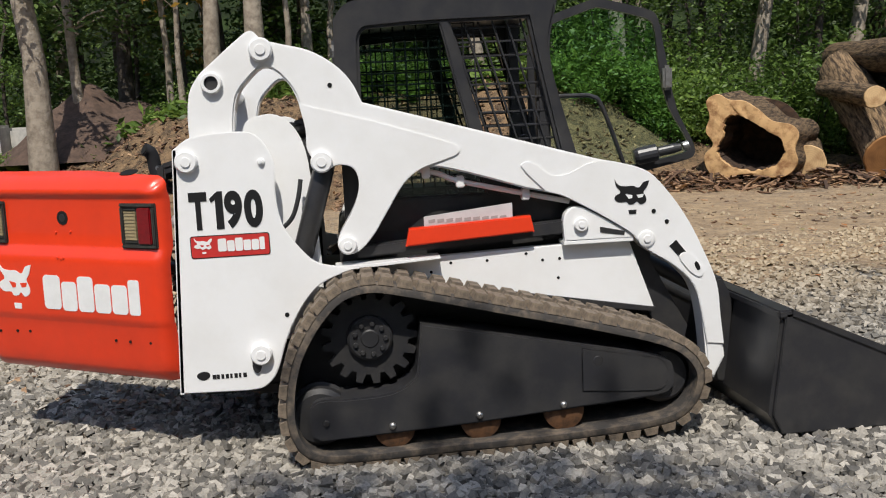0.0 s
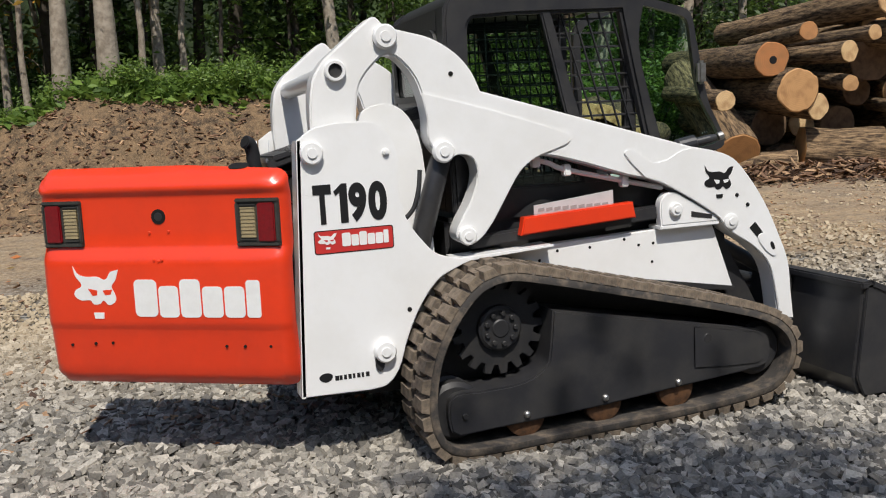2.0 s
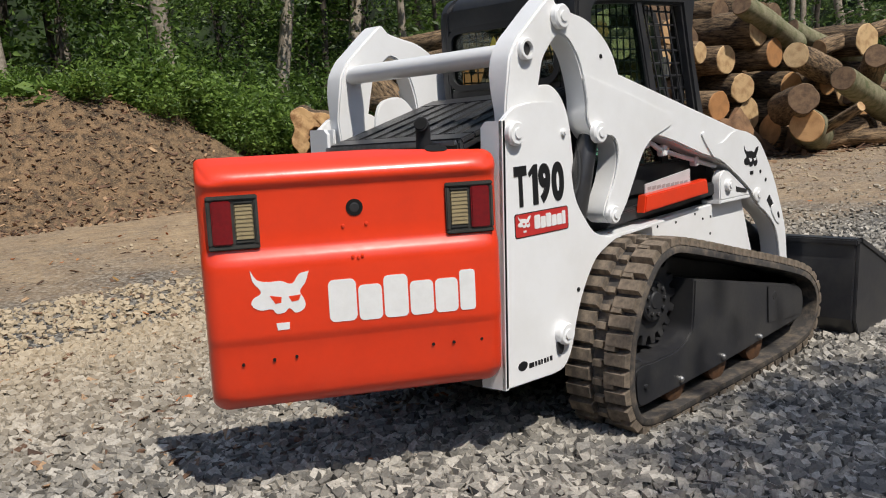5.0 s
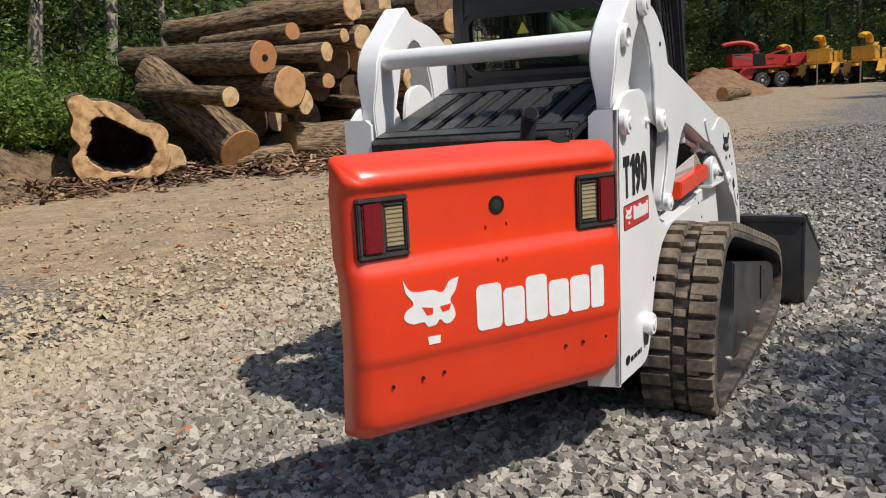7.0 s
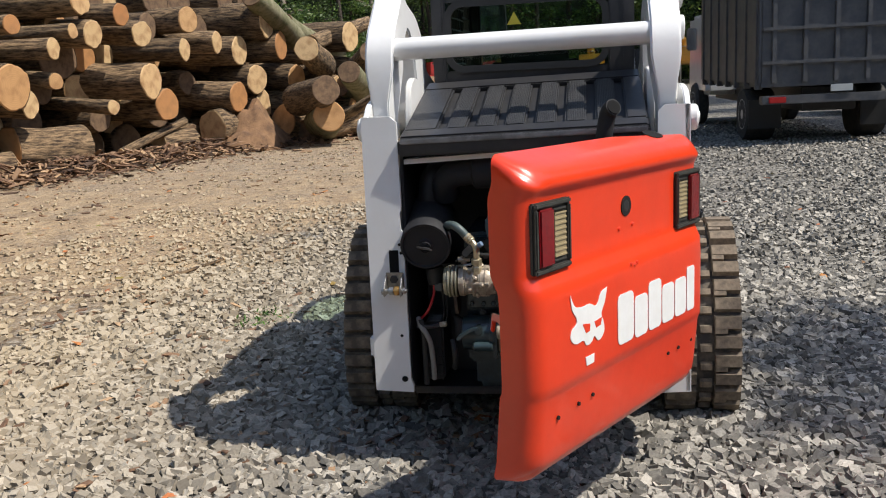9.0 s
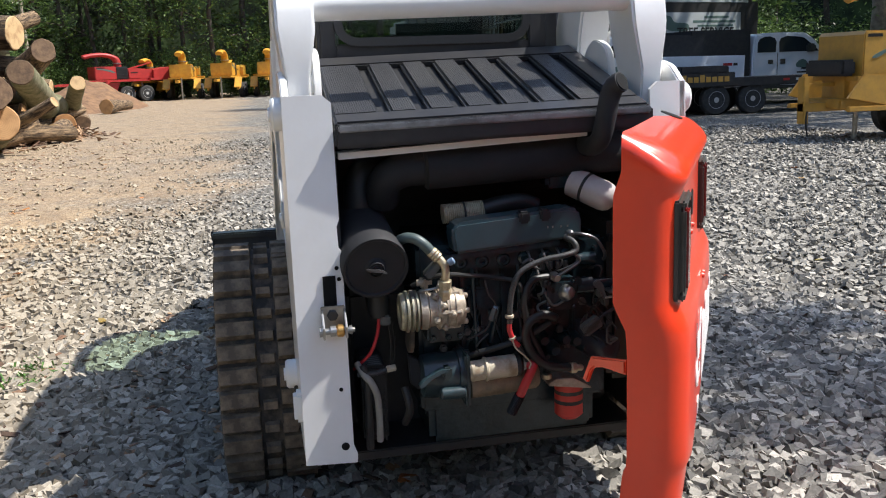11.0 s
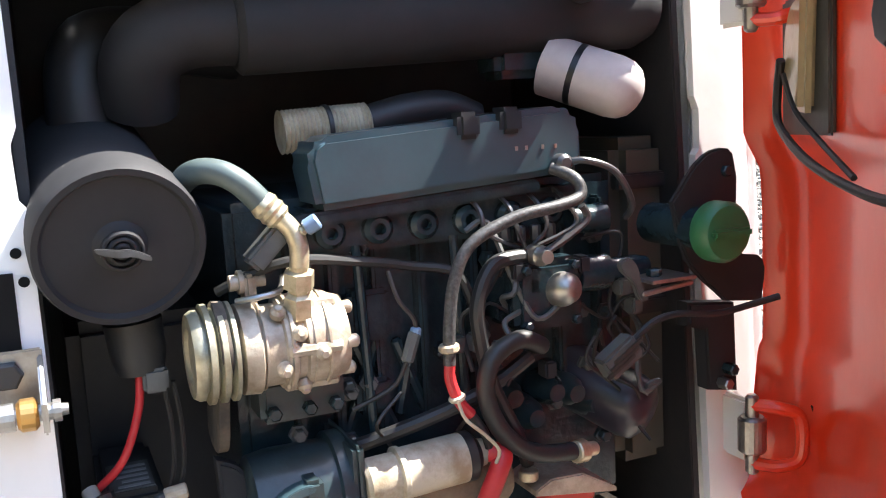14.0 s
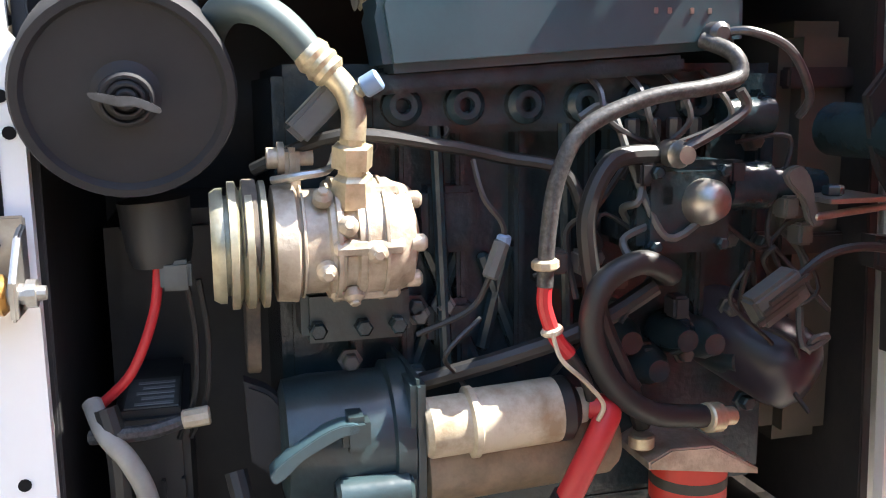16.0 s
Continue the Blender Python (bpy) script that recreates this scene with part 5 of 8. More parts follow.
fit("filter_head", box(0.045, 0.12, -0.235, -0.13, 1.075, 1.14, 0.012), BLOCK)
fit("corrugated_hose", lathe((0.08, 0.182, 1.016), (0.08, 0.057, 1.022), sum(([(0.006 * k, 0.030), (0.006 * k + 0.003, 0.026)] for k in range(21)), []), 20), CREAM, "ribbed grey-cream hose", 30)
fit("duct_hose", tube([(0.08, 0.057, 1.022), (0.08, 0.0, 1.035), (0.085, -0.06, 1.038), (0.09, -0.11, 1.02)], 0.026, 14), HOSE)
fit("hose_band", lathe((0.08, 0.121, 1.019), (0.08, 0.115, 1.0193), [(0, 0.0315), (0.006, 0.0315)], 20), DARK)
# compressor with its pulley, belt and fittings
CX = -0.045
comp = fit("compressor", lathe((CX, 0.288, 0.762), (CX, 0.148, 0.764), [(0, 0.040), (0.003, 0.055), (0.022, 0.057), (0.026, 0.050), (0.050, 0.050), (0.052, 0.056), (0.064, 0.056), (0.066, 0.052), (0.075, 0.052), (0.077, 0.058), (0.112, 0.058), (0.118, 0.054), (0.13, 0.050), (0.135, 0.036), (0.140, 0.02)], 40), ALLOY, "dull alloy air-conditioning compressor", 35)
fit("pulley", lathe((CX, 0.342, 0.762), (CX, 0.288, 0.762), [(0.004, 0.012), (0.004, 0.030), (0.0, 0.034), (0.0, 0.050), (0.006, 0.054), (0.012, 0.054), (0.0125, 0.047), (0.016, 0.047), (0.0165, 0.060), (0.023, 0.060), (0.027, 0.050), (0.031, 0.060), (0.037, 0.060), (0.041, 0.050), (0.045, 0.060), (0.050, 0.060), (0.051, 0.045)], 40), ZINC, parent=comp, label="worn zinc pulley")
for k in range(6):
    a = 2 * math.pi * k / 6
    c, s_ = math.cos(a), math.sin(a)
    fit("case_bolt", rod((CX + 0.044 * c, 0.165, 0.763 + 0.044 * s_), (CX + 0.044 * c, 0.147, 0.763 + 0.044 * s_), 0.0085, 0.003, 12), ALLOY, parent=comp)
    fit("case_rib", rod((CX + 0.054 * c, 0.236, 0.763 + 0.054 * s_), (CX + 0.054 * c, 0.17, 0.763 + 0.054 * s_), 0.008, 0.003, 8), ALLOY, parent=comp)
for y0, y1, r_ in ((0.262, 0.258, 0.0545), (0.232, 0.226, 0.0605), (0.205, 0.201, 0.0595), (0.188, 0.183, 0.0605)):
    fit("case_band", lathe((CX, y0, 0.763), (CX, y1, 0.763), [(0, r_ - 0.004), (0.001, r_), (y0 - y1 - 0.001, r_), (y0 - y1, r_ - 0.004)], 40), ALLOY, parent=comp)
for a_, y0 in ((200, 0.242), (235, 0.215), (160, 0.222), (185, 0.196), (130, 0.242), (100, 0.20)):
    c, s_ = math.cos(radians(a_)), math.sin(radians(a_))
    fit("case_lug", rod((CX + 0.050 * c, y0, 0.763 + 0.050 * s_), (CX + 0.066 * c, y0, 0.763 + 0.066 * s_), 0.0095, 0.004, 12), ALLOY, parent=comp)
    fit("lug_bolt", rod((CX + 0.064 * c, y0, 0.763 + 0.064 * s_), (CX + 0.069 * c, y0, 0.763 + 0.069 * s_), 0.0055, 0.001, 6), ALLOY, parent=comp)
fit("belt", slab(flow([(CX + 0.050, 0.76), (CX + 0.03, 0.808), (CX, 0.824), (CX - 0.035, 0.81), (CX - 0.058, 0.762), (-0.05, 0.70), (-0.02, 0.635), (0.02, 0.62), (0.06, 0.64)]), 0.300, 0.313, 0.001), RUBBER, "drive belt")
port = fit("port", lathe((CX - 0.03, 0.215, 0.80), (CX - 0.045, 0.214, 0.865), [(0, 0.020), (0.025, 0.018), (0.030, 0.013), (0.035, 0.013), (0.036, 0.019), (0.056, 0.019), (0.058, 0.012), (0.064, 0.012)], 6), BRASS)
fit("elbow_pipe", tube([(CX - 0.045, 0.214, 0.86), (CX - 0.045, 0.213, 0.885), (CX - 0.04, 0.219, 0.905), (CX - 0.035, 0.232, 0.92)], 0.0115, 12), BRASS)
fit("crimp", lathe((CX - 0.036, 0.229, 0.917), (CX - 0.03, 0.253, 0.941), [(0, 0.013), (0.004, 0.017), (0.009, 0.016), (0.013, 0.018), (0.018, 0.016), (0.023, 0.018), (0.030, 0.016), (0.034, 0.014)], 16), BRASS)
GREYHOSE = material("grey_green_hose", (0.085, 0.115, 0.112), 0.45, spots=(0.05, 0.066, 0.064), scale=20)
fit("refrigerant_hose", tube([(CX - 0.031, 0.250, 0.938), (CX - 0.03, 0.272, 0.962), (CX - 0.02, 0.295, 0.976), (CX, 0.32, 0.975), (0.0, 0.335, 0.95), (0.04, 0.34, 0.90)], 0.0150, 16), GREYHOSE, "grey-green refrigerant hose")
fit("valve_cap", rod((CX - 0.05, 0.205, 0.905), (CX - 0.055, 0.190, 0.914), 0.010, 0.002, 12), BLUE)
fit("valve_stem", rod((CX - 0.04, 0.216, 0.895), (CX - 0.05, 0.205, 0.905), 0.006), BRASS)
fit("clutch_connector", box(-0.018, 0.018, -0.012, 0.012, -0.03, 0.03, 0.004), GREYPART).matrix_basis = BAY @ Matrix.Translation((-0.06, 0.243, 0.885)) @ pose(0, 0, 0, 45, 0, 0)
fit("mount_boss", lathe((-0.04, 0.288, 0.842), (-0.04, 0.245, 0.842), [(0, 0.010), (0.010, 0.010), (0.010, 0.015), (0.016, 0.015), (0.016, 0.008), (0.043, 0.008)], 12), ALLOY)
fit("mount_ear", box(-0.055, -0.02, 0.258, 0.272, 0.80, 0.852, 0.004), ALLOY)
fit("thin_pipe", tube([(-0.06, 0.285, 0.823), (-0.075, 0.26, 0.828), (-0.07, 0.235, 0.832), (-0.05, 0.225, 0.845)], 0.004, 8), STEEL)
fit("mount_bracket", box(-0.03, 0.05, 0.15, 0.26, 0.655, 0.712, 0.008), ENGINE)
for y in (0.245, 0.20, 0.165):
    fit("bracket_bolt", rod((-0.045, y, 0.672), (0.0, y, 0.672), 0.009, 0.002, 6), BLOCK)
fit("idler_bracket", slab(flow([(0.314, 0.535, 1), (0.318, 0.62, 1), (0.29, 0.605), (0.278, 0.58), (0.275, 0.50, 1)]), 0, 0.03, 0.004), MATT).data.transform(Matrix(((0, 1, 0, -0.02), (1, 0, 0, 0), (0, 0, 1, 0), (0, 0, 0, 1))))
# bell housing, starter motor and solenoid
bell = fit("bell_housing", lathe((-0.02, 0.285, 0.555), (-0.02, 0.155, 0.555), [(0, 0.05), (0.004, 0.062), (0.03, 0.066), (0.105, 0.066), (0.107, 0.074), (0.125, 0.074), (0.13, 0.066)], 32), ENGINE, "teal-painted alternator housing", 35)
fit("housing_plate", box(-0.095, 0.04, 0.150, 0.165, 0.47, 0.63, 0.006), ENGINE)
fit("housing_boss", rod((-0.09, 0.24, 0.52), (-0.09, 0.165, 0.52), 0.018), ENGINE, parent=bell)
fit("housing_lug", box(-0.10, -0.06, 0.205, 0.232, 0.565, 0.60, 0.006), ENGINE, parent=bell)
fit("strap", slab(flow([(0.30, 0.555), (0.27, 0.578), (0.235, 0.595), (0.215, 0.590), (0.235, 0.583), (0.27, 0.565), (0.295, 0.545)]), 0, 0.025, 0.001), COVER).data.transform(Matrix(((0, 1, 0, -0.10), (1, 0, 0, 0), (0, 0, 1, 0), (0, 0, 0, 1))))
starter = fit("starter_solenoid", lathe((-0.075, 0.150, 0.574), (-0.075, -0.02, 0.582), [(0, 0.026), (0.005, 0.030), (0.044, 0.030), (0.046, 0.036), (0.052, 0.036), (0.054, 0.033), (0.138, 0.033), (0.142, 0.026), (0.155, 0.020), (0.17, 0.018)], 28), CREAM, "cream-painted starter motor", 35)
fit("starter_cap", lathe((-0.075, 0.012, 0.5805), (-0.075, -0.012, 0.5815), [(0, 0.0335), (0.012, 0.0335), (0.022, 0.022)], 24), HOSE, parent=starter)
fit("starter_motor", lathe((-0.04, 0.150, 0.525), (-0.04, -0.065, 0.535), [(0, 0.035), (0.006, 0.045), (0.15, 0.045), (0.155, 0.043), (0.205, 0.043), (0.215, 0.036)], 28), TAN, parent=starter)
fit("red_boot", tube([(-0.09, -0.022, 0.586), (-0.10, -0.036, 0.583), (-0.105, -0.028, 0.566), (-0.105, -0.010, 0.53), (-0.10, 0.004, 0.497), (-0.09, 0.015, 0.47)], 0.0135, 12), REDPLASTIC, "red cable boot")
fit("split_loom", lathe((-0.10, 0.006, 0.495), (-0.08, 0.03, 0.43), sum(([(0.004 * k, 0.016), (0.004 * k + 0.002, 0.0135)] for k in range(17)), []), 14), HOSE)
# wiring and hoses
BRAID = material("braided_sleeve", (0.03, 0.03, 0.03), 0.45, spots=(0.10, 0.10, 0.10), scale=220, mix=0.8, bump=0.5, bump_scale=300)
fit("main_loom", tube([(-0.06, -0.15, 0.95), (-0.09, -0.168, 0.935), (-0.10, -0.168, 0.913), (-0.105, -0.13, 0.903), (-0.10, -0.069, 0.893), (-0.10, -0.006, 0.866), (-0.10, 0.02, 0.823), (-0.10, 0.030, 0.769), (-0.10, 0.033, 0.715)], 0.0082, 12), BRAID, "black braided wiring loom")
fit("red_sleeve", tube([(-0.10, 0.033, 0.715), (-0.10, 0.033, 0.695), (-0.10, 0.022, 0.665), (-0.10, 0.006, 0.645)], 0.0075), REDPLASTIC)
fit("red_cable", tube([(-0.10, 0.006, 0.645), (-0.10, -0.010, 0.62), (-0.095, -0.02, 0.595)], 0.006), HOSE)
fit("pale_wire", tube([(-0.108, 0.028, 0.672), (-0.112, 0.02, 0.645), (-0.115, -0.005, 0.62), (-0.115, -0.024, 0.596), (-0.112, -0.02, 0.578)], 0.0025, 6), CREAM)
fit("cable_tie", rod((-0.10, 0.033, 0.742), (-0.10, 0.0325, 0.732), 0.0135, 0.002, 10), CREAM)
fit("cable_tie", rod((-0.10, 0.026, 0.674), (-0.10, 0.024, 0.667), 0.0115, 0.002, 10), CREAM)
fit("oil_hose", tube([(-0.06, -0.115, 0.71), (-0.09, -0.105, 0.718), (-0.10, -0.068, 0.733), (-0.105, -0.026, 0.715), (-0.105, -0.014, 0.669), (-0.105, -0.036, 0.614), (-0.10, -0.085, 0.575), (-0.09, -0.16, 0.56)], 0.0125, 12), HOSE, "black fuel hose")
fit("return_hose", tube([(-0.07, -0.10, 0.837), (-0.085, -0.043, 0.833), (-0.09, -0.016, 0.789), (-0.09, -0.016, 0.744), (-0.085, -0.034, 0.674), (-0.08, -0.07, 0.598), (-0.07, -0.09, 0.55)], 0.010, 10), HOSE)
fit("cross_hose", tube([(-0.08, -0.095, 0.703), (-0.075, -0.023, 0.663), (-0.06, 0.06, 0.634), (-0.03, 0.14, 0.607)], 0.010, 10), HOSE)
fit("cross_loom", tube([(-0.02, 0.30, 0.83), (-0.05, 0.22, 0.862), (-0.04, 0.12, 0.85), (-0.03, 0.05, 0.835), (-0.04, -0.01, 0.82), (-0.05, -0.03, 0.77), (-0.04, -0.05, 0.74)], 0.0065, 8), HOSE)
fit("breather_pipe", tube([(-0.06, -0.165, 0.955), (-0.08, -0.19, 0.958), (-0.085, -0.235, 0.94), (-0.08, -0.265, 0.895), (-0.06, -0.268, 0.872)], 0.0048, 10), PIPE)
fit("breather_joint", lathe((-0.05, -0.165, 0.955), (-0.075, -0.165, 0.955), [(0, 0.014), (0.02, 0.013), (0.025, 0.008)], 14), PIPE)
fit("injector_pipe", tube([(-0.10, -0.17, 0.90), (-0.10, -0.178, 0.882), (-0.10, -0.15, 0.862), (-0.10, -0.115, 0.845), (-0.09, -0.11, 0.838)], 0.0055, 8), PIPE)
for k in range(4):
    y = -0.04 - 0.045 * k
    fit("injector_pipe", tube([(-0.02, y, 0.92), (-0.05, y - 0.004, 0.90), (-0.06, y - 0.01, 0.87), (-0.05, -0.10 - 0.01 * k, 0.845)], 0.0035, 6), PIPE)
    fit("injector_nut", rod((-0.03, -0.09 - 0.024 * k, 0.850), (-0.03, -0.09 - 0.024 * k, 0.872), 0.008, 0.002, 6), PIPE)
fit("sensor_wire", tube([(-0.05, 0.09, 0.835), (-0.07, 0.085, 0.80), (-0.075, 0.068, 0.775), (-0.075, 0.068, 0.755), (-0.075, 0.082, 0.72), (-0.07, 0.10, 0.69), (-0.055, 0.15, 0.665)], 0.003, 6), HOSE)
fit("sensor_plug", rod((-0.076, 0.068, 0.758), (-0.078, 0.082, 0.722), 0.0085, 0.002, 8), GREYPART)
fit("sensor_plug", rod((-0.076, 0.066, 0.764), (-0.076, 0.068, 0.752), 0.0075, 0.002, 8), BLUE)
fit("loom_plug", box(-0.014, 0.014, -0.030, 0.030, -0.018, 0.018, 0.004), GREYPART).matrix_basis = BAY @ Matrix.Translation((-0.125, -0.205, 0.694)) @ pose(0, 0, 0, -32, 0, 0)
for k in range(3):
    fit("plug_rib", box(-0.017, -0.012, -0.026, 0.026, -0.003, 0.003, 0.001), LAMP).matrix_basis = BAY @ Matrix.Translation((-0.125, -0.205 - 0.006 * (k - 1), 0.694 + 0.010 * (k - 1))) @ pose(0, 0, 0, -32, 0, 0)
fit("plug_loom", tube([(-0.125, -0.23, 0.712), (-0.13, -0.26, 0.735), (-0.135, -0.30, 0.742), (-0.14, -0.36, 0.735), (-0.15, -0.41, 0.742), (-0.165, -0.45, 0.752)], 0.005, 8), HOSE)
# injection pump, throttle lever and its stop
pump = fit("injection_pump", box(-0.085, 0.02, -0.18, -0.075, 0.735, 0.83, 0.01), BLOCK, "black injection pump")
fit("pump_dome", lathe((-0.07, -0.142, 0.785), (-0.115, -0.145, 0.795), [(0, 0.024), (0.02, 0.024), (0.036, 0.020), (0.045, 0.010), (0.047, 0.001)], 24), STEEL, parent=pump)
for y, z in ((-0.09, 0.82), (-0.165, 0.82), (-0.09, 0.745), (-0.165, 0.745)):
    fit("pump_bolt", rod((-0.08, y, z), (-0.094, y, z), 0.007, 0.002, 6), BLOCK, parent=pump)
fit("governor", lathe((-0.06, -0.18, 0.80), (-0.06, -0.30, 0.80), [(0, 0.026), (0.05, 0.026), (0.055, 0.018), (0.10, 0.018), (0.12, 0.014)], 20), BLOCK, parent=pump)
fit("fuel_banjo", lathe((-0.07, -0.11, 0.838), (-0.11, -0.11, 0.838), [(0, 0.014), (0.025, 0.014), (0.03, 0.010), (0.04, 0.009)], 16), STEEL)
fit("throttle_lever", slab(flow([(-0.215, 0.815), (-0.23, 0.825), (-0.245, 0.81), (-0.252, 0.782), (-0.262, 0.766), (-0.248, 0.764), (-0.236, 0.79)]), 0, 0.010, 0.002), GREYPART).data.transform(Matrix(((0, 1, 0, -0.12), (1, 0, 0, 0), (0, 0, 1, 0), (0, 0, 0, 1))))
fit("throttle_rod", rod((-0.118, -0.25, 0.772), (-0.12, -0.335, 0.78), 0.004), STEEL)
fit("lever_plate", box(-0.13, -0.06, -0.335, -0.26, 0.786, 0.791, 0.001), STEEL)
fit("plate_bolt", rod((-0.10, -0.285, 0.791), (-0.10, -0.285, 0.802), 0.011, 0.002, 6), BLOCK)
fit("cold_start", lathe((-0.03, -0.19, 0.872), (-0.03, -0.255, 0.872), [(0, 0.020), (0.045, 0.020), (0.05, 0.022), (0.06, 0.022), (0.065, 0.012)], 20), BLOCK)
# filters
fit("oil_filter", lathe((0.07, -0.22, 0.635), (-0.065, -0.295, 0.580), [(0, 0.05), (0.135, 0.05), (0.155, 0.045), (0.165, 0.03), (0.168, 0.001)], 32), FILTER_DARK, "dark oil filter", 45)
ff = fit("fuel_filter", lathe((-0.04, -0.165, 0.50), (-0.04, -0.165, 0.385), [(0, 0.030), (0.004, 0.043), (0.10, 0.043), (0.112, 0.03)], 28), FILTER_RED, "red fuel filter", 45)
for k in range(2):
    fit("filter_mark", lathe((-0.04, -0.165, 0.478 - 0.03 * k), (-0.04, -0.165, 0.466 - 0.03 * k), [(0, 0.0434), (0.012, 0.0434)], 28, caps=False), DARK if k else LAMP, parent=ff)
fit("filter_bracket", slab([(-0.085, 0.512), (-0.215, 0.492), (-0.215, 0.498), (-0.16, 0.53), (-0.11, 0.532), (-0.085, 0.52)], 0, 0.08, 0.002), ALLOY).data.transform(Matrix(((0, 1, 0, -0.10), (1, 0, 0, 0), (0, 0, 1, 0), (0, 0, 0, 1))))
fit("hose_clamp", rod((-0.095, -0.150, 0.561), (-0.09, -0.170, 0.558), 0.016, 0.002, 14), BRASS)
fit("hose_clamp", rod((-0.08, -0.085, 0.545), (-0.08, -0.085, 0.53), 0.014, 0.002, 14), BRASS)
fit("filter_stub", rod((-0.09, -0.16, 0.56), (-0.08, -0.195, 0.553), 0.010), BRASS)
# reservoir bracket with its green cap
fit("tank_bracket", slab(flow([(-0.307, 0.893, 1), (-0.365, 0.955), (-0.415, 0.953), (-0.425, 0.815), (-0.47, 0.797), (-0.468, 0.735, 1), (-0.40, 0.743, 1), (-0.332, 0.809)]), 0, 0.012, 0.003), MATT, "black tank bracket").data.transform(Matrix(((0, 1, 0, -0.115), (1, 0, 0, 0), (0, 0, 1, 0), (0, 0, 0, 1))))
fit("tank_bracket", slab([(-0.345, 0.745), (-0.43, 0.735), (-0.435, 0.60), (-0.38, 0.61), (-0.375, 0.70), (-0.345, 0.71)], 0, 0.03, 0.004), MATT).data.transform(Matrix(((0, 1, 0, -0.10), (1, 0, 0, 0), (0, 0, 1, 0), (0, 0, 0, 1))))
fit("tank_neck", lathe((-0.02, -0.345, 0.855), (-0.15, -0.347, 0.853), [(0, 0.03), (0.13, 0.03)], 20), BLOCK)
cap = fit("filler_cap", lathe((-0.145, -0.349, 0.853), (-0.182, -0.349, 0.853), [(0, 0.038), (0.004, 0.042), (0.026, 0.042), (0.034, 0.036), (0.037, 0.02)], 28), GREENCAP, "green filler cap", 40)
fit("cap_grip", box(-0.190, -0.178, -0.382, -0.316, 0.846, 0.860, 0.004), GREENCAP, parent=cap)
for y, z in ((-0.40, 0.93), (-0.41, 0.64), (-0.40, 0.62)):
    fit("bracket_bolt", rod((-0.10, y, z), (-0.122, y, z), 0.009, 0.002, 6), STEEL if z < 0.63 else BLOCK)
fit("side_tank", box(0.05, 0.42, -0.432, -0.33, 0.45, 0.98, 0.02), material("translucent_tank", (0.075, 0.07, 0.055), 0.45, spots=(0.05, 0.045, 0.04), scale=6), "yellowed plastic tank")
fit("tank_strap", box(0.04, 0.06, -0.434, -0.325, 0.90, 0.925, 0.003), DARK)
fit("tank_strap", box(0.04, 0.06, -0.434, -0.325, 0.70, 0.725, 0.003), DARK)
# battery and its cables
bat = fit("battery", box(0.05, 0.25, 0.375, 0.452, 0.34, 0.575, 0.008), HOSE, "black battery", 20)
for k in range(4):
    fit("battery_rib", box(0.043, 0.052, 0.376, 0.450, 0.36 + 0.035 * k, 0.366 + 0.035 * k, 0.002), HOSE, parent=bat)
for k in range(4):
    fit("battery_rib", box(0.043, 0.052, 0.382 + 0.02 * k, 0.386 + 0.02 * k, 0.34, 0.50, 0.001), HOSE, parent=bat)
fit("battery_label", box(0.06, 0.16, 0.385, 0.44, 0.575, 0.577, 0), GREYPART, parent=bat, label="worn grey label")
for k in range(5):
    fit("print_bar", box(0.066 + 0.018 * k, 0.074 + 0.018 * k, 0.39, 0.43 - 0.006 * (k % 2), 0.577, 0.5776, 0), FAINT, parent=bat)
fit("grey_hose", tube([(0.02, 0.465, 0.60), (-0.01, 0.45, 0.575), (-0.02, 0.43, 0.55), (-0.02, 0.415, 0.51), (-0.01, 0.41, 0.44), (0.0, 0.41, 0.36)], 0.010, 14), material("pale_hose", (0.30, 0.29, 0.26), 0.5, spots=(0.17, 0.16, 0.14), scale=25), "pale grey hose")
fit("split_loom", tube([(0.0, 0.45, 0.60), (-0.01, 0.44, 0.55), (-0.005, 0.44, 0.45), (0.0, 0.44, 0.34)], 0.012), HOSE)
fit("battery_loom", tube([(0.0, 0.465, 0.572), (-0.01, 0.44, 0.575), (0.0, 0.41, 0.572), (0.01, 0.38, 0.576)], 0.008), BRAID)
fit("black_plug", rod((0.01, 0.38, 0.577), (0.01, 0.352, 0.58), 0.010, 0.002, 10), CREAM)
fit("radiator_pipe", tube([(0.02, 0.33, 0.40), (-0.02, 0.32, 0.46), (0.0, 0.33, 0.52)], 0.012), HOSE)
fit("sump", box(0.04, 0.40, -0.28, 0.25, 0.31, 0.44, 0.02), BLOCK)

# small pipes, wires, clips and bolt heads that crowd the side of the engine
erng = random.Random(31)
for k in range(15):
    y, z = erng.uniform(-0.29, 0.09), erng.uniform(0.66, 0.88)
    pts = [(erng.uniform(-0.07, -0.03), y, z)]
    for i in range(4):
        y, z = y + erng.uniform(-0.055, 0.045), z + erng.uniform(-0.075, 0.035)
        pts.append((erng.uniform(-0.09, -0.045), y, z))
    fit("thin_pipe" if k % 3 == 0 else "thin_wire", tube(pts, 0.0042 if k % 3 == 0 else erng.uniform(0.0022, 0.0034), 6, 5), (GREYPART, HOSE, HOSE)[k % 3])
for k in range(26):
    y, z = erng.uniform(-0.30, 0.26), erng.uniform(0.50, 0.90)
    fit("bolt_head", lathe((0.0, y, z), (-0.022, y, z), [(0, 0.013), (0.006, 0.013), (0.006, 0.009), (0.016, 0.009), (0.018, 0.007)], 6), ENGINE if k % 2 else GREYPART, smooth=20)
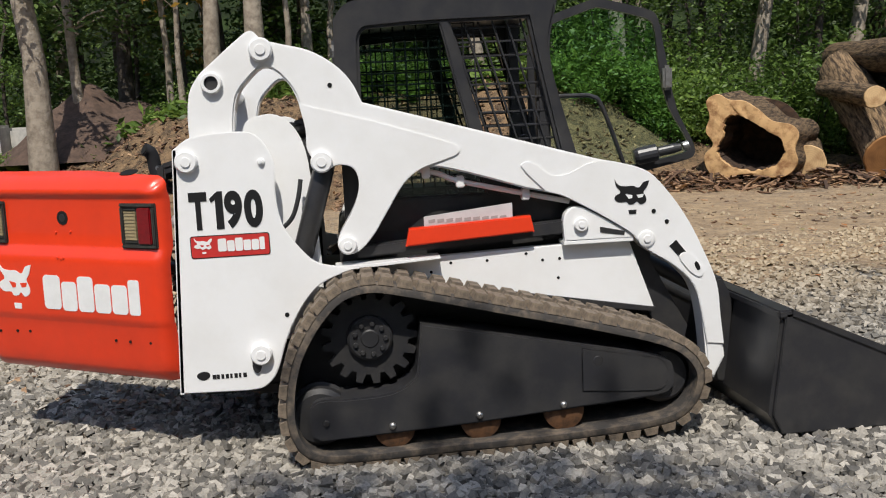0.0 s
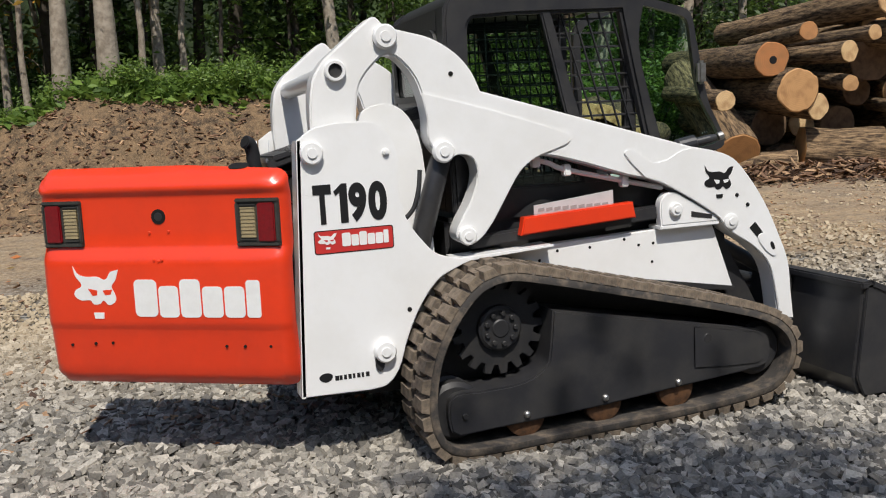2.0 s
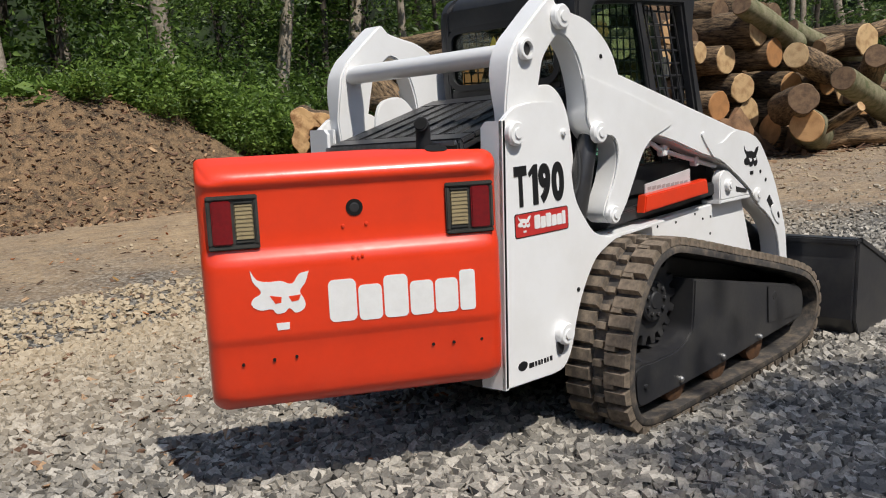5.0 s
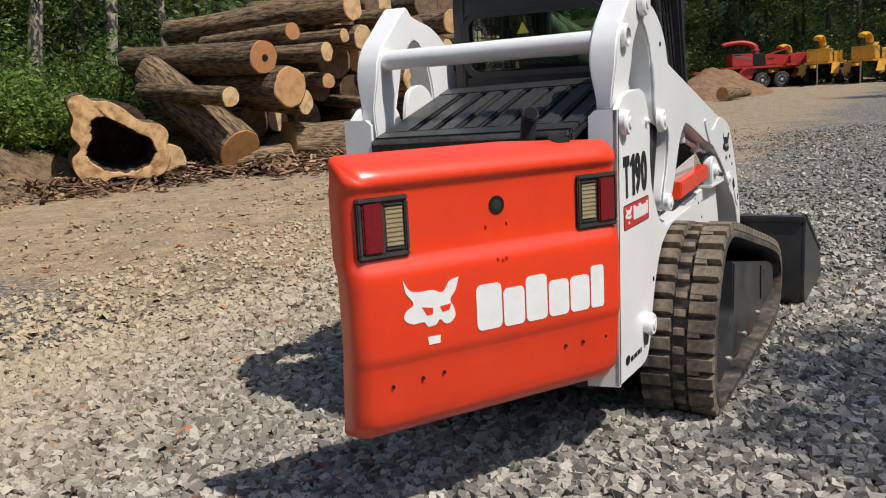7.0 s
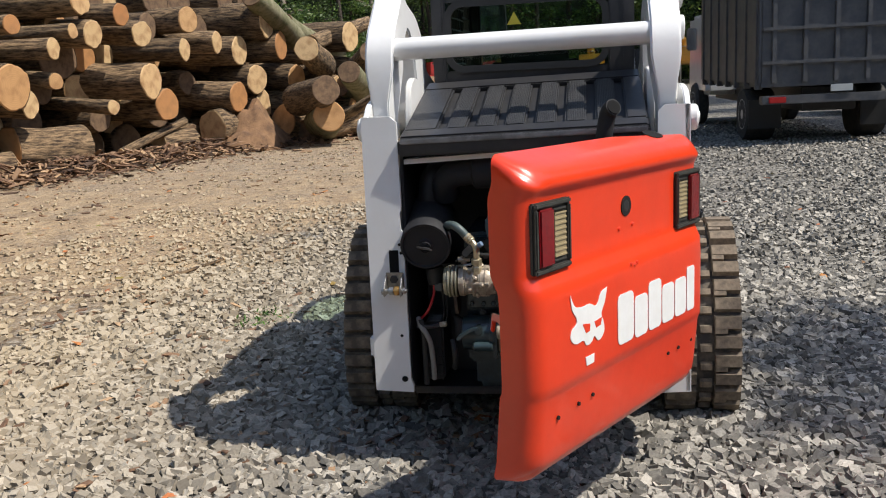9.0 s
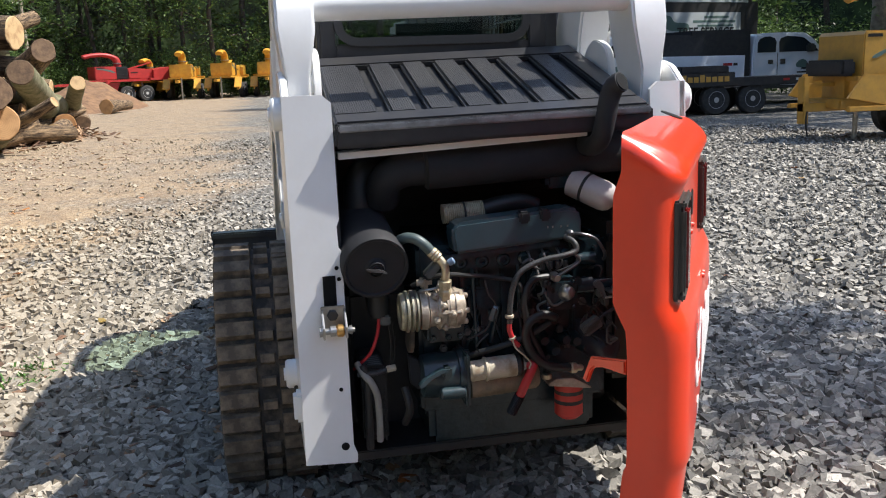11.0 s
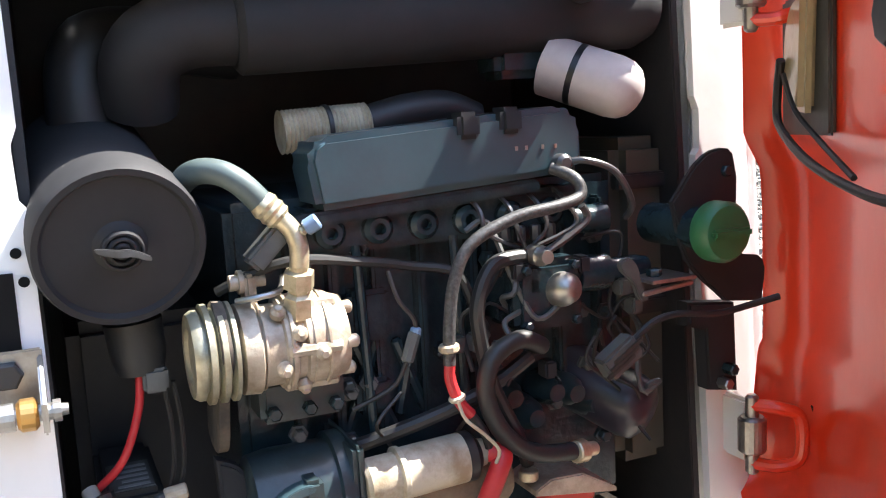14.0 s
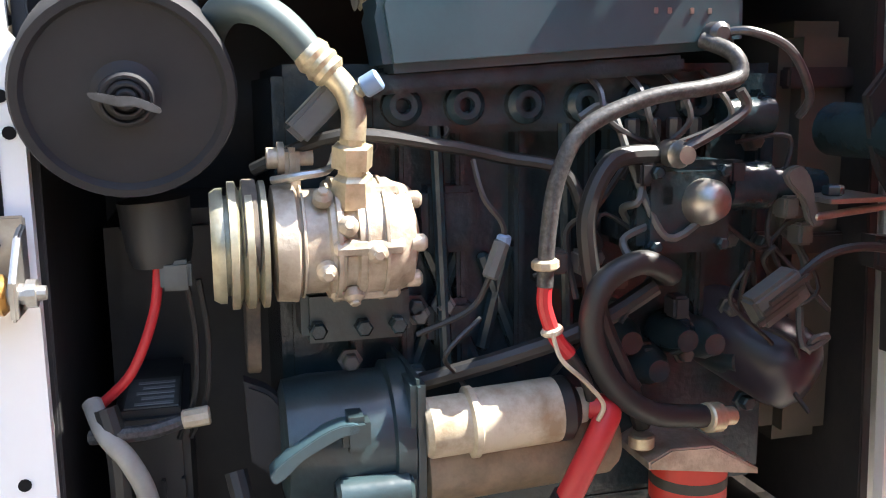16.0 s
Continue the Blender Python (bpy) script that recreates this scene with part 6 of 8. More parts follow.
for k in range(9):
    y, z = erng.uniform(-0.29, 0.05), erng.uniform(0.58, 0.86)
    fit("wire_clip", box(-0.085, -0.06, y - 0.009, y + 0.009, z - 0.012, z + 0.012, 0.003), (GREYPART, MATT, ENGINE)[k % 3], smooth=20)
for k in range(7):
    y, z = -0.06 - 0.034 * k, 0.615 + 0.02 * math.sin(k * 2.3)
    fit("casting_boss", lathe((0.02, y, z), (-0.035, y, z), [(0, 0.026), (0.035, 0.022), (0.045, 0.016), (0.055, 0.013)], 12), ENGINE if k % 3 else BLOCK, smooth=30)

# ---- log pile ----
def bark_material():
    m = bpy.data.materials.new("furrowed_bark")
    m.use_nodes = True
    n, l = m.node_tree.nodes, m.node_tree.links
    b = n["Principled BSDF"]
    b.inputs["Roughness"].default_value = 0.9
    c = n.new("ShaderNodeTexCoord")
    k = n.new("ShaderNodeMapping")
    k.inputs["Scale"].default_value = (1.0, 1.0, 0.16)
    l.new(c.outputs["Object"], k.inputs[0])
    t = n.new("ShaderNodeTexNoise")
    t.inputs["Scale"].default_value, t.inputs["Detail"].default_value, t.inputs["Roughness"].default_value = 22, 8, 0.68
    l.new(k.outputs[0], t.inputs["Vector"])
    r = n.new("ShaderNodeValToRGB")
    r.color_ramp.elements[0].position, r.color_ramp.elements[1].position = 0.40, 0.62
    r.color_ramp.elements[0].color, r.color_ramp.elements[1].color = (0.038, 0.023, 0.013, 1), (0.33, 0.22, 0.12, 1)
    l.new(t.outputs["Fac"], r.inputs[0])
    o = n.new("ShaderNodeObjectInfo")
    h = n.new("ShaderNodeHueSaturation")
    q = n.new("ShaderNodeMapRange")
    q.inputs[3].default_value, q.inputs[4].default_value = 0.65, 1.25
    l.new(o.outputs["Random"], q.inputs[0])
    l.new(q.outputs[0], h.inputs["Value"])
    l.new(r.outputs[0], h.inputs["Color"])
    l.new(h.outputs[0], b.inputs["Base Color"])
    u = n.new("ShaderNodeBump")
    u.inputs["Strength"].default_value, u.inputs["Distance"].default_value = 1.0, 0.05
    l.new(t.outputs["Fac"], u.inputs["Height"])
    l.new(u.outputs[0], b.inputs["Normal"])
    return m


def cut_material():
    """Sawn ends: rings round the middle, some yellow, some orange."""
    m = bpy.data.materials.new("sawn_end")
    m.use_nodes = True
    n, l = m.node_tree.nodes, m.node_tree.links
    b = n["Principled BSDF"]
    b.inputs["Roughness"].default_value = 0.75
    c = n.new("ShaderNodeTexCoord")
    w = n.new("ShaderNodeTexWave")
    w.wave_type, w.rings_direction = "RINGS", "Z"
    w.inputs["Scale"].default_value, w.inputs["Distortion"].default_value, w.inputs["Detail"].default_value = 9, 3, 3
    l.new(c.outputs["Object"], w.inputs["Vector"])
    o = n.new("ShaderNodeObjectInfo")
    tone = n.new("ShaderNodeValToRGB")
    tone.color_ramp.elements[0].color, tone.color_ramp.elements[1].color = (0.62, 0.42, 0.21, 1), (0.42, 0.165, 0.055, 1)
    tone.color_ramp.elements.new(0.45).color = (0.66, 0.46, 0.24, 1)
    tone.color_ramp.elements.new(0.75).color = (0.50, 0.26, 0.10, 1)
    l.new(o.outputs["Random"], tone.inputs[0])
    x = n.new("ShaderNodeMix")
    x.data_type, x.blend_type = "RGBA", "MULTIPLY"
    k = n.new("ShaderNodeMapRange")
    k.inputs[3].default_value, k.inputs[4].default_value = 0.86, 1.0
    l.new(w.outputs["Fac"], k.inputs[0])
    x.inputs[0].default_value = 0.8
    l.new(tone.outputs[0], x.inputs[6])
    l.new(k.outputs[0], x.inputs[7])
    t = n.new("ShaderNodeTexNoise")
    t.inputs["Scale"].default_value, t.inputs["Detail"].default_value = 5, 5
    l.new(c.outputs["Object"], t.inputs["Vector"])
    d = n.new("ShaderNodeMapRange")
    d.inputs[1].default_value, d.inputs[2].default_value, d.inputs[4].default_value = 0.46, 0.70, 0.75
    l.new(t.outputs["Fac"], d.inputs[0])
    y = n.new("ShaderNodeMix")
    y.data_type = "RGBA"
    y.inputs[7].default_value = (0.30, 0.15, 0.06, 1)
    l.new(d.outputs[0], y.inputs[0])
    l.new(x.outputs[2], y.inputs[6])
    l.new(y.outputs[2], b.inputs["Base Color"])
    return m


FURROW, SAWN = bark_material(), cut_material()
OLD_END = material("weathered_end", (0.20, 0.125, 0.07), 0.9, spots=(0.09, 0.055, 0.035), scale=7, mix=0.9, bump=0.4, bump_scale=25)


def log(a, b_, r0, r1=None, seed=0, label="", hollow=False, n=34, m=16, end=None, bark=None):
    """A rough trunk from a to b, its bark uneven, with sawn ends."""
    a, b_ = Vector(a), Vector(b_)
    r1 = r1 or r0 * 0.9
    long = (b_ - a).length
    bm = bmesh.new()
    rows = []
    for i in range(m + 1):
        t = i / m
        row = []
        for k in range(n):
            ang = 2 * math.pi * k / n
            c, s = math.cos(ang), math.sin(ang)
            r = (r0 + (r1 - r0) * t) * (1 + 0.11 * noise.noise((c * 1.3 + seed * 7.3, s * 1.3, t * long * 0.7)) + 0.040 * noise.noise((c * 5, s * 5 + seed, t * long * 0.9)) + 0.03 * noise.noise((c * 11 + seed, s * 11, t * long * 1.3)))
            row.append((r * c + 0.06 * r0 * math.sin(t * 5 + seed), r * s + 0.05 * r0 * math.cos(t * 4 + seed), t * long))
        rows.append(row)
    vs = [[bm.verts.new(q) for q in row] for row in rows]
    for i in range(m):
        for k in range(n):
            bm.faces.new((vs[i][k], vs[i][(k+1) % n], vs[i+1][(k+1) % n], vs[i+1][k]))
    top = new("log")
    top.matrix_basis = Matrix.Translation(a) @ (b_ - a).to_track_quat("Z", "Y").to_matrix().to_4x4()
    tagged(top, label or ["brown furrowed log with a pale sawn end, stacked", "dark rough-barked log lying on the pile", "grey-brown log with a sawn orange end"][seed % 3], "log", group="logs on the pile")
    part("bark", bm, bark or FURROW, top, smooth=70)
    for row, z, flip in ((rows[0], -0.012, True), (rows[-1], long + 0.012, False)):
        bm = bmesh.new()
        mid = bm.verts.new((sum(q[0] for q in row) / n, sum(q[1] for q in row) / n, z))
        rim = [bm.verts.new((q[0] * 0.93, q[1] * 0.93, z + 0.012 * noise.noise((q[0] * 9, q[1] * 9, seed)))) for q in row]
        base = [bm.verts.new((q[0] * 0.985, q[1] * 0.985, z + (0.02 if flip else -0.02))) for q in row]
        for k in range(n):
            bm.faces.new((mid, rim[k], rim[(k+1) % n]))
            bm.faces.new((rim[k], base[k], base[(k+1) % n], rim[(k+1) % n]))
        part("sawn_end", bm, end or SAWN, top, smooth=20)
    if hollow:
        # black disc on the sawn end, painted in for a hole's shade
        part("heart_hole", lathe((row[0][0] * 0, 0, -0.016), (0, 0, -0.010), [(0, r0 * 0.22), (0.006, r0 * 0.22)], 12), BLACK_INK, top)
    return top


AXIS = Vector((0.30, 0.95, 0.03)).normalized()
FRONT = lambda x: 9.9 - 0.333 * (x - 9.5)
lrng = random.Random(11)
# ends that stand out, from the hollow log on: x, height, radius, length
NEAR_ENDS = [(10.52, 2.18, 0.33, 4.6), (10.83, 1.62, 0.40, 5.0), (9.55, 1.50, 0.19, 3.2), (11.25, 1.30, 0.24, 3.0), (11.8, 1.68, 0.15, 3.5), (12.48, 3.13, 0.30, 5.5), (12.09, 2.55, 0.14, 4), (12.69, 2.52, 0.26, 4.5), (13.35, 2.90, 0.22, 4.5), (13.93, 2.55, 0.25, 4.5), (13.84, 1.62, 0.36, 5.0), (14.4, 1.10, 0.33, 4.0), (12.77, 1.15, 0.14, 3.0), (15.28, 2.85, 0.28, 4.5), (15.99, 2.40, 0.25, 4.0), (15.08, 2.25, 0.24, 4.0), (11.66, 2.25, 0.19, 3.5), (11.06, 2.65, 0.17, 3.5)]
FAR_ENDS = [(17.41, 2.85, 0.40, 4.5), (17.9, 2.30, 0.36, 4.0), (17.0, 1.56, 0.34, 4.0), (17.36, 0.95, 0.40, 3.5), (21.15, 1.73, 0.25, 3.5), (20.8, 2.55, 0.40, 3.0), (19.05, 2.05, 0.22, 3.5), (16.76, 2.2, 0.34, 4.0), (16.28, 1.19, 0.34, 4.0), (18.4, 1.55, 0.33, 4.0), (19.5, 1.55, 0.28, 3.5), (20.15, 1.25, 0.30, 3.5), (22.0, 1.2, 0.24, 3.0), (18.6, 0.85, 0.38, 3.5), (20.6, 0.6, 0.36, 3.5)]
for k, (x, z, r, long) in enumerate(NEAR_ENDS + FAR_ENDS):
    way = (AXIS + Vector((lrng.uniform(-0.3, 0.1), 0, lrng.uniform(-0.04, 0.06)))).normalized()
    a = Vector((x, FRONT(x) + lrng.uniform(-0.15, 0.15), max(z, r + 0.02)))
    log(a, a + way * long, r, r * lrng.uniform(0.85, 1.0), k + 1, hollow=(k == 0))
# the mass of logs behind them
k = 40
for row in range(6):
    x = (10.6, 10.9, 12.0, 12.4, 12.8, 13.4)[row] + 0.35 * (row % 2)
    while x < 22.5:
        r = lrng.uniform(0.24, 0.42)
        z = 0.34 + 0.60 * row
        top = 2.3 + 0.8 * min(max((x - 9.5) / 2.5, 0), 1) + 0.8 * min(max((x - 12) / 2.5, 0), 1) - 0.5 * max(0, x - 18.6)
        if z < top:
            way = (AXIS + Vector((lrng.uniform(-0.15, 0.15), 0, lrng.uniform(-0.05, 0.06)))).normalized()
            a = Vector((x, FRONT(x) + 1.3 + lrng.uniform(-0.5, 0.6), z))
            log(a, a + way * lrng.uniform(3.0, 4.8), r, r * 0.9, k, n=16, m=6, end=SAWN if lrng.random() < 0.3 else OLD_END)
            k += 1
        x += 2 * r + lrng.uniform(0.02, 0.25)
# logs that lie in front, and shorter lengths
log((10.05, 10.1, 0.50), (10.75, 12.9, 2.05), 0.45, 0.40, 3, "rough-barked log leaning against the pile", m=14)
log((9.0, 10.9, 0.40), (9.9, 12.6, 0.55), 0.30, 0.28, 5, "short mossy log beside the hollow log")
log((11.1, 9.75, 0.28), (9.9, 10.6, 0.30), 0.22, 0.22, 6, "short log with a pale sawn end on the ground")
log((12.7, 9.4, 0.42), (11.4, 10.0, 0.55), 0.42, 0.40, 7, "dark split log at the foot of the pile")
log((14.6, 8.75, 0.30), (15.4, 8.35, 0.28), 0.30, 0.28, 8, "short pale-barked stump log on its side")
log((12.5, 8.9, 0.13), (13.0, 8.8, 0.13), 0.12, 0.12, 9, "small sawn log end on the ground")
log((15.9, 8.1, 0.5), (16.3, 7.9, 0.5), 0.45, 0.42, 10, "upright-cut stump block by the pile")
log((18.6, 6.5, 0.40), (17.6, 7.0, 0.55), 0.42, 0.40, 12, "large dark log length lying on the dirt")
log((19.6, 5.9, 0.35), (21.2, 6.2, 0.40), 0.36, 0.34, 14, "mossy grey log lying on the dirt")
log((20.4, 5.35, 0.22), (22.6, 5.5, 0.26), 0.22, 0.20, 15, "pale bark log lying on the dirt")
log((21.5, 6.2, 0.3), (24.5, 5.4, 0.6), 0.16, 0.12, 16, "thin pale pole lying across the pile end")
log((36.5, 6.6, 0.30), (38.8, 6.0, 0.30), 0.30, 0.2, 17, "grey log lying beside the mulch heap")
log((20.0, 6.9, 2.4), (22.6, 6.0, 3.0), 0.22, 0.18, 18, "grey pole lying on top of the pile")
MOSSY = material("mossy_bark", (0.24, 0.215, 0.13), 0.95, spots=(0.085, 0.095, 0.035), scale=5, mix=0.9, bump=0.9, bump_scale=24)
# crooked and mossy lengths tumbled along the far end of the pile
for k, (x, y, z, turn, tip, long, r) in enumerate(((18.0, 6.15, 0.45, 200, 6, 2.2, 0.44), (19.4, 5.75, 0.40, 160, -4, 2.0, 0.38), (20.6, 5.55, 0.85, 185, 14, 3.2, 0.34), (22.2, 5.45, 0.30, 20, 2, 2.4, 0.28), (22.8, 5.75, 0.75, 170, 10, 2.8, 0.30), (24.0, 5.35, 0.24, 10, 3, 2.2, 0.22), (24.6, 5.7, 0.62, 195, 16, 2.6, 0.24), (21.4, 6.3, 1.45, 205, 12, 3.0, 0.33), (23.2, 6.2, 1.30, 150, 18, 2.4, 0.26), (19.8, 6.6, 1.80, 190, 8, 2.8, 0.36), (22.0, 6.8, 2.05, 165, 20, 2.6, 0.28), (17.3, 6.5, 1.05, 215, 5, 2.0, 0.40), (25.4, 5.6, 0.2, 40, 0, 1.8, 0.18), (20.2, 4.95, 0.20, 150, 3, 1.8, 0.19), (18.9, 7.0, 2.5, 175, 22, 2.4, 0.3), (17.0, 5.95, 0.3, 250, 25, 1.7, 0.13), (26.6, 5.9, 0.25, 10, 12, 2.0, 0.16))):
    way = pose(0, 0, 0, 0, -tip, turn).to_3x3() @ Vector((1, 0, 0))
    log((x, y, z), Vector((x, y, z)) + way * long, r, r * 0.8, 60 + k, "mossy grey-brown log tumbled at the pile's end", n=20, m=10, end=OLD_END if k % 3 else SAWN, bark=MOSSY if k % 2 == 0 else None)
log((13.3, 8.9, 0.25), (15.2, 8.4, 0.75), 0.09, 0.08, 19, "thin reddish peeled branch lying on debris")


def hollow_log():
    """A wide ring of pale wood round a dark hollow heart, lying on its side."""
    top = new("hollow_log")
    way = Vector((0.62, 0.78, 0.02)).normalized()
    top.matrix_basis = Matrix.Translation((7.93, 10.95, 0.87)) @ Matrix.Scale(0.88, 4) @ way.to_track_quat("Z", "Y").to_matrix().to_4x4()
    tagged(top, "huge hollow log section with pale wood and dark heart", "log")
    out = flow([(-0.86, 0.80), (-0.62, 0.92), (-0.40, 0.80), (-0.10, 0.76), (0.18, 0.58), (0.45, 0.34), (0.82, 0.24), (0.95, 0.06), (0.88, -0.22), (0.93, -0.50), (0.76, -0.74), (0.46, -0.80), (0.12, -0.74), (-0.24, -0.74), (-0.58, -0.90), (-0.84, -0.66), (-0.92, -0.32), (-0.74, -0.10), (-0.88, 0.18), (-0.80, 0.48)], 6)
    inn = flow([(-0.44, 0.42), (-0.20, 0.46), (0.10, 0.30), (0.36, 0.12), (0.58, -0.02), (0.66, -0.26), (0.54, -0.50), (0.24, -0.62), (-0.20, -0.60), (-0.52, -0.44), (-0.62, -0.22), (-0.52, 0.06)], 10)
    out = [(-x, y) for x, y in out]
    inn = [(-x * (1 + 0.07 * noise.noise((x * 9, y * 9, 3)) + 0.05 * noise.noise((x * 26, y * 26, 6))), y * (1 + 0.07 * noise.noise((x * 9, y * 9, 8)) + 0.05 * noise.noise((x * 26, y * 26, 2)))) for x, y in inn]
    n = len(out)

    def wall(line0, line1, z0, z1, m=8, wob=0.05):
        b = bmesh.new()
        rows = []
        for i in range(m + 1):
            t = i / m
            rows.append([b.verts.new(((1-t) * p[0] + t * q[0] + wob * noise.noise((p[0] * 4, p[1] * 4, t * 5)) * (0 < i < m), (1-t) * p[1] + t * q[1], z0 + (z1 - z0) * t)) for p, q in zip(line0, line1)])
        for r0, r1 in zip(rows, rows[1:]):
            for k in range(n):
                b.faces.new((r0[k], r0[(k+1) % n], r1[(k+1) % n], r1[k]))
        return b

    part("bark", wall(out, [(x * 1.05, y * 1.05) for x, y in out], 0, 1.9), FURROW, top, smooth=60)
    # near-black brown for the hollow's wall and the disc that closes it
    heart = material("dark_heart", (0.03, 0.018, 0.012), 0.95, spots=(0.10, 0.055, 0.03), scale=6, mix=0.8, bump=1.0, bump_scale=12)
    part("heart", wall(inn, [(x * 0.9, y * 0.9) for x, y in inn], 0.004, 1.9, wob=0.12), heart, top, "dark ragged heart", smooth=60)
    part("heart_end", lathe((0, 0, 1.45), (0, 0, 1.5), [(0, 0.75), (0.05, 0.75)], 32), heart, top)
    for z, sign in ((-0.03, 1), (1.92, -1)):
        b = bmesh.new()
        mid = [((p[0] + q[0]) / 2, (p[1] + q[1]) / 2) for p, q in zip(out, inn)]
        rows = [[b.verts.new((x * s, y * s, z + sign * d + 0.03 * noise.noise((x * 5, y * 5, 9)))) for x, y in line] for line, d, s in ((out, 0.03, 1.0), (out, 0.0, 0.985), (mid, -0.01, 1.0), (inn, 0.0, 1.04), (inn, 0.06, 1.0))]
        for r0, r1 in zip(rows, rows[1:]):
            for k in range(n):
                b.faces.new((r0[k], r0[(k+1) % n], r1[(k+1) % n], r1[k]))
        part("sawn_face", b, material("pale_sawn_wood", (0.60, 0.38, 0.175), 0.8, spots=(0.24, 0.11, 0.042), scale=4.5, mix=0.9, bump=0.5, bump_scale=30, low=0.46, high=0.66), top, "pale sawn wood", smooth=40)
    return top


hollow_log()
# splinters, bark and sticks in front of the pile
r = np.random.default_rng(9)
n = 5200
s = r.uniform(-3.2, 14, n)
off = np.abs(r.normal(0, 0.75, n)) - 0.5
px, py = 9.5 + s * 0.949, 9.9 - s * 0.316
px, py = px - off * 0.316, py - off * 0.949
far = s < 0.5
py[far] += 0.9
heap = np.clip(0.32 - 0.22 * np.abs(off), 0.0, 0.4)
CHIP = islands("bark_chip", (0.05, 0.03, 0.02), (0.42, 0.27, 0.15), 0.9, (0.19, 0.105, 0.06))
scatter("bark_debris", np.stack([px, py, heap * r.random(n)], 1), r.uniform(0.08, 0.36, n), CHIP, "heap of torn bark, splinters and sticks", "debris", (1.0, 0.22, 0.08), 0.3, 0, 6, 0.4)
n = 6500
bx, by = r.uniform(-12, 6.5, n), r.uniform(11.0, 14.5, n)
scatter("mulch_chips", np.stack([bx, by, [ground_height(x, y) for x, y in zip(bx, by)]], 1), r.uniform(0.04, 0.16, n), CHIP, "wood chips and bark over the bank", "mulch", (1.0, 0.35, 0.15), 0.4, 0, 7, 0.4)
n = 900
bx, by = r.uniform(2, 20, n), r.uniform(3, 9.5, n)
scatter("wood_chips", np.stack([bx, by, np.full(n, 0.0)], 1), r.uniform(0.03, 0.12, n), CHIP, "bark chips trodden into the dirt", "chips", (1.0, 0.3, 0.15), 0.2, 0.2, 8, 0.4)

n = 1500
bx, by = r.uniform(-4.5, 3.0, n), np.abs(r.normal(0, 2.6, n)) + 0.2
scatter("bark_litter", np.stack([bx, by, np.full(n, 0.02)], 1), r.uniform(0.025, 0.09, n), CHIP, "dry leaf and bark litter on the stones", "litter", (1.0, 0.4, 0.10), 0.25, 0, 18, 0.45)


def heap_of(name, x, y, wide, deep, high, mat, label, category, seed):
    bm = bmesh.new()
    vs = []
    for i in range(29):
        for j in range(29):
            u, v = i / 14 - 1, j / 14 - 1
            d = max(0.0, 1 - (u * u + v * v) ** 0.5)
            vs.append(bm.verts.new((x + u * wide, y + v * deep, ground_height(x, y) - 0.05 + high * (d ** 0.8) * (1 + 0.35 * noise.noise((u * 3 + seed, v * 3, 0))) + 0.06 * noise.noise((u * 9, v * 9, seed)) * (d > 0))))
    for i in range(28):
        for j in range(28):
            bm.faces.new((vs[i*29+j], vs[(i+1)*29+j], vs[(i+1)*29+j+1], vs[i*29+j+1]))
    return tagged(part(name, bm, mat, smooth=60), label, category, kind="stuff")


heap_of("mulch_heap", 44.0, 8.6, 7.0, 2.8, 1.5, MULCH, "reddish-brown heap of mulch by the machines", "mulch", 2)
heap_of("brush_heap", 16.6, 7.4, 1.2, 0.9, 1.1, MULCH, "brown heap of brushwood beside the logs", "brush", 3)
heap_of("soil_mound", -4.3, 15.6, 2.2, 2.0, 1.5, material("dark_soil", (0.11, 0.07, 0.05), 0.95, spots=(0.05, 0.033, 0.025), scale=6, mix=0.9, bump=0.8, bump_scale=25), "dark mound of soil under the trees", "soil", 4)
PALE = material("pale_block", (0.50, 0.48, 0.43), 0.85, spots=(0.32, 0.31, 0.28), scale=6, mix=0.8, bump=0.4, bump_scale=25)
for x, y, z, w in ((-6.9, 15.2, 0.3, 1.1), (-5.9, 15.3, 0.25, 0.9), (-6.6, 15.3, 0.95, 0.8), (-5.8, 15.6, 0.85, 0.6), (-5.2, 15.1, 0.2, 0.7)):
    o = part("stone_block", box(-w / 2, w / 2, -0.35, 0.35, -0.35, 0.32, 0.06), PALE, smooth=40)
    o.matrix_basis = pose(x, y, ground_height(x, y) + z, 0, 0, 20 * math.sin(x * 9))
    tagged(o, "pale rough stone block stacked by the trees", "stone", group="stacked stone blocks")
log((3.2, 3.1, 0.025), (3.9, 2.9, 0.03), 0.018, 0.012, 21, "thin dry stick lying on the stones", n=8, m=4)

# ---- vehicles and machines round the yard ----
YELLOW = material("machine_yellow", (0.52, 0.285, 0.045), 0.5, spots=(0.33, 0.19, 0.045), scale=5, mix=0.6, coat=0.2)
FARRED = material("machine_red", (0.45, 0.035, 0.03), 0.45, spots=(0.28, 0.03, 0.028), scale=4, mix=0.6)
TYRE = material("tyre_rubber", (0.03, 0.03, 0.03), 0.85, spots=(0.07, 0.065, 0.058), scale=12, mix=0.7, bump=0.2)
RIM = material("pale_rim", (0.62, 0.61, 0.58), 0.4, 0.3, spots=(0.4, 0.38, 0.36), scale=9)
AUTOWHITE = material("car_white", (0.72, 0.74, 0.77), 0.25, spots=(0.62, 0.63, 0.66), scale=3, mix=0.5, coat=0.6)
DARKGLASS = material("dark_window", (0.02, 0.026, 0.03), 0.06, coat=0.5)
CHROME = material("chrome", (0.6, 0.6, 0.6), 0.2, 0.9)
SIGNWHITE = material("sign_white", (0.47, 0.50, 0.50), 0.5, spots=(0.40, 0.42, 0.42), scale=4)
SIGNGREY = material("sign_green_grey", (0.10, 0.16, 0.14), 0.5)
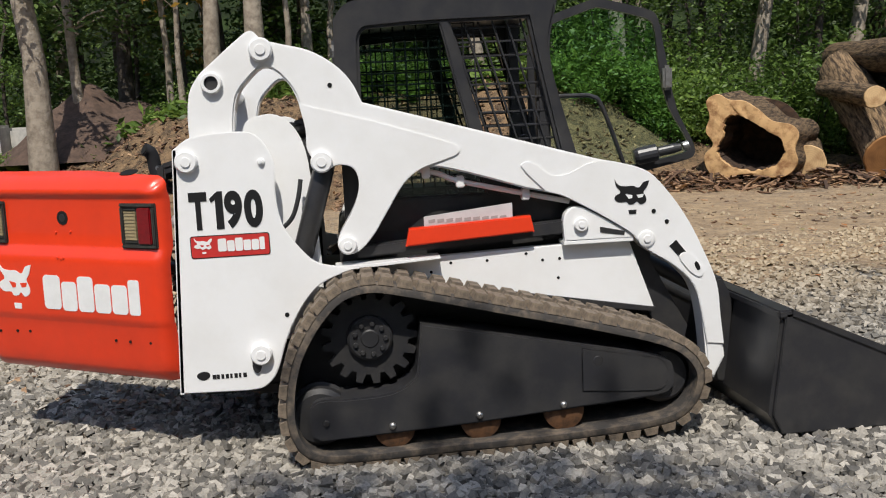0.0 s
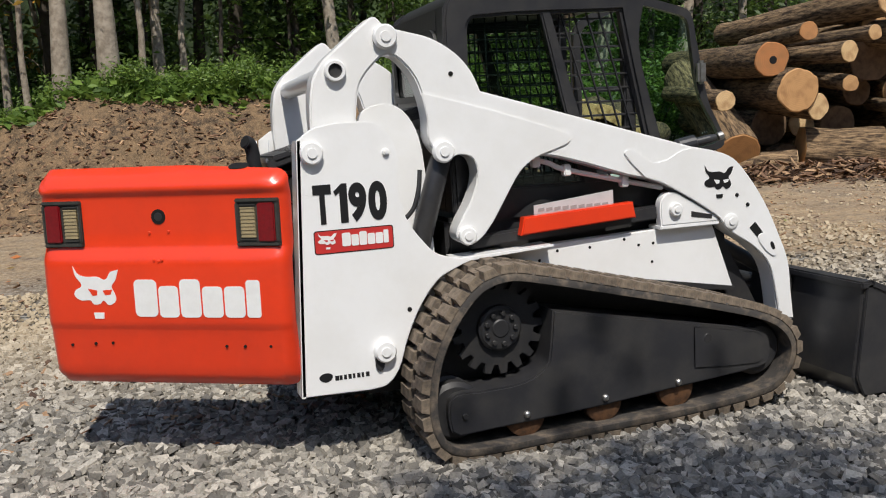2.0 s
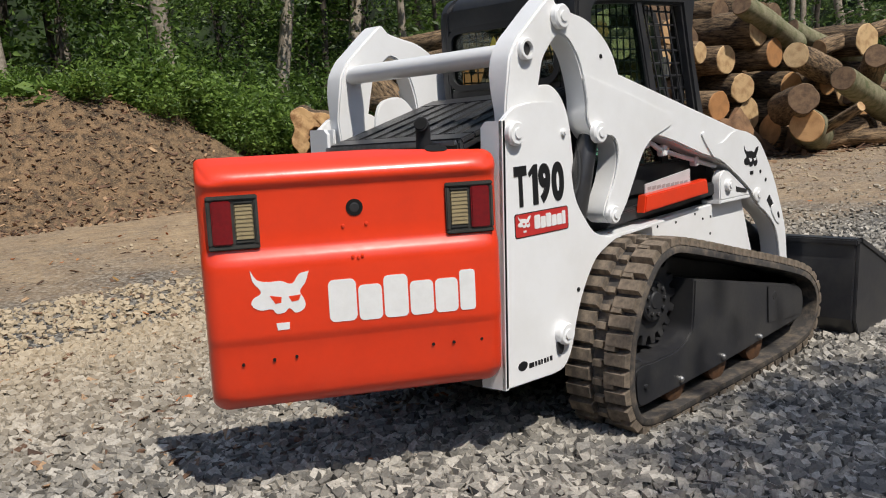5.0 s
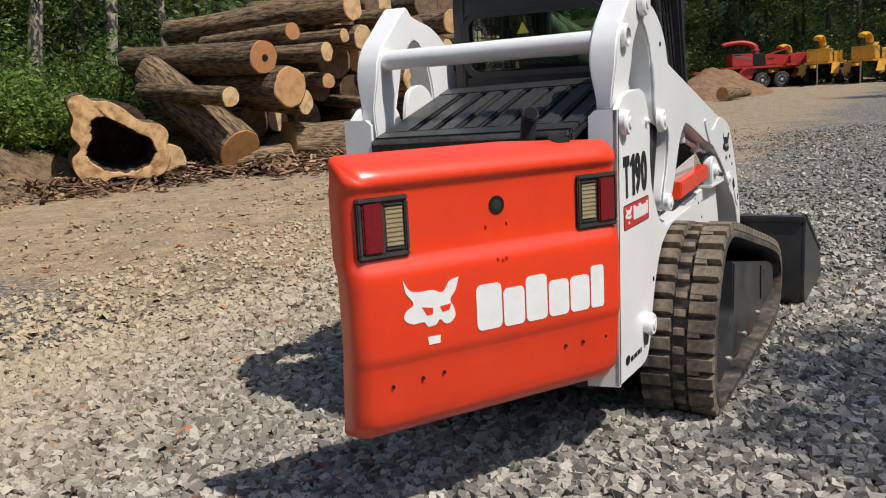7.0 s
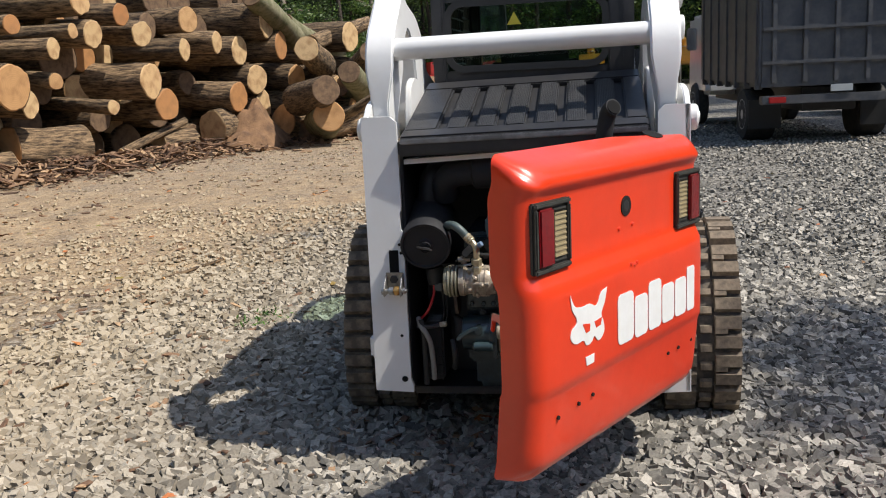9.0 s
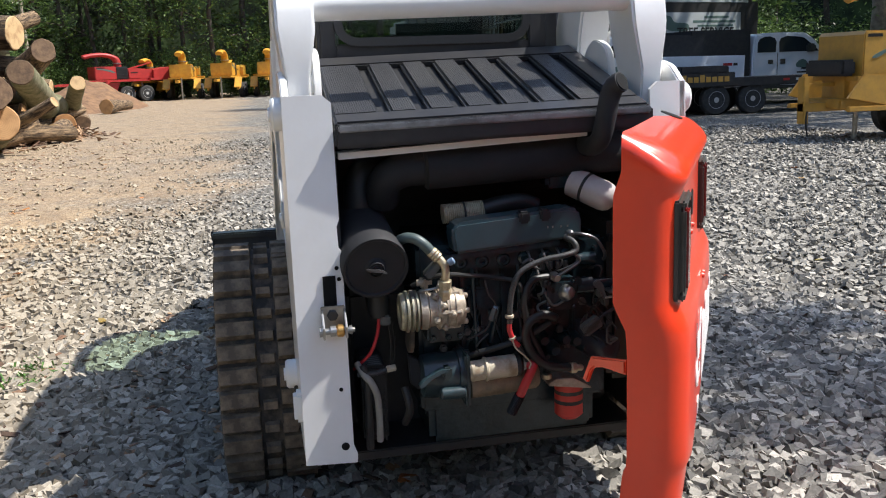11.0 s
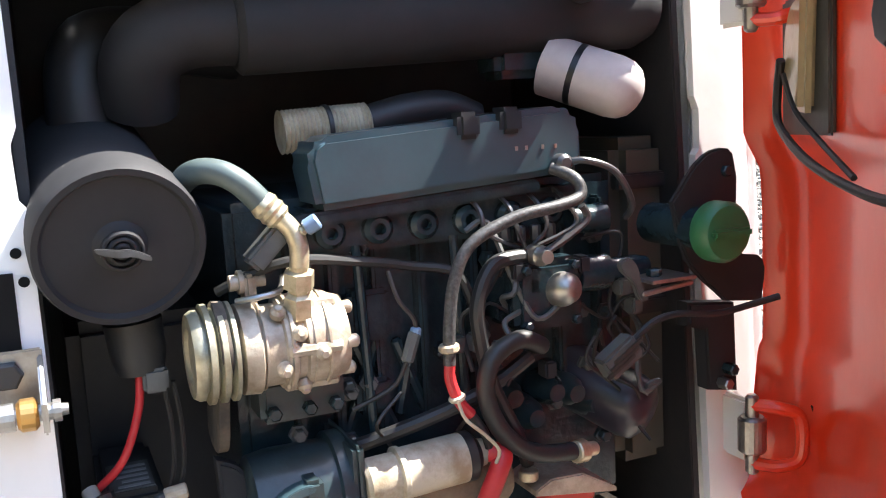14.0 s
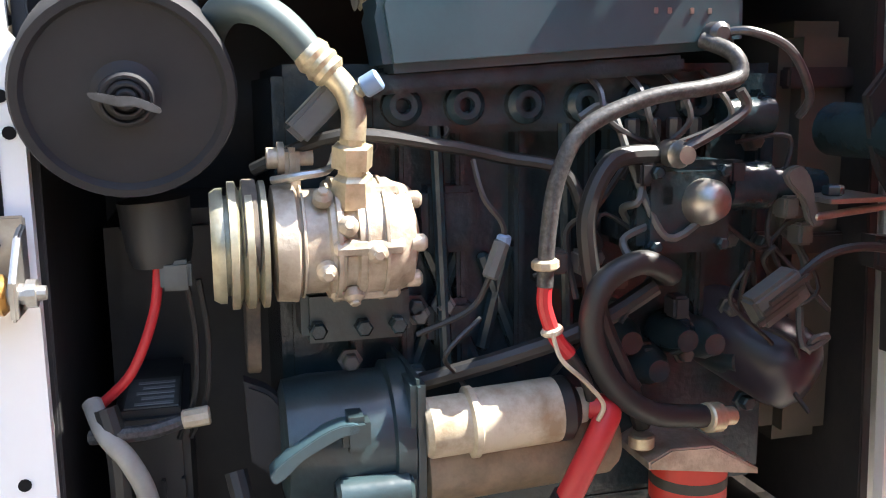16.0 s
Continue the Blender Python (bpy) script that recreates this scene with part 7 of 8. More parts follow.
REDLAMP = material("red_reflector", (0.40, 0.02, 0.02), 0.3)
GREYSTEEL = material("grey_truck_steel", (0.085, 0.09, 0.10), 0.5, 0.3, spots=(0.16, 0.155, 0.15), scale=5, mix=0.6, bump=0.1)
AMBER = material("amber_machine_paint", (0.62, 0.34, 0.035), 0.45, spots=(0.42, 0.17, 0.03), scale=5, mix=0.6)


def wheel(parent, x, y, z, r, wide, out):
    """A tyre and rim; out is the side of y that it faces."""
    t = part("wheel", lathe((x, y - wide / 2, z), (x, y + wide / 2, z), [(0, r * 0.62), (0, r * 0.9), (wide * 0.15, r), (wide * 0.85, r), (wide, r * 0.9), (wide, r * 0.62)], 28), TYRE, parent, smooth=40)
    o = y + out * wide / 2
    part("rim", lathe((x, o - out * 0.06, z), (x, o + out * 0.005, z), [(0, r * 0.62), (0.05, r * 0.60), (0.062, r * 0.56), (0.045, r * 0.40), (0.055, r * 0.2), (0.065, r * 0.16), (0.066, 0.001)], 24, caps=False), RIM, t, smooth=30)
    for k in range(6):
        a = math.pi * k / 3
        # black discs on the closed rim stand in for shaded openings
        part("rim_hole", lathe((x + r * 0.42 * math.cos(a), o - out * 0.02, z + r * 0.42 * math.sin(a)), (x + r * 0.42 * math.cos(a), o + out * 0.004, z + r * 0.42 * math.sin(a)), [(0, r * 0.07), (0.024, r * 0.07)], 8), BLACK_INK, t)
    return t


def wordbar(parent, x, z, w, h, y, mat):
    part("word_bar", box(x, x + w, y - 0.004, y + 0.004, z, z + h, 0), mat, parent)


def pickup(label, at, turn, rear=-0.6, bed=True):
    """A work truck, its nose to +x; rear is where the cab ends, with a long open bed behind it or none."""
    t = thing("pickup_truck", label, "truck", at, turn)
    tail = [(-3.25, 0.66, 1), (-3.28, 1.46, 1), (rear - 0.06, 1.49, 1), (rear - 0.05, 1.40, 1)] if bed else [(rear - 0.3, 0.62, 1), (rear - 0.3, 0.72, 1), (rear - 0.02, 0.75, 1)]
    arch = [(-1.58, 0.50, 1), (-1.64, 0.82), (-2.05, 1.02), (-2.46, 0.82), (-2.52, 0.60, 1)] if bed else []
    side = flow(tail + [(rear, 1.45, 1), (rear + 0.06, 1.96), (rear + 0.16, 2.06), (0.20, 2.07), (0.44, 2.01), (1.05, 1.50, 1), (2.25, 1.38), (2.56, 1.26), (2.64, 0.95), (2.64, 0.52, 1), (2.30, 0.50, 1), (2.24, 0.82), (1.85, 1.02), (1.46, 0.82), (1.40, 0.50, 1)] + arch, 4)
    part("body", slab(side, -0.98, 0.98, 0.05), AUTOWHITE, t, "white bodywork", 30)
    if bed:
        part("bed_floor", box(-3.18, rear - 0.12, -0.88, 0.88, 1.465, 1.475, 0), DARK, t)
        part("bed_line", box(rear - 0.05, rear - 0.02, -0.99, 0.99, 0.55, 1.45, 0), LAMP, t)
    for y in (-0.985, 0.985):
        part("side_window", slab(flow([(-0.50, 1.52, 1), (-0.46, 1.92), (0.16, 1.94), (0.34, 1.88), (0.80, 1.52, 1)], 3), y - 0.006, y + 0.006, 0.002), DARKGLASS, t)
        if rear < -1:
            part("side_window", slab(flow([(rear + 0.14, 1.52, 1), (rear + 0.20, 1.90), (-0.66, 1.92), (-0.62, 1.52, 1)], 3), y - 0.006, y + 0.006, 0.002), DARKGLASS, t)
            part("door_handle", box(-0.86, -0.70, y - 0.012, y + 0.012, 1.18, 1.30, 0.005), LAMP, t)
        for x in (-0.56, 0.90):
            part("door_line", box(x, x + 0.014, y - 0.004, y + 0.004, 0.58, 1.50, 0), LAMP, t)
        part("door_handle", box(-0.46, -0.30, y - 0.012, y + 0.012, 1.18, 1.32, 0.005), LAMP, t)
        part("mirror", box(0.36, 0.62, y - 0.16, y + 0.16, 1.50, 1.74, 0.05), LAMP, t)
        part("door_badge", slab(flow([(0.06, 1.10), (0.16, 1.26), (0.34, 1.28), (0.46, 1.10), (0.26, 1.06)]), y - 0.005, y + 0.005, 0), SIGNGREY, t)
        for x, z, w, h in ((0.24, 1.00, 0.45, 0.09), (0.10, 0.90, 0.55, 0.04)):
            wordbar(t, x, z, w, h, y, BLACK_INK)
        part("rocker", box(rear, 1.40, y - 0.015, y + 0.015, 0.48, 0.56, 0.005), LAMP, t)
        for x in (1.85, -2.05):
            wheel(t, x, y * 0.88, 0.41, 0.41, 0.26, 1 if y > 0 else -1)
        if bed:
            wordbar(t, -3.05, 1.20, 0.12, 0.07, y, BLACK_INK)
            wordbar(t, -2.90, 1.20, 0.26, 0.07, y, REDLAMP)
        part("head_lamp", box(2.44, 2.66, y * 0.92 - 0.14, y * 0.92 + 0.06, 1.02, 1.20, 0.03), CHROME, t)
    part("windscreen", slab([(0.47, 1.97), (0.50, 1.97), (1.06, 1.53), (1.02, 1.51)], -0.86, 0.86, 0.002), DARKGLASS, t)
    part("bumper", box(2.56, 2.74, -0.96, 0.96, 0.48, 0.70, 0.04), CHROME, t)
    part("chassis", box(-3.2, 2.4, -0.45, 0.45, 0.45, 0.62, 0.02), DARK, t)
    part("grille", box(2.58, 2.665, -0.66, 0.66, 0.82, 1.18, 0.02), LAMP, t)
    return t


pickup("white single-cab pick-up truck parked in the shade", (20.6, -8.8, 0), 90)
load = thing("tool_box", "black open tool box in the truck bed", "box", (20.6, -9.55, 1.475), 90)
part("body", slab([(-1.45, 0.0), (-1.50, 0.52), (0.0, 0.58), (0.0, 0.0)], -0.7, 0.7, 0.01), DARK, load)
work_truck = pickup("white extended-cab work truck with its nose to the trees", (23.0, -15.05, 0), -90, -1.35, False)
part("load_box", box(-3.3, -1.42, -0.96, 0.96, 0.62, 2.2, 0.03), DARK, work_truck, "black load box")
pickup("white pick-up truck half hidden behind another", (26.2, -9.4, 0), 84, -1.35)
# long equipment trailer in front of the trucks
trail = thing("equipment_trailer", "long black equipment trailer with a gold name panel and reflector tape", "trailer", (19.3, -12.4, 0), 90)
part("deck", box(-5.0, 3.4, -0.9, 0.86, 0.72, 0.90, 0.01), DARK, trail)
part("side_rail", box(-5.0, 3.3, 0.86, 0.90, 0.70, 0.92, 0.01), DARK, trail)
panel = part("name_panel", box(1.30, 2.95, 0.90, 0.92, 0.72, 1.06, 0.01), DARK, trail)
for k in range(8):
    part("name_block", box(2.62 - 0.165 * k, 2.75 - 0.165 * k, 0.915, 0.926, 0.83, 0.96 + (0.05 if k in (0, 3) else 0), 0), YELLOW, panel)
part("spare_deck", box(1.4, 2.7, 0.1, 0.8, 0.90, 1.22, 0.03), DARK, trail)
for k in range(14):
    part("reflector", box(-4.9 + 0.36 * k, -4.72 + 0.36 * k, 0.898, 0.906, 0.80, 0.86, 0), REDLAMP if k % 2 else SIGNWHITE, trail)
for x in (1.75, 0.75):
    for y in (-0.7, 0.72):
        wheel(trail, x, y, 0.38, 0.38, 0.24, 1 if y > 0 else -1)
part("tongue", slab([(3.3, 0.72), (3.3, 0.86), (4.4, 0.72), (4.4, 0.62)], -0.06, 0.06, 0.01), DARK, trail)
# black box trailer with a sign
boxt = thing("box_trailer", "black box trailer with a white sign panel", "trailer", (25.85, -11.8, 0), 107)
part("box", box(-4.4, 4.6, -1.2, 1.0, 0.75, 3.22, 0.03), DARK, boxt)
part("roof_edge", box(-3.9, 0.6, 0.5, 1.01, 3.20, 3.27, 0.01), SIGNWHITE, boxt)
part("chassis", box(-4.4, 4.4, -0.9, 0.7, 0.45, 0.75, 0.02), DARK, boxt)
for x in (-2.4, -1.5):
    for y in (-0.9, 0.85):
        wheel(boxt, x, y, 0.42, 0.42, 0.28, 1 if y > 0 else -1)
part("sign_panel", box(-3.55, 0.0, 1.0, 1.02, 1.44, 2.88, 0.004), SIGNWHITE, boxt, "white sign with dark lettering")
SIGNM = lambda x, z: Matrix(((-1, 0, 0, x), (0, 0, 1, 1.026), (0, 1, 0, z), (0, 0, 0, 1)))
lettering("sign_words", "TREE SERVICE", 0.42, 0.98, BLACK_INK, boxt, SIGNM(-0.72, 2.11), 0.008)
part("name_shape", slab(flow([(-1.22, 2.34), (-0.75, 2.30), (-0.25, 2.38), (-0.12, 2.74), (-0.42, 2.76), (-0.62, 2.58), (-1.18, 2.52)]), 1.02, 1.026, 0), SIGNGREY, boxt)
for x, z, w, h in ((-3.0, 2.70, 1.1, 0.07), (-3.3, 2.56, 1.9, 0.07), (-3.2, 2.43, 1.6, 0.06), (-3.3, 1.92, 1.9, 0.06), (-3.3, 1.55, 1.5, 0.26)):
    part("word_bar", box(x, x + w, 1.02, 1.026, z, z + h, 0), SIGNGREY, boxt)
for x, z, w, h in ((0.95, 2.93, 0.55, 0.12), (1.55, 2.90, 0.42, 0.20), (0.95, 2.76, 0.95, 0.06)):
    part("word_bar", box(x, x + w, 1.0, 1.006, z, z + h, 0), SIGNWHITE, boxt)


add_part = part


def wood_chipper(label, at, turn, paint, size):
    """A towed chipper: engine box, drum housing, feed hopper, curved chute, wheels. Its tongue points to +x."""
    t = thing("wood_chipper", label, "wood chipper", at, turn)
    t.scale = (size, size, size)

    def part(name, bm, mat, parent, note="", smooth=0.0):
        for v in bm.verts:
            v.co.z = min(v.co.z, 1.15) + 0.56 * max(0.0, v.co.z - 1.15)
        return add_part(name, bm, mat, parent, note, smooth)

    part("engine_box", box(0.35, 1.55, -0.6, 0.6, 1.35, 2.62, 0.04), paint, t)
    part("grille", box(-0.30, 0.35, -0.56, 0.56, 1.35, 2.58, 0.02), DARK, t)
    for k in range(7):
        part("grille_slat", box(-0.29, 0.34, 0.56, 0.59, 1.45 + 0.155 * k, 1.53 + 0.155 * k, 0.01), BLACK, t)
    part("drum_box", slab([(-1.75, 1.32), (-1.75, 2.25), (-0.9, 2.38), (-0.32, 2.38), (-0.32, 1.32)], -0.55, 0.55, 0.03), paint, t)
    part("side_door", box(-0.95, -0.34, 0.55, 0.58, 1.40, 2.10, 0.02), paint, t)
    part("feed_hopper", slab([(-1.7, 1.25), (-1.7, 2.2), (-2.7, 2.45), (-2.7, 1.05)], -0.75, 0.75, 0.02), paint, t)
    part("crane_arm", slab([(-0.4, 2.35), (-1.85, 2.98), (-1.95, 2.92), (-0.75, 2.36)], -0.12, 0.12, 0.02), paint, t)
    part("chute", tube([(0.05, 0, 2.45), (0.05, 0, 2.95), (0.20, 0, 3.45), (0.75, 0, 3.75), (1.45, 0, 3.72), (1.9, 0, 3.55)], 0.21, 14), paint, t, "curved discharge chute", 50)
    part("chute_collar", rod((0.05, 0, 2.88), (0.05, 0, 2.96), 0.26), STEEL, t)
    part("frame", box(-2.2, 2.2, -0.62, 0.62, 1.15, 1.32, 0.02), paint, t)
    part("tongue", box(2.2, 3.6, -0.09, 0.09, 0.95, 1.1, 0.01), paint, t)
    part("jack", rod((2.7, 0.14, 0.02), (2.7, 0.14, 1.25), 0.045), STEEL, t)
    for y in (-0.85, 0.85):
        part("fender", slab([(-1.3, 1.12), (-1.3, 1.18), (0.95, 1.18), (1.55, 0.62), (1.50, 0.58), (0.9, 1.12)], y - 0.2, y + 0.2, 0.01), paint, t)
        part("skirt", slab([(0.55, 0.55), (0.30, 1.1), (1.0, 1.1), (1.55, 0.60), (1.55, 0.45)], y - 0.03, y + 0.03, 0.01), paint, t)
        part("step", box(-1.9, -1.35, y - 0.2, y + 0.2, 1.16, 1.40, 0.02), paint, t)
        for x in (-0.05, -1.15):
            wheel(t, x, y, 0.44, 0.44, 0.26, 1 if y > 0 else -1)
        o = 0.605 if y > 0 else -0.605
        part("stripe", slab(flow([(0.45, 1.98), (0.9, 2.2), (1.4, 2.36), (1.4, 2.42), (0.85, 2.34), (0.5, 2.12)]), o - 0.004, o + 0.004, 0), SIGNGREY, t)
        part("word_bar", box(1.0, 1.45, o - 0.004, o + 0.004, 2.45, 2.54, 0), BLACK_INK, t)
        part("word_bar", box(-0.85, -0.45, (0.585 if y > 0 else -0.555) - 0.004, (0.585 if y > 0 else -0.555) + 0.004, 1.92, 2.02, 0), BLACK_INK, t)
    return t


wood_chipper("red wood chipper parked by the mulch heap", (56.0, 8.6, 0), 118, FARRED, 1.08)
wood_chipper("yellow wood chipper parked behind the red one", (58.5, 7.0, 0), 170, AMBER, 0.95)
wood_chipper("yellow wood chipper parked at the far trees", (57.0, 4.9, 0), 178, AMBER, 1.08)
wood_chipper("yellow wood chipper at the far end of the yard", (57.0, 2.3, 0), 172, AMBER, 1.08)
wood_chipper("orange wood chipper parked in the far row", (57.0, -0.4, 0), 176, AMBER, 1.08)
wood_chipper("yellow wood chipper behind the parked truck", (57.0, -6.2, 0), 168, YELLOW, 1.08)


def tow_chipper():
    """The near chipper on its tandem trailer; the tongue points to +x, +y is the side seen."""
    t = thing("wood_chipper", "yellow wood chipper on a tandem-axle trailer in the yard", "wood chipper", (10.95, -11.58, 0), 90)
    box_ = part("engine_box", slab([(1.72, 1.06), (1.72, 1.74), (2.78, 1.76), (2.82, 1.70), (2.82, 1.06)], -0.6, 0.6, 0.02), YELLOW, t)
    part("stripe", slab(flow([(1.80, 1.52), (2.1, 1.56), (2.5, 1.44), (2.66, 1.33), (2.4, 1.42), (2.1, 1.48)]), 0.599, 0.606, 0), SIGNGREY, box_)
    part("stripe", slab(flow([(1.80, 1.62), (2.1, 1.63), (2.4, 1.53), (2.1, 1.59)]), 0.599, 0.606, 0), SIGNWHITE, box_)
    part("word_bar", box(2.50, 2.76, 0.599, 0.606, 1.66, 1.71, 0), BLACK_INK, box_)
    rad = part("radiator", box(1.16, 1.72, -0.58, 0.58, 1.04, 1.73, 0.02), DARK, t)
    for k in range(8):
        part("radiator_slat", box(1.17, 1.71, 0.58, 0.605, 1.07 + 0.082 * k, 1.12 + 0.082 * k, 0.008), BLACK, rad)
    part("drum_box", slab([(-0.42, 1.02), (-0.50, 1.62), (0.05, 1.70), (1.16, 1.62), (1.16, 1.02)], -0.55, 0.52, 0.02), YELLOW, t)
    door = part("side_door", box(0.60, 1.13, 0.52, 0.60, 1.06, 1.52, 0.015), YELLOW, t)
    part("word_bar", box(0.72, 1.06, 0.599, 0.606, 1.40, 1.48, 0), BLACK_INK, door)
    part("stripe", slab(flow([(0.64, 1.24), (0.85, 1.28), (1.08, 1.18), (0.85, 1.22)]), 0.599, 0.606, 0), SIGNGREY, door)
    part("feed_hopper", slab([(-0.45, 1.0), (-0.5, 1.5), (-1.25, 1.75), (-1.25, 0.85)], -0.72, 0.72, 0.02), YELLOW, t)
    part("boom", slab([(0.65, 1.64), (0.62, 1.70), (-0.55, 2.06), (-0.62, 2.00), (-0.1, 1.74), (0.3, 1.63)], -0.12, 0.12, 0.02), YELLOW, t)
    chute = part("chute", tube([(1.40, 0, 1.70), (1.34, 0, 1.86), (1.24, 0, 2.02), (1.30, 0, 2.20), (1.60, 0, 2.36), (2.0, 0, 2.42), (2.5, 0, 2.40), (2.75, 0, 2.33)], 0.13, 14), YELLOW, t, "curved discharge chute", 50)
    part("chute_collar", rod((1.36, 0, 1.80), (1.34, 0, 1.87), 0.21), YELLOW, chute)
    part("chute_word", box(1.85, 2.2, 0.126, 0.14, 2.40, 2.45, 0), BLACK_INK, chute)
    part("frame", box(-0.6, 3.1, -0.45, 0.45, 0.55, 0.70, 0.02), YELLOW, t)
    part("deck", box(-0.5, 2.9, -0.6, 0.6, 0.98, 1.06, 0.01), YELLOW, t)
    tongue = part("tongue", box(2.6, 3.5, -0.10, 0.10, 0.50, 0.64, 0.01), YELLOW, t)
    part("hitch_post", box(3.40, 3.50, -0.09, 0.09, 0.30, 1.06, 0.01), YELLOW, tongue)
    part("hitch_post", box(2.82, 2.92, -0.3, 0.3, 0.60, 1.06, 0.01), YELLOW, tongue)
    part("hitch_rail", box(2.9, 3.42, -0.05, 0.05, 0.90, 0.96, 0.01), YELLOW, tongue)
    part("jack", rod((2.56, 0.12, 0.0), (2.56, 0.12, 0.66), 0.04), STEEL, t)
    part("safety_chain", tube([(3.42, 0.08, 0.55), (3.45, 0.1, 0.32), (3.40, 0.08, 0.10)], 0.015, 6), DARK, t)
    part("fuel_tank", box(2.86, 3.12, -0.5, 0.5, 1.06, 1.32, 0.04), DARK, t)
    for y in (-0.8, 0.8):
        part("skirt", slab([(3.22, 0.73), (2.94, 1.09), (1.28, 1.03), (1.55, 0.48), (1.62, 0.44)], y - 0.02, y + 0.02, 0.008), YELLOW, t)
        part("skirt_lip", box(1.5, 3.2, y - 0.05, y + 0.05, 0.52, 0.60, 0.01), YELLOW, t)
        part("fender", slab([(1.30, 0.98), (1.28, 1.04), (-0.35, 0.96), (-0.52, 0.80), (-0.46, 0.78), (-0.32, 0.90)], y - 0.18, y + 0.18, 0.008), YELLOW, t)
        part("step", slab([(0.62, 1.02), (0.10, 1.24), (-0.26, 1.22), (-0.30, 1.0)], y - 0.15, y + 0.12, 0.01), YELLOW, t)
        for x in (1.12, 0.20):
            wheel(t, x, y, 0.40, 0.40, 0.24, 1 if y > 0 else -1)
    return t


tow_chipper()


def small_loader(label, at, turn):
    """A small wheeled loader seen from behind, red tailgate and white arms."""
    t = thing("skid_loader", label, "loader", at, turn)
    part("tailgate", box(-0.9, -0.7, -0.6, 0.6, 0.45, 1.15, 0.06), FARRED, t)
    part("body", box(-0.7, 1.0, -0.55, 0.55, 0.4, 1.0, 0.04), AUTOWHITE, t)
    part("cab", box(-0.45, 0.7, -0.42, 0.42, 1.0, 2.0, 0.05), DARK, t)
    for k in range(5):
        part("name_block", box(-0.905, -0.90, -0.22 + 0.1 * k, -0.15 + 0.1 * k, 0.80, 0.90, 0), SIGNWHITE, t)
    for y in (-0.62, 0.62):
        part("lift_arm", slab(flow([(-0.85, 0.5, 1), (-0.85, 1.6), (-0.6, 1.85), (-0.3, 1.7, 1), (1.2, 0.95, 1), (1.35, 0.3, 1), (1.2, 0.3, 1), (1.05, 0.8), (-0.3, 1.45), (-0.6, 1.3, 1), (-0.6, 0.5, 1)], 3), y - 0.06, y + 0.06, 0.01), AUTOWHITE, t)
        for x in (-0.35, 0.65):
            wheel(t, x, y * 1.15, 0.4, 0.4, 0.25, 1 if y > 0 else -1)
    return t


small_loader("small white and red wheeled loader parked far off", (33.5, -2.3, 0), 15)
# tipper truck seen from behind
tip = thing("tipper_truck", "dark grey tipper truck parked with its tail towards the yard", "truck", (15.6, -4.05, 0), 4)
part("tail_board", box(-2.9, -2.84, -1.2, 1.2, 1.05, 3.0, 0.01), GREYSTEEL, tip)
for y in (-1.22, 1.22):
    part("bed_side", box(-2.9, 2.0, y - 0.03, y + 0.03, 1.05, 3.0, 0.01), GREYSTEEL, tip)
    for k in range(7):
        part("side_stake", box(-2.85 + 0.75 * k, -2.75 + 0.75 * k, y - 0.06, y + 0.06, 0.95, 3.0, 0.01), GREYSTEEL, tip)
for k in range(5):
    part("tail_rib", box(-2.95, -2.90, -1.0 + 0.5 * k - 0.04, -1.0 + 0.5 * k + 0.04, 1.05, 2.6, 0.01), GREYSTEEL, tip)
for z in (1.35, 1.9, 2.45):
    part("tail_rail", box(-2.97, -2.91, -1.2, 1.2, z, z + 0.06, 0.01), GREYSTEEL, tip)
part("bed_floor", box(-2.9, 2.0, -1.2, 1.2, 0.98, 1.08, 0.01), GREYSTEEL, tip)
part("chassis", box(-2.6, 4.4, -0.45, 0.45, 0.55, 0.95, 0.02), DARK, tip)
part("rear_bumper", box(-2.98, -2.80, -1.2, 1.2, 0.70, 0.84, 0.01), GREYSTEEL, tip)
for y in (-0.95, 0.95):
    part("tail_lamp", box(-3.0, -2.96, y - 0.14, y + 0.14, 0.72, 0.82, 0.01), REDLAMP, tip)
    for x, w in ((-1.6, 0.5), (3.4, 0.28)):
        wheel(tip, x, y if x < 0 else y * 1.08, 0.48, 0.48, w, 1 if y > 0 else -1)
    part("mirror", box(2.9, 3.0, y * 1.35 - 0.12, y * 1.35 + 0.12, 1.7, 2.2, 0.03), CHROME, tip)
    part("mud_flap", box(-2.2, -2.18, y - 0.28, y + 0.28, 0.25, 0.75, 0), HOSE, tip)
part("licence_bar", box(-3.0, -2.975, -0.25, 0.1, 0.88, 0.99, 0), SIGNWHITE, tip)
part("cab", box(2.2, 4.3, -1.1, 1.1, 0.7, 2.5, 0.10), AUTOWHITE, tip, "white cab", 40)
part("bonnet", box(4.3, 5.2, -0.95, 0.95, 0.7, 1.55, 0.10), AUTOWHITE, tip)
part("crane_post", rod((0.5, -0.5, 1.0), (0.4, -0.6, 3.6), 0.16), SIGNWHITE, tip)
# cream machine at the edge of the yard
cream = thing("backhoe", "cream backhoe loader with an open canopy", "backhoe", (12.5, -21.0, 0), 40)
CREAMP = material("cream_machine_paint", (0.55, 0.46, 0.30), 0.5, spots=(0.4, 0.33, 0.22), scale=5)
part("body", box(-1.2, 1.4, -0.6, 0.6, 0.8, 1.6, 0.05), CREAMP, cream)
for x in (-0.6, 0.7):
    for y in (-0.55, 0.55):
        part("canopy_post", tube([(x, y, 1.6), (x * 0.9, y, 2.4), (x * 0.8, y, 2.75)], 0.05), CREAMP, cream)
        wheel(cream, x * 1.5, y * 1.4, 0.55, 0.55, 0.35, 1 if y > 0 else -1)
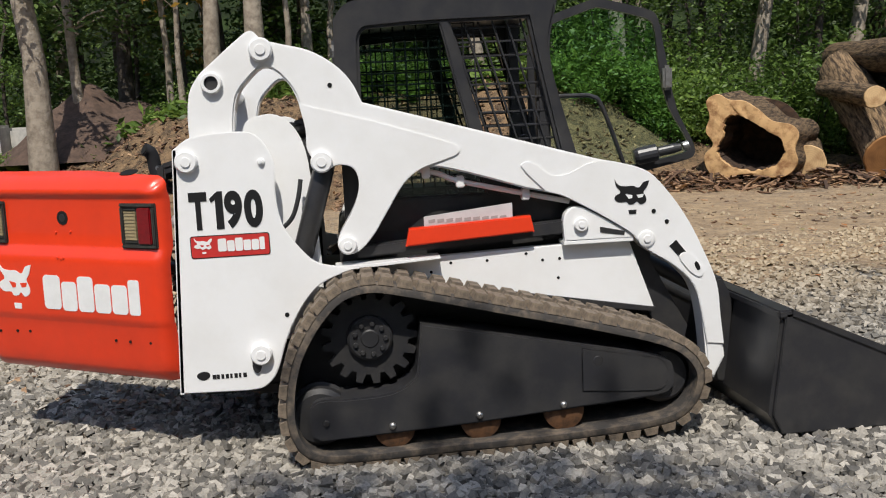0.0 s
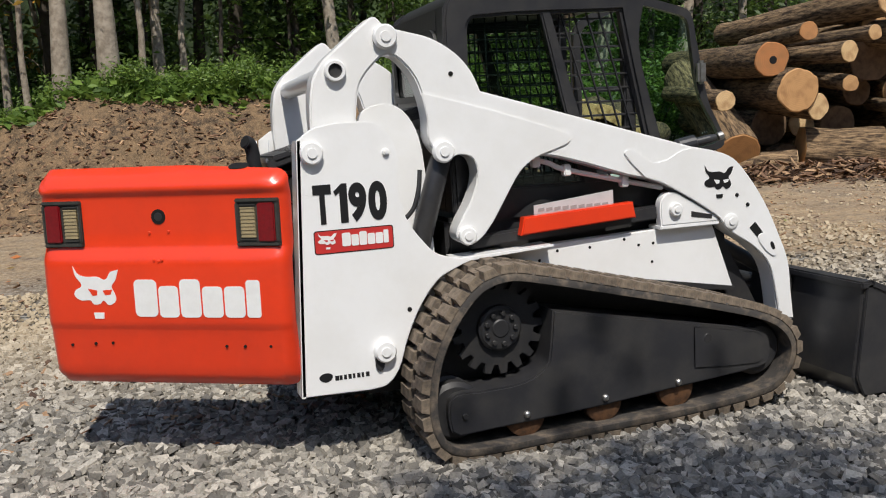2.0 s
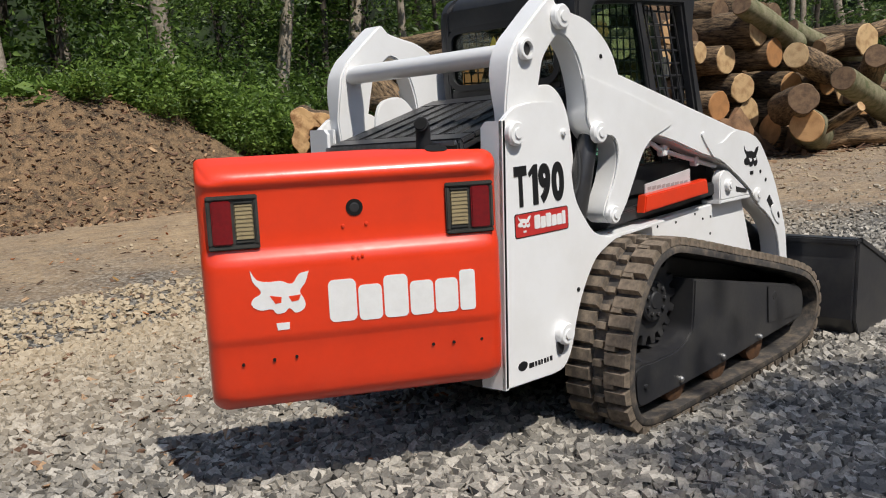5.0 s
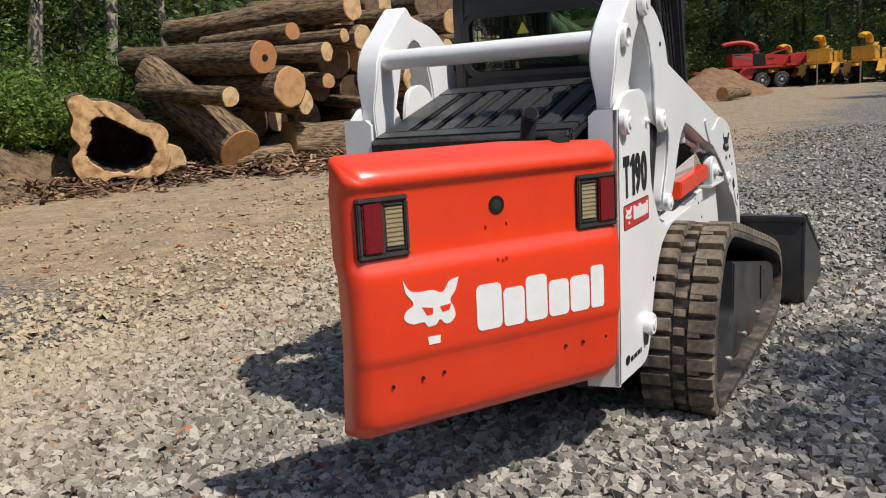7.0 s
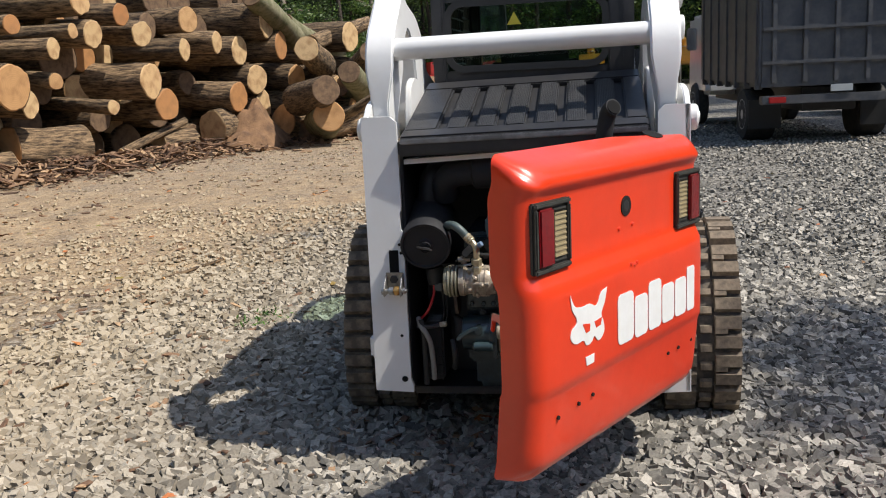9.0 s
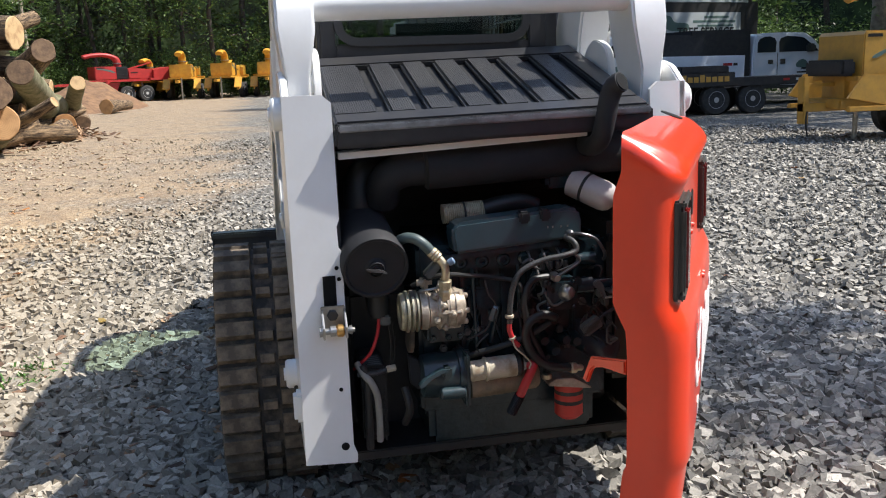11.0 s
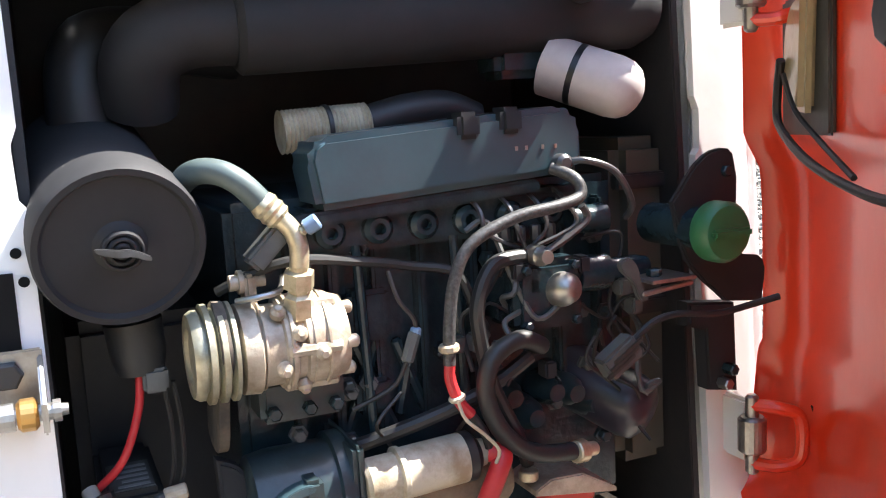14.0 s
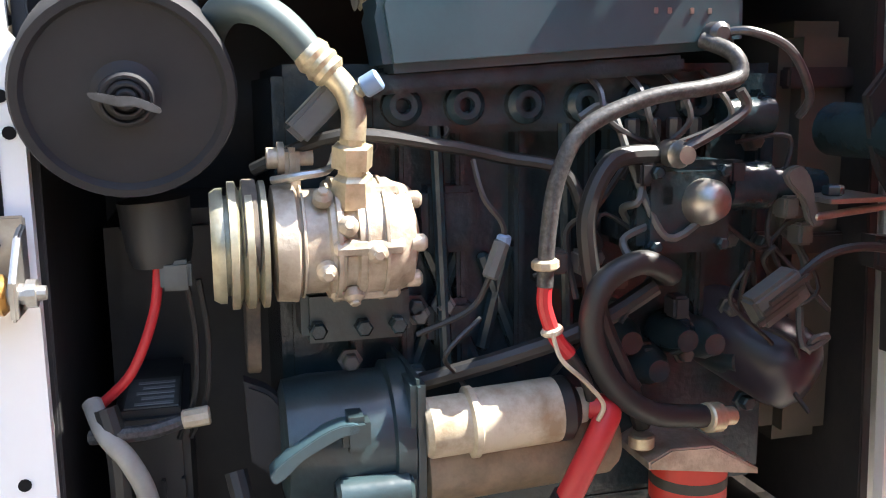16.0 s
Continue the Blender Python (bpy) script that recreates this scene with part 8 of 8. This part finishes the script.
part("canopy", box(-0.8, 0.9, -0.7, 0.7, 2.75, 2.83, 0.02), CREAMP, cream)

# ---- woods ----
def leaf_material(name, low, high, third=None):
    """Leaves in several greens that let some light through."""
    m = islands(name, low, high, 0.5, third)
    n, l = m.node_tree.nodes, m.node_tree.links
    b, out = n["Principled BSDF"], n["Material Output"]
    t, x = n.new("ShaderNodeBsdfTranslucent"), n.new("ShaderNodeMixShader")
    x.inputs[0].default_value = 0.45
    for s in b.inputs["Base Color"].links:
        l.new(s.from_socket, t.inputs[0])
    l.new(b.outputs[0], x.inputs[1])
    l.new(t.outputs[0], x.inputs[2])
    l.new(x.outputs[0], out.inputs[0])
    return m


LEAVES = leaf_material("tree_leaves", (0.028, 0.056, 0.016), (0.17, 0.25, 0.06), (0.078, 0.135, 0.032))
BUSH = leaf_material("bush_leaves", (0.05, 0.09, 0.02), (0.20, 0.31, 0.06), (0.105, 0.18, 0.034))
GRASS = leaf_material("weeds", (0.07, 0.125, 0.022), (0.26, 0.38, 0.075), (0.15, 0.245, 0.045))
AUTUMN = leaf_material("turning_leaves", (0.10, 0.12, 0.02), (0.50, 0.26, 0.04), (0.30, 0.20, 0.03))
TRUNK_DARK = material("dark_bark", (0.075, 0.06, 0.045), 0.95, spots=(0.035, 0.028, 0.022), scale=7, mix=0.9, bump=0.9, bump_scale=12)
TRUNK_PALE = material("pale_bark", (0.34, 0.29, 0.225), 0.9, spots=(0.17, 0.135, 0.10), scale=6, mix=0.9, bump=0.8, bump_scale=14)


def leaves(name, centres, spread, count, size, mat, seed):
    """Small folded leaf blades in clumps round the centres."""
    g = np.random.default_rng(seed)
    c = np.asarray(centres)[g.integers(0, len(centres), count)]
    p = c + g.normal(0, 1, (count, 3)) * np.array(spread)
    a, b = g.normal(0, 1, (count, 3)), g.normal(0, 1, (count, 3))
    a[:, 2] *= 0.5
    a /= np.linalg.norm(a, axis=1)[:, None]
    b -= a * (a * b).sum(1)[:, None]
    b /= np.linalg.norm(b, axis=1)[:, None]
    s = g.uniform(0.6, 1.3, (count, 1)) * size
    drop = np.array((0, 0, -0.25))
    v = np.stack([p - a * s, p + b * s * 0.42 + drop * s * 0.2, p + a * s + drop * s, p - b * s * 0.42 + drop * s * 0.2], 1).reshape(-1, 3)
    f = (np.arange(count)[:, None] * 4 + np.arange(4)).tolist()
    me = bpy.data.meshes.new(name)
    me.from_pydata(v.tolist(), [], f)
    me.materials.append(mat)
    return me


def tree(kind, seed, high, r, bark, leaf, low=2.2, count=2600, size=0.20, label=""):
    g = random.Random(seed)
    top = new(kind)
    tagged(top, label, "tree", group="trees of the wood")
    line = [Vector((0, 0, -0.3))]
    for i in range(1, 8):
        line.append(Vector((g.uniform(-0.16, 0.16) * i * 0.5, g.uniform(-0.16, 0.16) * i * 0.5, high * i / 7)))
    b = bmesh.new()
    rings = []
    for i, q in enumerate(line):
        t = i / 7
        rr = r * (1.25 if i == 0 else 1.0) * (1 - 0.8 * t)
        rings.append([b.verts.new((q.x + rr * math.cos(2 * math.pi * j / 12) * (1 + 0.12 * noise.noise((j, i, seed))), q.y + rr * math.sin(2 * math.pi * j / 12), q.z)) for j in range(12)])
    for r0, r1 in zip(rings, rings[1:]):
        for j in range(12):
            b.faces.new((r0[j], r0[(j+1) % 12], r1[(j+1) % 12], r1[j]))
    centres = []
    for k in range(15):
        t = g.uniform(low / high, 0.97)
        a = g.uniform(0, 6.28)
        far = g.uniform(0.8, 2.4) * (1.15 - 0.6 * t)
        q = line[min(int(t * 7), 6)].lerp(line[min(int(t * 7) + 1, 7)], t * 7 % 1)
        tip = q + Vector((math.cos(a) * far, math.sin(a) * far, g.uniform(-0.1, 0.9)))
        mid = q.lerp(tip, 0.5) + Vector((0, 0, 0.15))
        b = tube([q, mid, tip], r * 0.17 * (1.1 - t * 0.6), 6, 3, b)
        for w in (0.5, 0.8, 1.05):
            centres.append(tuple(q.lerp(tip, w) + Vector((g.uniform(-0.3, 0.3), g.uniform(-0.3, 0.3), g.uniform(-0.3, 0.4)))))
    part("trunk", b, bark, top, smooth=60)
    o = new("crown", leaves("crown", centres, (0.42, 0.42, 0.30), count, size, leaf, seed))
    o.parent = top
    return top


def bush(seed, wide, high, count, size, leaf, label):
    g = random.Random(seed)
    top = new("bush")
    tagged(top, label, "bush", group="bushes at the edge of the wood")
    centres, b = [], None
    for k in range(9):
        a, far, z = g.uniform(0, 6.28), g.uniform(0.1, wide), g.uniform(0.25, high)
        tip = Vector((math.cos(a) * far, math.sin(a) * far, z))
        b = tube([(0, 0, -0.1), tip * 0.5 + Vector((0, 0, 0.1)), tip], 0.014, 5, 3, b)
        centres += [tuple(tip), tuple(tip * 0.75)]
    part("stem", b, TRUNK_DARK, top)
    o = new("foliage", leaves("foliage", centres, (0.30 * wide, 0.30 * wide, 0.16 * high), count, size, leaf, seed))
    o.parent = top
    return top


kinds = [
    tree("tree", 1, 15, 0.20, TRUNK_DARK, LEAVES, 2.0, 3100, 0.115, "tall dark-barked tree with dense green leaves"),
    tree("tree", 2, 17, 0.24, TRUNK_PALE, LEAVES, 4.2, 2700, 0.12, "tall pale-barked tree with a green crown"),
    tree("tree", 3, 13, 0.13, TRUNK_DARK, LEAVES, 1.2, 3000, 0.105, "slender tree with low hanging green leaves"),
    tree("tree", 4, 16, 0.17, TRUNK_PALE, LEAVES, 3.0, 2700, 0.115, "grey slender tree with a leafy crown"),
    tree("tree", 5, 12, 0.10, TRUNK_DARK, BUSH, 0.8, 3100, 0.11, "young leafy tree with bright green foliage"),
    tree("tree", 6, 12, 0.09, TRUNK_PALE, AUTUMN, 2.0, 1300, 0.13, "young tree with leaves turning yellow"),
]
shrubs = [
    bush(11, 1.1, 2.0, 2200, 0.075, BUSH, "leafy green bush at the edge of the wood"),
    bush(12, 1.5, 3.0, 2600, 0.095, LEAVES, "tall dark green bush under the trees"),
    bush(13, 0.9, 1.1, 1300, 0.08, GRASS, "low bright green weeds on the bank"),
]
g = random.Random(5)


def plant(kind, x, y, turn=None, scale=None):
    s = scale or g.uniform(0.85, 1.2)
    o = copy_thing(kind, pose(x, y, ground_height(x, y), g.uniform(-3, 3), g.uniform(-3, 3), turn if turn is not None else g.uniform(0, 360)))
    o.scale = (s, s, s)
    return o


# trunks that stand clear at the edge
for k, x, y, s in ((1, -4.9, 13.3, 0.95), (3, -4.6, 15.2, 0.7), (0, -4.1, 17.0, 0.9), (3, -1.82, 14.5, 0.95), (1, -0.94, 14.9, 0.85), (5, -2.42, 14.5, 0.7), (5, -0.35, 15.6, 0.8), (3, 0.06, 16.8, 0.75), (1, 6.9, 15.2, 0.8), (1, 10.7, 16.6, 0.85), (1, 13.6, 17.2, 0.9), (3, 4.0, 16.6, 0.9), (5, -3.0, 16.3, 0.9), (5, 0.6, 17.0, 0.9), (3, 8.3, 17.8, 0.9), (0, 1.8, 18.5, 1.0)):
    plant(kinds[k], x, y, scale=s)
# unseen trees added on the near side, behind the walk, to shade the gravel
shade_tree = tree("tree", 8, 17.5, 0.22, TRUNK_PALE, LEAVES, 16.1, 900, 0.17, "unseen straight tree with a high crown, added for its shade")
high_crown = np.array([v.co for o in shade_tree.children if o.name.startswith("crown") for v in o.data.vertices]).mean(0)


def stand_for_shade(x, y, k):
    """Where a tree of that scale stands whose crown shades that spot of the ground."""
    high = k * high_crown[2]
    return pose(x - SUN_WAY.x / -SUN_WAY.z * high - k * high_crown[0], y - SUN_WAY.y / -SUN_WAY.z * high - k * high_crown[1], 0)


shade_tree.matrix_basis = stand_for_shade(0.8, -1.7, 0.5) @ Matrix.Scale(0.5, 4)
copy_thing(shade_tree, stand_for_shade(1.6, -1.65, 0.5))
# tall trees that shade the parked trucks and close the far end of the yard
for k, x, y, s in ((0, 15.2, -17.6, 1.25), (1, 18.4, -19.4, 1.2), (0, 21.0, -22.4, 1.3), (2, 28.4, -17.4, 1.4), (0, 30.0, -13.2, 1.3), (1, 27.6, -22.0, 1.3), (0, 33.0, -10.6, 1.2), (0, 24.6, -22.5, 1.3), (0, 21.2, -18.0, 1.3), (0, 16.8, -16.4, 1.2), (0, 13.0, -15.8, 1.2), (2, 16.0, -14.6, 1.2), (0, 27.2, -16.2, 1.3), (0, 19.4, -17.0, 1.3)):
    plant(kinds[k], x, y, scale=s)
for i in range(18):
    plant(kinds[g.choice((0, 0, 2, 4))], g.uniform(60.5, 63.5), -14.0 + 1.9 * i, scale=g.uniform(1.15, 1.5))
# the wood behind the bank, behind the logs, at the far end of the yard, and along the near side
for x0, x1, y0, y1, n in ((-24, 9, 18, 25, 36), (9, 30, 17, 25, 22), (63, 69, -18, 24, 16), (26, 58, 13, 22, 18), (25, 44, -34, -20, 10), (4, 22, -34, -25, 9)):
    for i in range(n):
        plant(kinds[g.choice((0, 0, 1, 2, 2, 3, 4, 4))], g.uniform(x0, x1), g.uniform(y0, y1))
for x0, x1, y0, y1, n, ks in ((-22, 9, 19, 23, 12, (0, 1, 1)), (9, 28, 17.5, 20, 10, (0, 1, 1)), (59.5, 63, -15, 20, 22, (1, 1, 0)), (26, 42, -26, -19, 10, (0, 1)), (8, 22, -27, -23, 6, (1, 0)), (4.6, 8.0, 14.6, 16.4, 4, (0,)), (8.6, 13.0, 15.4, 16.6, 7, (0,)), (28, 56, 12.5, 14, 12, (0, 1))):
    for i in range(n):
        plant(shrubs[g.choice(ks)], g.uniform(x0, x1), g.uniform(y0, y1))
for x, y in ((-7.0, 17.6), (-4.2, 18.6), (-2.8, 17.4), (-0.2, 18.0), (1.4, 17.2), (3.2, 18.4), (5.6, 17.6), (-9.5, 18.0), (9.0, 16.6), (10.2, 17.2), (12.2, 17.4), (7.6, 17.0)):
    plant(kinds[4], x, y, scale=g.uniform(0.5, 0.75))
# low weeds along the crest of the bank
for x0, x1, y0, y1, n in ((-1.6, 3.4, 14.1, 15.4, 26), (-6.5, -2.0, 14.6, 16.0, 8), (4.0, 8.5, 13.4, 15.4, 14), (9.0, 14.0, 14.5, 16.0, 8), (5.4, 8.0, 12.9, 14.2, 16)):
    for i in range(n):
        plant(shrubs[2], g.uniform(x0, x1), g.uniform(y0, y1), scale=g.uniform(0.32, 0.6))
for i in range(26):
    plant(shrubs[2], g.uniform(5.6, 9.6), g.uniform(13.3, 14.8), scale=g.uniform(0.6, 0.95))
for o in kinds + shrubs:
    o.matrix_basis = pose(*{0: (-8, 24, 0), 1: (30, 22, 0), 2: (6, 22, 0), 3: (15, 22, 0), 4: (-14, 21, 0), 5: (-2.4, 19, 0)}.get(kinds.index(o) if o in kinds else -1, (-9 - 2 * (shrubs.index(o) if o in shrubs else 0), 17.5, 0.3)))

# distant woods close the yard all round
def far_wood_material():
    m = bpy.data.materials.new("far_wood")
    m.use_nodes = True
    n, l = m.node_tree.nodes, m.node_tree.links
    b = n["Principled BSDF"]
    b.inputs["Roughness"].default_value = 1.0
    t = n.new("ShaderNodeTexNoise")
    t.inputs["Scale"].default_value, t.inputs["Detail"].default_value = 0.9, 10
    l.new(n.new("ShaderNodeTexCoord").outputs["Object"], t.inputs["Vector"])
    # the ramp's near-black end paints in the deep shade among far foliage
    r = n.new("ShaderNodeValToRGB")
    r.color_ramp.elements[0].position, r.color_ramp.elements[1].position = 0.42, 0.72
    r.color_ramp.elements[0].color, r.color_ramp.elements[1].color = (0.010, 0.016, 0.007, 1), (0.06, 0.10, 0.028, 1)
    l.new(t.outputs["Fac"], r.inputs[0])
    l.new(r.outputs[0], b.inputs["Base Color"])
    return m


bm = bmesh.new()
rows = []
for z in (-1, 4, 9, 13, 17):
    rows.append([bm.verts.new((10 + (62 + 3 * noise.noise((k, z, 0))) * math.cos(2 * math.pi * k / 96), (44 + 3 * noise.noise((k, z, 5))) * math.sin(2 * math.pi * k / 96), z + (2.5 * noise.noise((k * 0.7, 1, 2)) if z > 12 else 0))) for k in range(96)])
for r0, r1 in zip(rows, rows[1:]):
    for k in range(96):
        bm.faces.new((r0[k], r0[(k+1) % 96], r1[(k+1) % 96], r1[k]))
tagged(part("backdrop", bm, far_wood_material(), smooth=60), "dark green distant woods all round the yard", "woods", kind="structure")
# weeds and grass along the top of the bank
gr = np.random.default_rng(21)
n = 9000
gx_, gy_ = np.concatenate([gr.normal(0.5, 2.4, n // 2), gr.uniform(-6, 9.5, n - n // 2)]), np.concatenate([gr.normal(14.6, 0.45, n // 2), gr.normal(15.6, 0.8, n - n // 2)])
ok = gy_ > 13.6
gc = np.stack([gx_[ok], gy_[ok], [ground_height(x, y) + 0.12 for x, y in zip(gx_[ok], gy_[ok])]], 1)
o = new("grass", leaves("grass", gc, (0.08, 0.08, 0.10), len(gc), 0.13, GRASS, 22))
tagged(o, "bright green grass and weeds along the bank", "grass", kind="stuff")
